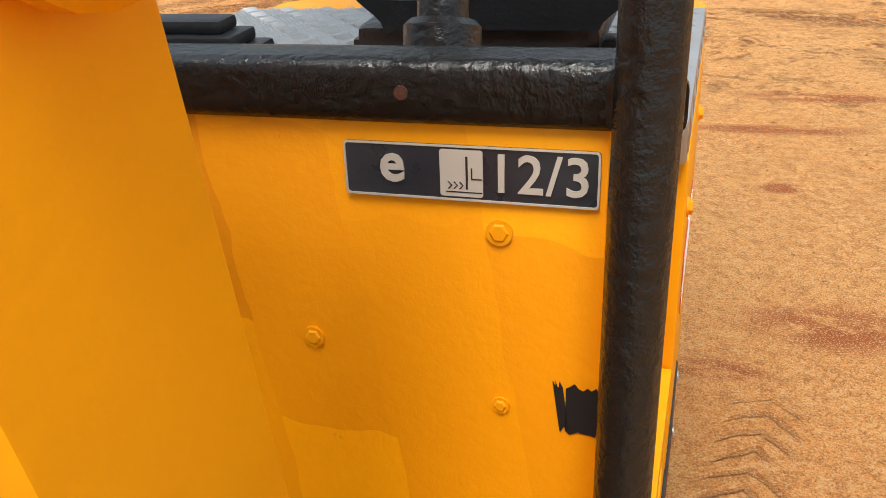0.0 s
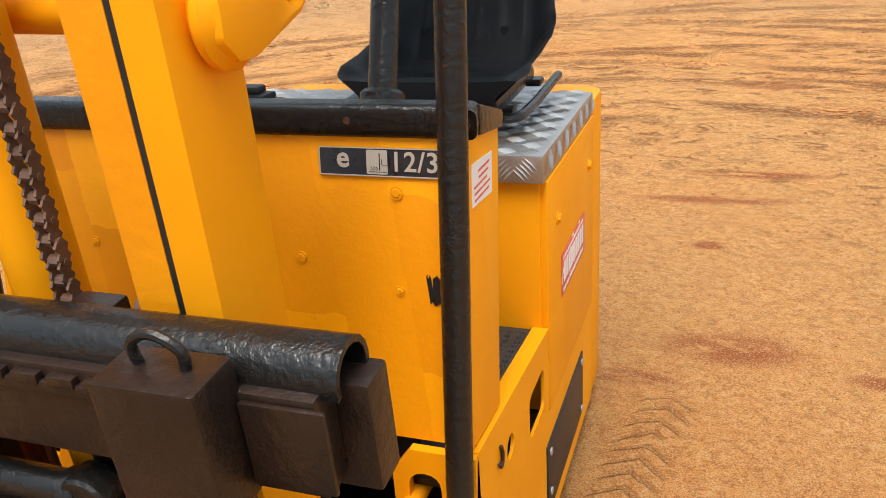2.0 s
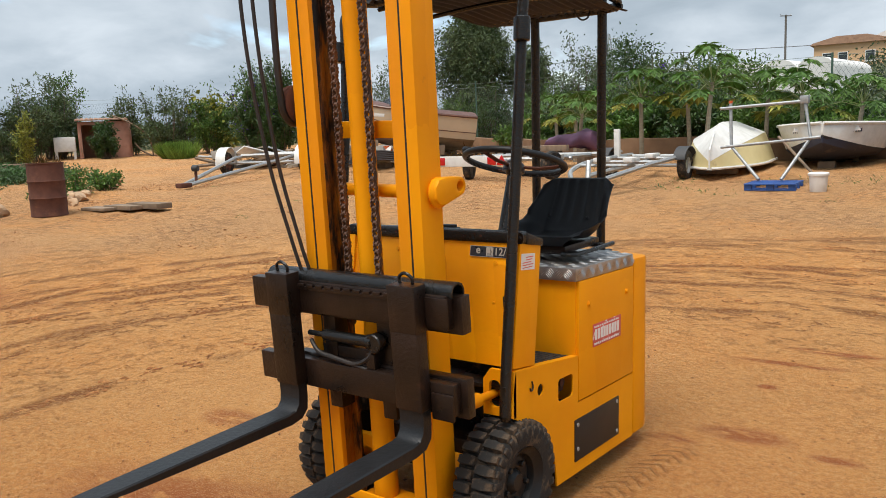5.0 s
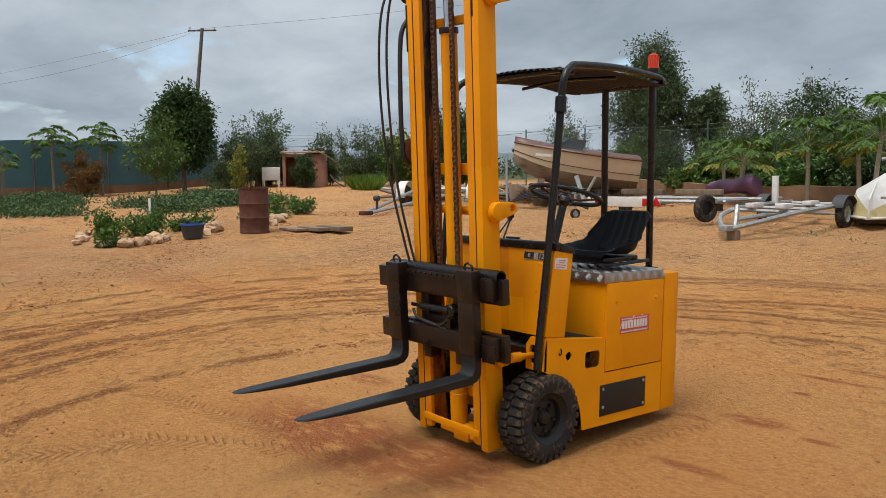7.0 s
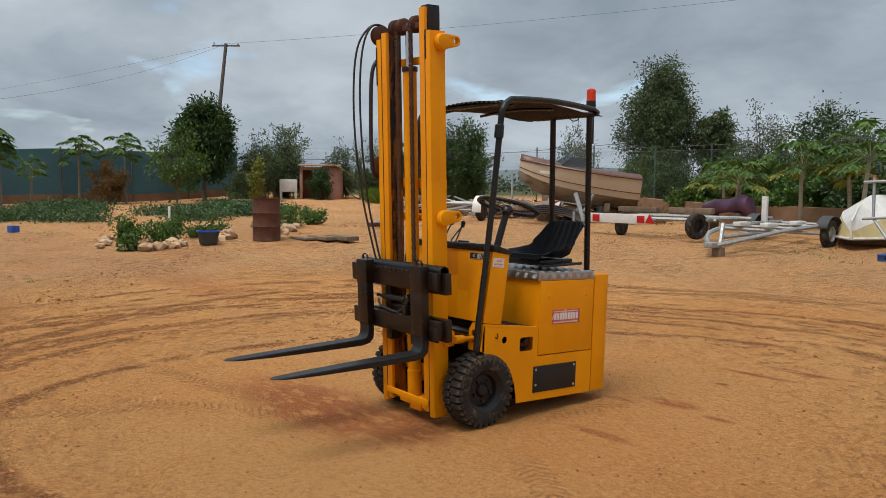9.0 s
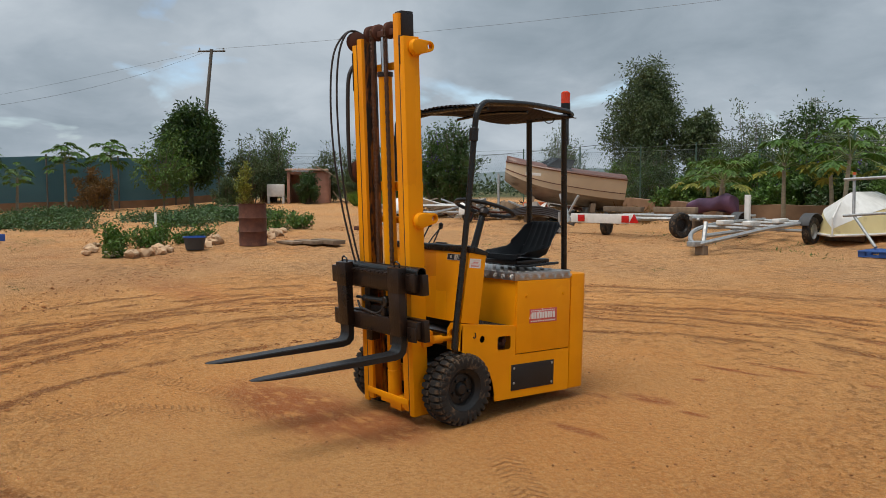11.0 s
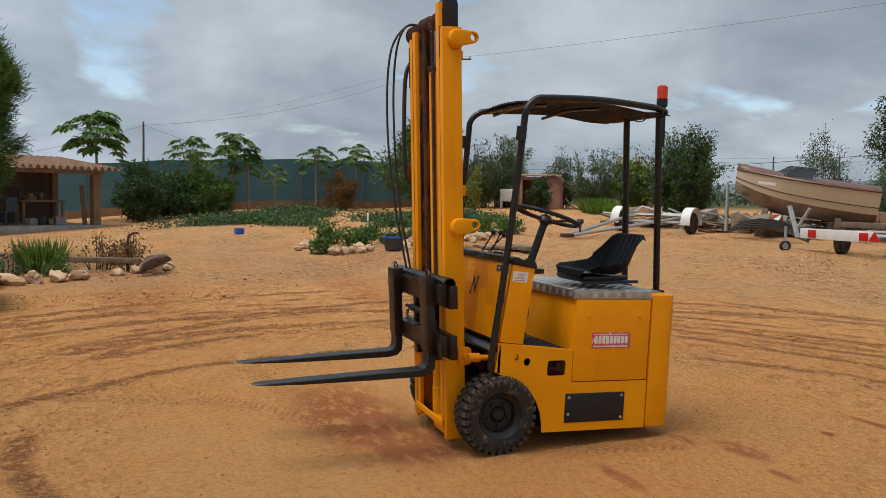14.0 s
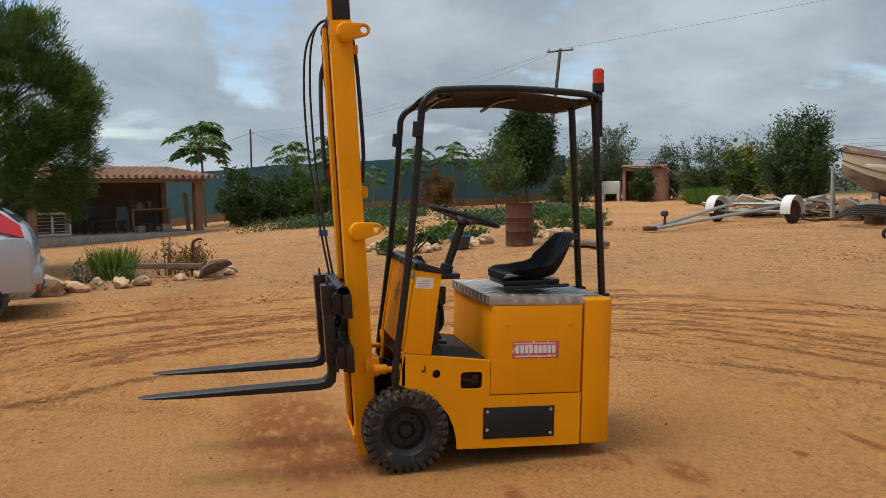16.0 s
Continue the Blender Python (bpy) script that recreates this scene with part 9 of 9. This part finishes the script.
    for (x0, y0), (x1, y1), n, s in (((-11.9, 2.2), (-12.3, 3.3), 9, 0.125), ((-12.3, 3.95), (-12.9, 4.5), 5, 0.13), ((-12.6, 5.6), (-15.6, 7.6), 11, 0.14), ((-15.8, 8.2), (-16.8, 9.0), 5, 0.15), ((-13.0, 1.9), (-15.0, 2.4), 6, 0.10)):
        for i in range(n):
            a = (i + 0.5) / n
            rock(x0 + (x1 - x0) * a + rng.normal() * 0.08, y0 + (y1 - y0) * a + rng.normal() * 0.08, s * rng.uniform(0.75, 1.25), 200 + k, "stones of the planted bed")
            k += 1
    for x, y, s in ((-8.75, -3.55, 0.30), (-9.0, -3.15, 0.17), (-9.2, -2.85, 0.15), (-9.35, -2.55, 0.17), (-9.5, -2.25, 0.14), (-10.2, -1.15, 0.15), (-10.4, -0.95, 0.13), (-10.1, -1.40, 0.13), (-9.9, -1.7, 0.12), (-10.7, -0.9, 0.14), (-8.7, -4.1, 0.22)):
        rock(x, y, s, 300 + k, "stones of the bed by the shelter")
        k += 1
    # driftwood root and border timber
    t = thing("driftwood", "weathered piece of root wood at the end of the bed", "driftwood", m=at_ground(-10.0, -1.35))
    part("log", loft(fresh(), [[(-0.1 + 0.9 * s, -0.45 + 0.75 * s + r * math.cos(a), 0.05 + r + 0.28 * s + r * math.sin(a) + 0.02 * math.sin(5 * a + 3 * s)) for a in np.linspace(0, 2 * math.pi, 10, endpoint=False)] for s, r in ((0, 0.05), (0.1, 0.14), (0.35, 0.16), (0.6, 0.14), (0.85, 0.10), (1.0, 0.03))], m=pose(0, 0, 0, 0, 0, 95) @ Matrix.Scale(0.62, 4)), DRIFT, t)
    for a, b in (((-0.1, 0.1, 0.10), (-0.22, 0.35, 0.22)), ((-0.05, 0.15, 0.12), (0.1, 0.36, 0.26)), ((-0.15, 0.05, 0.10), (-0.35, 0.2, 0.28))):
        part("root", tube(fresh(), smooth_path([a, tuple((Vector(a) + Vector(b)) / 2 + Vector((0.05, -0.03, 0.05))), b], 4), 0.045, 6, taper=0.2), DRIFT, t)
    solid("border_timber", box(fresh(), (-0.9, -0.05, 0.0), (0.9, 0.05, 0.09), 0.01), WOOD, "old timber edging of the bed", "timber").matrix_basis = spin(-10.55, -2.2, 70, 0.16)
    solid("rusty_stake", tube(fresh(), smooth_path([(0, 0, 0), (0.02, 0, 0.5), (0.03, 0.06, 0.62), (0.0, 0.16, 0.64)], 4), 0.022, 8), RUST, "bent rusty pipe standing in the bed", "stake").matrix_basis = at_ground(-10.6, -1.55)
    # stump, crate and scrap under the boat
    t = thing("log_stump", "cut log standing on end beside the scrap", "stump", m=at_ground(-14.5, 14.9, -0.02))
    part("log", loft(fresh(), [[(r * math.cos(a) * (1 + 0.08 * math.sin(3 * a)) - 0.1 * h, r * math.sin(a), h) for a in np.linspace(0, 2 * math.pi, 16, endpoint=False)] for h, r in ((0, 0.27), (0.3, 0.25), (0.6, 0.24), (0.63, 0.22))]), WOOD, t)
    t = thing("orange_crate", "orange plastic crate on a wooden box", "crate", m=spin(-13.2, 14.7, 12))
    part("wooden_box", box(fresh(), (-0.28, -0.2, 0), (0.28, 0.2, 0.28), 0.01), WOOD, t)
    part("crate", box(fresh(), (-0.30, -0.22, 0.282), (0.30, 0.22, 0.62), 0.02), ORANGE_PLASTIC, t)
    for i in range(95):
        x, y = rng.uniform(-19.5, -12.0), 0
        y = 14.9 + (x + 19.5) * 0.14 + rng.normal() * 0.9
        L = rng.uniform(0.4, 1.7)
        mt = (WOOD, RUST, GALV, WOOD, CONCRETE, WHITE, BOAT_OLD)[i % 7]
        nm = {0: "plank", 1: "steel_bar", 2: "steel_bar", 3: "plank", 4: "rubble", 5: "sheet_scrap", 6: "sheet_scrap"}[i % 7]
        lb = {"plank": "weathered plank lying on the scrap heap", "steel_bar": "old metal bar on the scrap heap", "rubble": "broken concrete piece on the scrap heap", "sheet_scrap": "old panel lying on the scrap heap"}[nm]
        w, h = (0.08, 0.03) if nm == "plank" else (0.025, 0.025) if nm == "steel_bar" else (0.2, 0.12) if nm == "rubble" else (0.25, 0.02)
        ob = solid(nm, box(fresh(), (-L / 2, -w, -h), (L / 2, w, h), 0.005), mt, lb, nm.split("_")[0], "scrap heap")
        ob.matrix_basis = at_ground(x, y, rng.uniform(0.03, 0.50)) @ pose(0, 0, 0, rng.normal() * 12, rng.normal() * 10, rng.uniform(0, 180))
    lv = Leaves(19)
    for i in range(110):
        x = lv.rng.uniform(-19.5, -10.5)
        y = 15.6 + (x + 19) * 0.12 + lv.rng.normal() * 0.6
        lv.clump((x, y, ground_z(x, y) + 0.14), 0.26, 34, 0.26, 0.026, droop=0.2, flat=0.4)
    tagged(lv.mesh("brush_heap", LEAF_RUSTY), "dry brushwood and litter round the scrap", "brushwood", kind="stuff")
    # curved tubes beside the near trailer tongue
    t = thing("tube_bundle", "bundle of bent dark tubes lying on the ground", "tubing", m=at_ground(-12.0, 13.4))
    for k in range(5):
        part("tube", tube(fresh(), smooth_path([(-1.3, 0.1 * k, 0.18 + 0.06 * k), (-0.4, -0.1 + 0.1 * k, 0.34 + 0.05 * k), (0.6, 0.05 * k, 0.30 + 0.04 * k), (1.3, 0.2, 0.06 + 0.03 * k)], 5), 0.03, 6), BLACK_WORN, t)
    # small brick shed with a tiled roof, and the white tank beside it
    m = spin(-29.9, 17.2, 60)
    t = thing("brick_shed", "small pink plastered shed with a tiled roof and an open front", "shed", m=m)
    part("side_wall", box(fresh(), (-1.46, 0, -0.1), (-1.32, 1.5, 1.50), 0.01), PLASTER_PINK, t)
    part("back_wall", box(fresh(), (-1.32, 1.35, -0.1), (0.46, 1.5, 1.52), 0.01), PLASTER_PINK, t)
    part("lintel", box(fresh(), (-1.32, 0.02, 1.36), (-0.36, 0.16, 1.50), 0.01), PLASTER_PINK, t)
    # the closed half of the front, its corner and upper edge rounded off
    out = [(-0.36, 0.0), (0.28, 0.0), (0.44, 0.05), (0.56, 0.16), (0.60, 0.32), (0.60, 1.5), (0.46, 1.5), (0.46, 0.36), (0.40, 0.22), (0.26, 0.15), (-0.36, 0.15)]
    bm = loft(fresh(), [[(x - i * (1 if x > 0.3 else 0), y + i * (1 if y < 0.3 else 0), z) for x, y in out] for z, i in ((-0.1, 0.0), (1.30, 0.0), (1.42, 0.015), (1.50, 0.05))])
    part("front_wall", bm, PLASTER_PINK, t, "pink plastered wall with a rounded corner")
    bm = fresh()
    for k in range(11):
        x = -1.46 + k * 0.187
        loft(bm, [[(x + 0.1 * math.cos(a), y, 1.53 + 0.06 * (y + 0.2) + 0.06 * math.sin(a)) for a in np.linspace(0, math.pi, 7)] for y in (-0.16, 1.65)])
    part("tile_roof", bm, TILE, t)
    for pts in ([(-0.1, -0.15, 1.72), (0.55, -0.2, 1.40), (1.1, -0.2, 0.98), (1.35, -0.2, 0.45), (1.38, -0.1, -0.05)], [(0.7, -0.1, 0.55), (0.95, -0.15, 0.22), (1.36, -0.2, -0.02)]):
        part("bent_pole", tube(fresh(), smooth_path(pts, 5), 0.035, 6), WOOD, t)
    p = m @ Vector((-0.45, -0.75, 0))
    stem_bush("garden_shrub", "dark leafy shrub growing in front of the pink shed", p.x, p.y, 1.75, 0.62, LEAF_DARK, 0.17, 171, 24, 60, group="", spread=0.75)
    t = thing("water_tank", "square white plastic water tank on legs", "tank", m=spin(-31.2, 15.65, 60) @ Matrix.Diagonal((0.82, 0.82, 0.85, 1)))
    part("tank", box(fresh(), (-0.5, -0.4, 0.35), (0.5, 0.4, 1.05), 0.05), WHITE_PLASTIC, t)
    for x in (-0.42, 0.42):
        for y in (-0.32, 0.32):
            part("leg", box(fresh(), (x - 0.06, y - 0.06, -0.1), (x + 0.06, y + 0.06, 0.36), 0.01), WHITE_PLASTIC, t)


# ---- open shelter ----
BLUE_GREY = mk("dull_blue_plastic", (0.06, 0.085, 0.13), (0.045, 0.065, 0.10), rough=0.6, bump=0.05)

def build_shelter():
    ang = math.degrees(math.atan2(4.7, -2.6))
    m = Matrix.Translation((-22.0, -7.0, 0.2)) @ pose(0, 0, 0, 0, 0, ang)
    # x runs along the front towards the free corner, y back under the roof
    t = thing("open_shelter", "low open-fronted shelter with a corrugated terracotta roof", "shelter", m=m)
    part("floor_slab", box(fresh(), (-3.6, -0.25, -0.2), (5.5, 3.4, 0.10), 0.02), CONCRETE, t)
    # inner walls: shade under the roof is part of their plaster colour
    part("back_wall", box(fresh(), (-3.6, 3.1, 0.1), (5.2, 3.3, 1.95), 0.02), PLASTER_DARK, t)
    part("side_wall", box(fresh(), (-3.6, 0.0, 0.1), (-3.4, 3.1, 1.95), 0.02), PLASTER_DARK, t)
    for x in (0.0, 5.25):
        part("pillar", box(fresh(), (x - 0.13, 0.0, 0.1), (x + 0.13, 0.26, 1.74), 0.015), EARTH_WALL, t)
    part("rear_pillar", box(fresh(), (5.0, 2.6, 0.1), (5.2, 2.85, 1.9), 0.015), EARTH_WALL, t)
    part("front_beam", box(fresh(), (-3.6, 0.02, 1.74), (5.5, 0.2, 1.86), 0.01), WOOD, t)
    bm = grid_mesh(fresh(), lambda u, v: (-3.8 + 9.6 * u, -0.45 + 4.1 * v, 1.92 + 0.42 * v + 0.065 * math.sin(u * 2 * math.pi * 43)), 344, 6)
    bmesh.ops.solidify(bm, geom=bm.faces[:], thickness=0.02)
    part("corrugated_roof", bm, TILE, t, "faded corrugated terracotta roof sheets", angle=80)
    # furniture inside: each its own thing
    def inside(x, y, rz=0, z=0.1):
        return m @ Matrix.Translation((x, y, z)) @ pose(0, 0, 0, 0, 0, rz)
    r = thing("metal_rack", "white wire-fronted rack standing in the shelter", "rack", m=inside(0.75, 0.7))
    for lo, hi in (((-0.55, 0, 0), (-0.50, 0.5, 0.72)), ((0.50, 0, 0), (0.55, 0.5, 0.72)), ((-0.03, 0, 0), (0.03, 0.05, 0.72)), ((-0.5, 0, 0.66), (0.5, 0.5, 0.72)), ((-0.5, 0, 0.0), (0.5, 0.5, 0.06))):
        part("rack_frame", box(fresh(), lo, hi, 0.005), WHITE, r)
    for k in range(5):
        part("rack_wire", box(fresh(), (-0.5, 0.01, 0.12 + 0.11 * k), (0.5, 0.02, 0.135 + 0.11 * k), 0.0), WHITE, r)
    for x, y, rz, col in ((2.1, 1.0, 20, PLASTIC_DARK), (2.75, 0.9, -150, BLUE_GREY)):
        c = thing("garden_chair", "plastic garden chair inside the shelter", "chair", "chairs in the shelter", m=inside(x, y, rz))
        part("seat", box(fresh(), (-0.24, -0.22, 0.40), (0.24, 0.24, 0.44), 0.015), col, c)
        part("backrest", box(fresh(), (-0.24, 0.22, 0.44), (0.24, 0.27, 0.86), 0.02), col, c)
        for lx in (-0.21, 0.21):
            for ly in (-0.18, 0.21):
                part("leg", box(fresh(), (lx - 0.02, ly - 0.02, 0), (lx + 0.02, ly + 0.02, 0.40), 0.005), col, c)
    b = thing("work_bench", "cluttered timber bench in the shelter", "bench", m=inside(4.0, 1.3))
    part("bench_top", box(fresh(), (-0.7, -0.3, 0.72), (0.7, 0.3, 0.78), 0.01), WOOD, b)
    for lx in (-0.62, 0.62):
        for ly in (-0.24, 0.24):
            part("leg", box(fresh(), (lx - 0.04, ly - 0.04, 0), (lx + 0.04, ly + 0.04, 0.72), 0.005), WOOD, b)
    rng = np.random.RandomState(3)
    for k in range(9):
        w, h = rng.uniform(0.06, 0.16), rng.uniform(0.1, 0.34)
        ob = solid("storage_box", box(fresh(), (-w, -w, 0), (w, w, h), 0.01), (PLASTIC_DARK, WOOD, CONCRETE)[k % 3], "small box among the clutter in the shelter", "box", "clutter in the shelter")
        ob.matrix_basis = inside(3.45 + 0.14 * k, 1.3 + rng.normal() * 0.1, rng.uniform(0, 90), 0.88) if k < 5 else inside(3.2 + 0.3 * (k - 4), 0.8, rng.uniform(0, 90))
    solid("surfboard_plank", box(fresh(), (-0.08, -0.02, 0), (0.08, 0.02, 1.30), 0.02), WOOD, "weathered board leaning by the shelter pillar", "board").matrix_basis = inside(5.0, 0.35, 8) @ pose(0, 0, 0, -7)
    solid("white_sheet_heap", loft(fresh(), [[(r * math.cos(a) * (1 + 0.2 * math.sin(4 * a)), r * 0.7 * math.sin(a), h) for a in np.linspace(0, 2 * math.pi, 14, endpoint=False)] for h, r in ((0, 0.8), (0.2, 0.72), (0.5, 0.4), (0.75, 0.12), (0.8, 0.02))]), WHITE_PLASTIC, "heap of white plastic sheeting by the fence", "plastic sheet").matrix_basis = at_ground(-30.5, -0.9, 0.2)


build_estate_car()
build_hatchback()
build_speedboat()
build_upturned_boat()
build_dinghy()
build_gantry()
build_pallet()
build_bucket()
build_trailers()
build_small_things()
build_shelter()
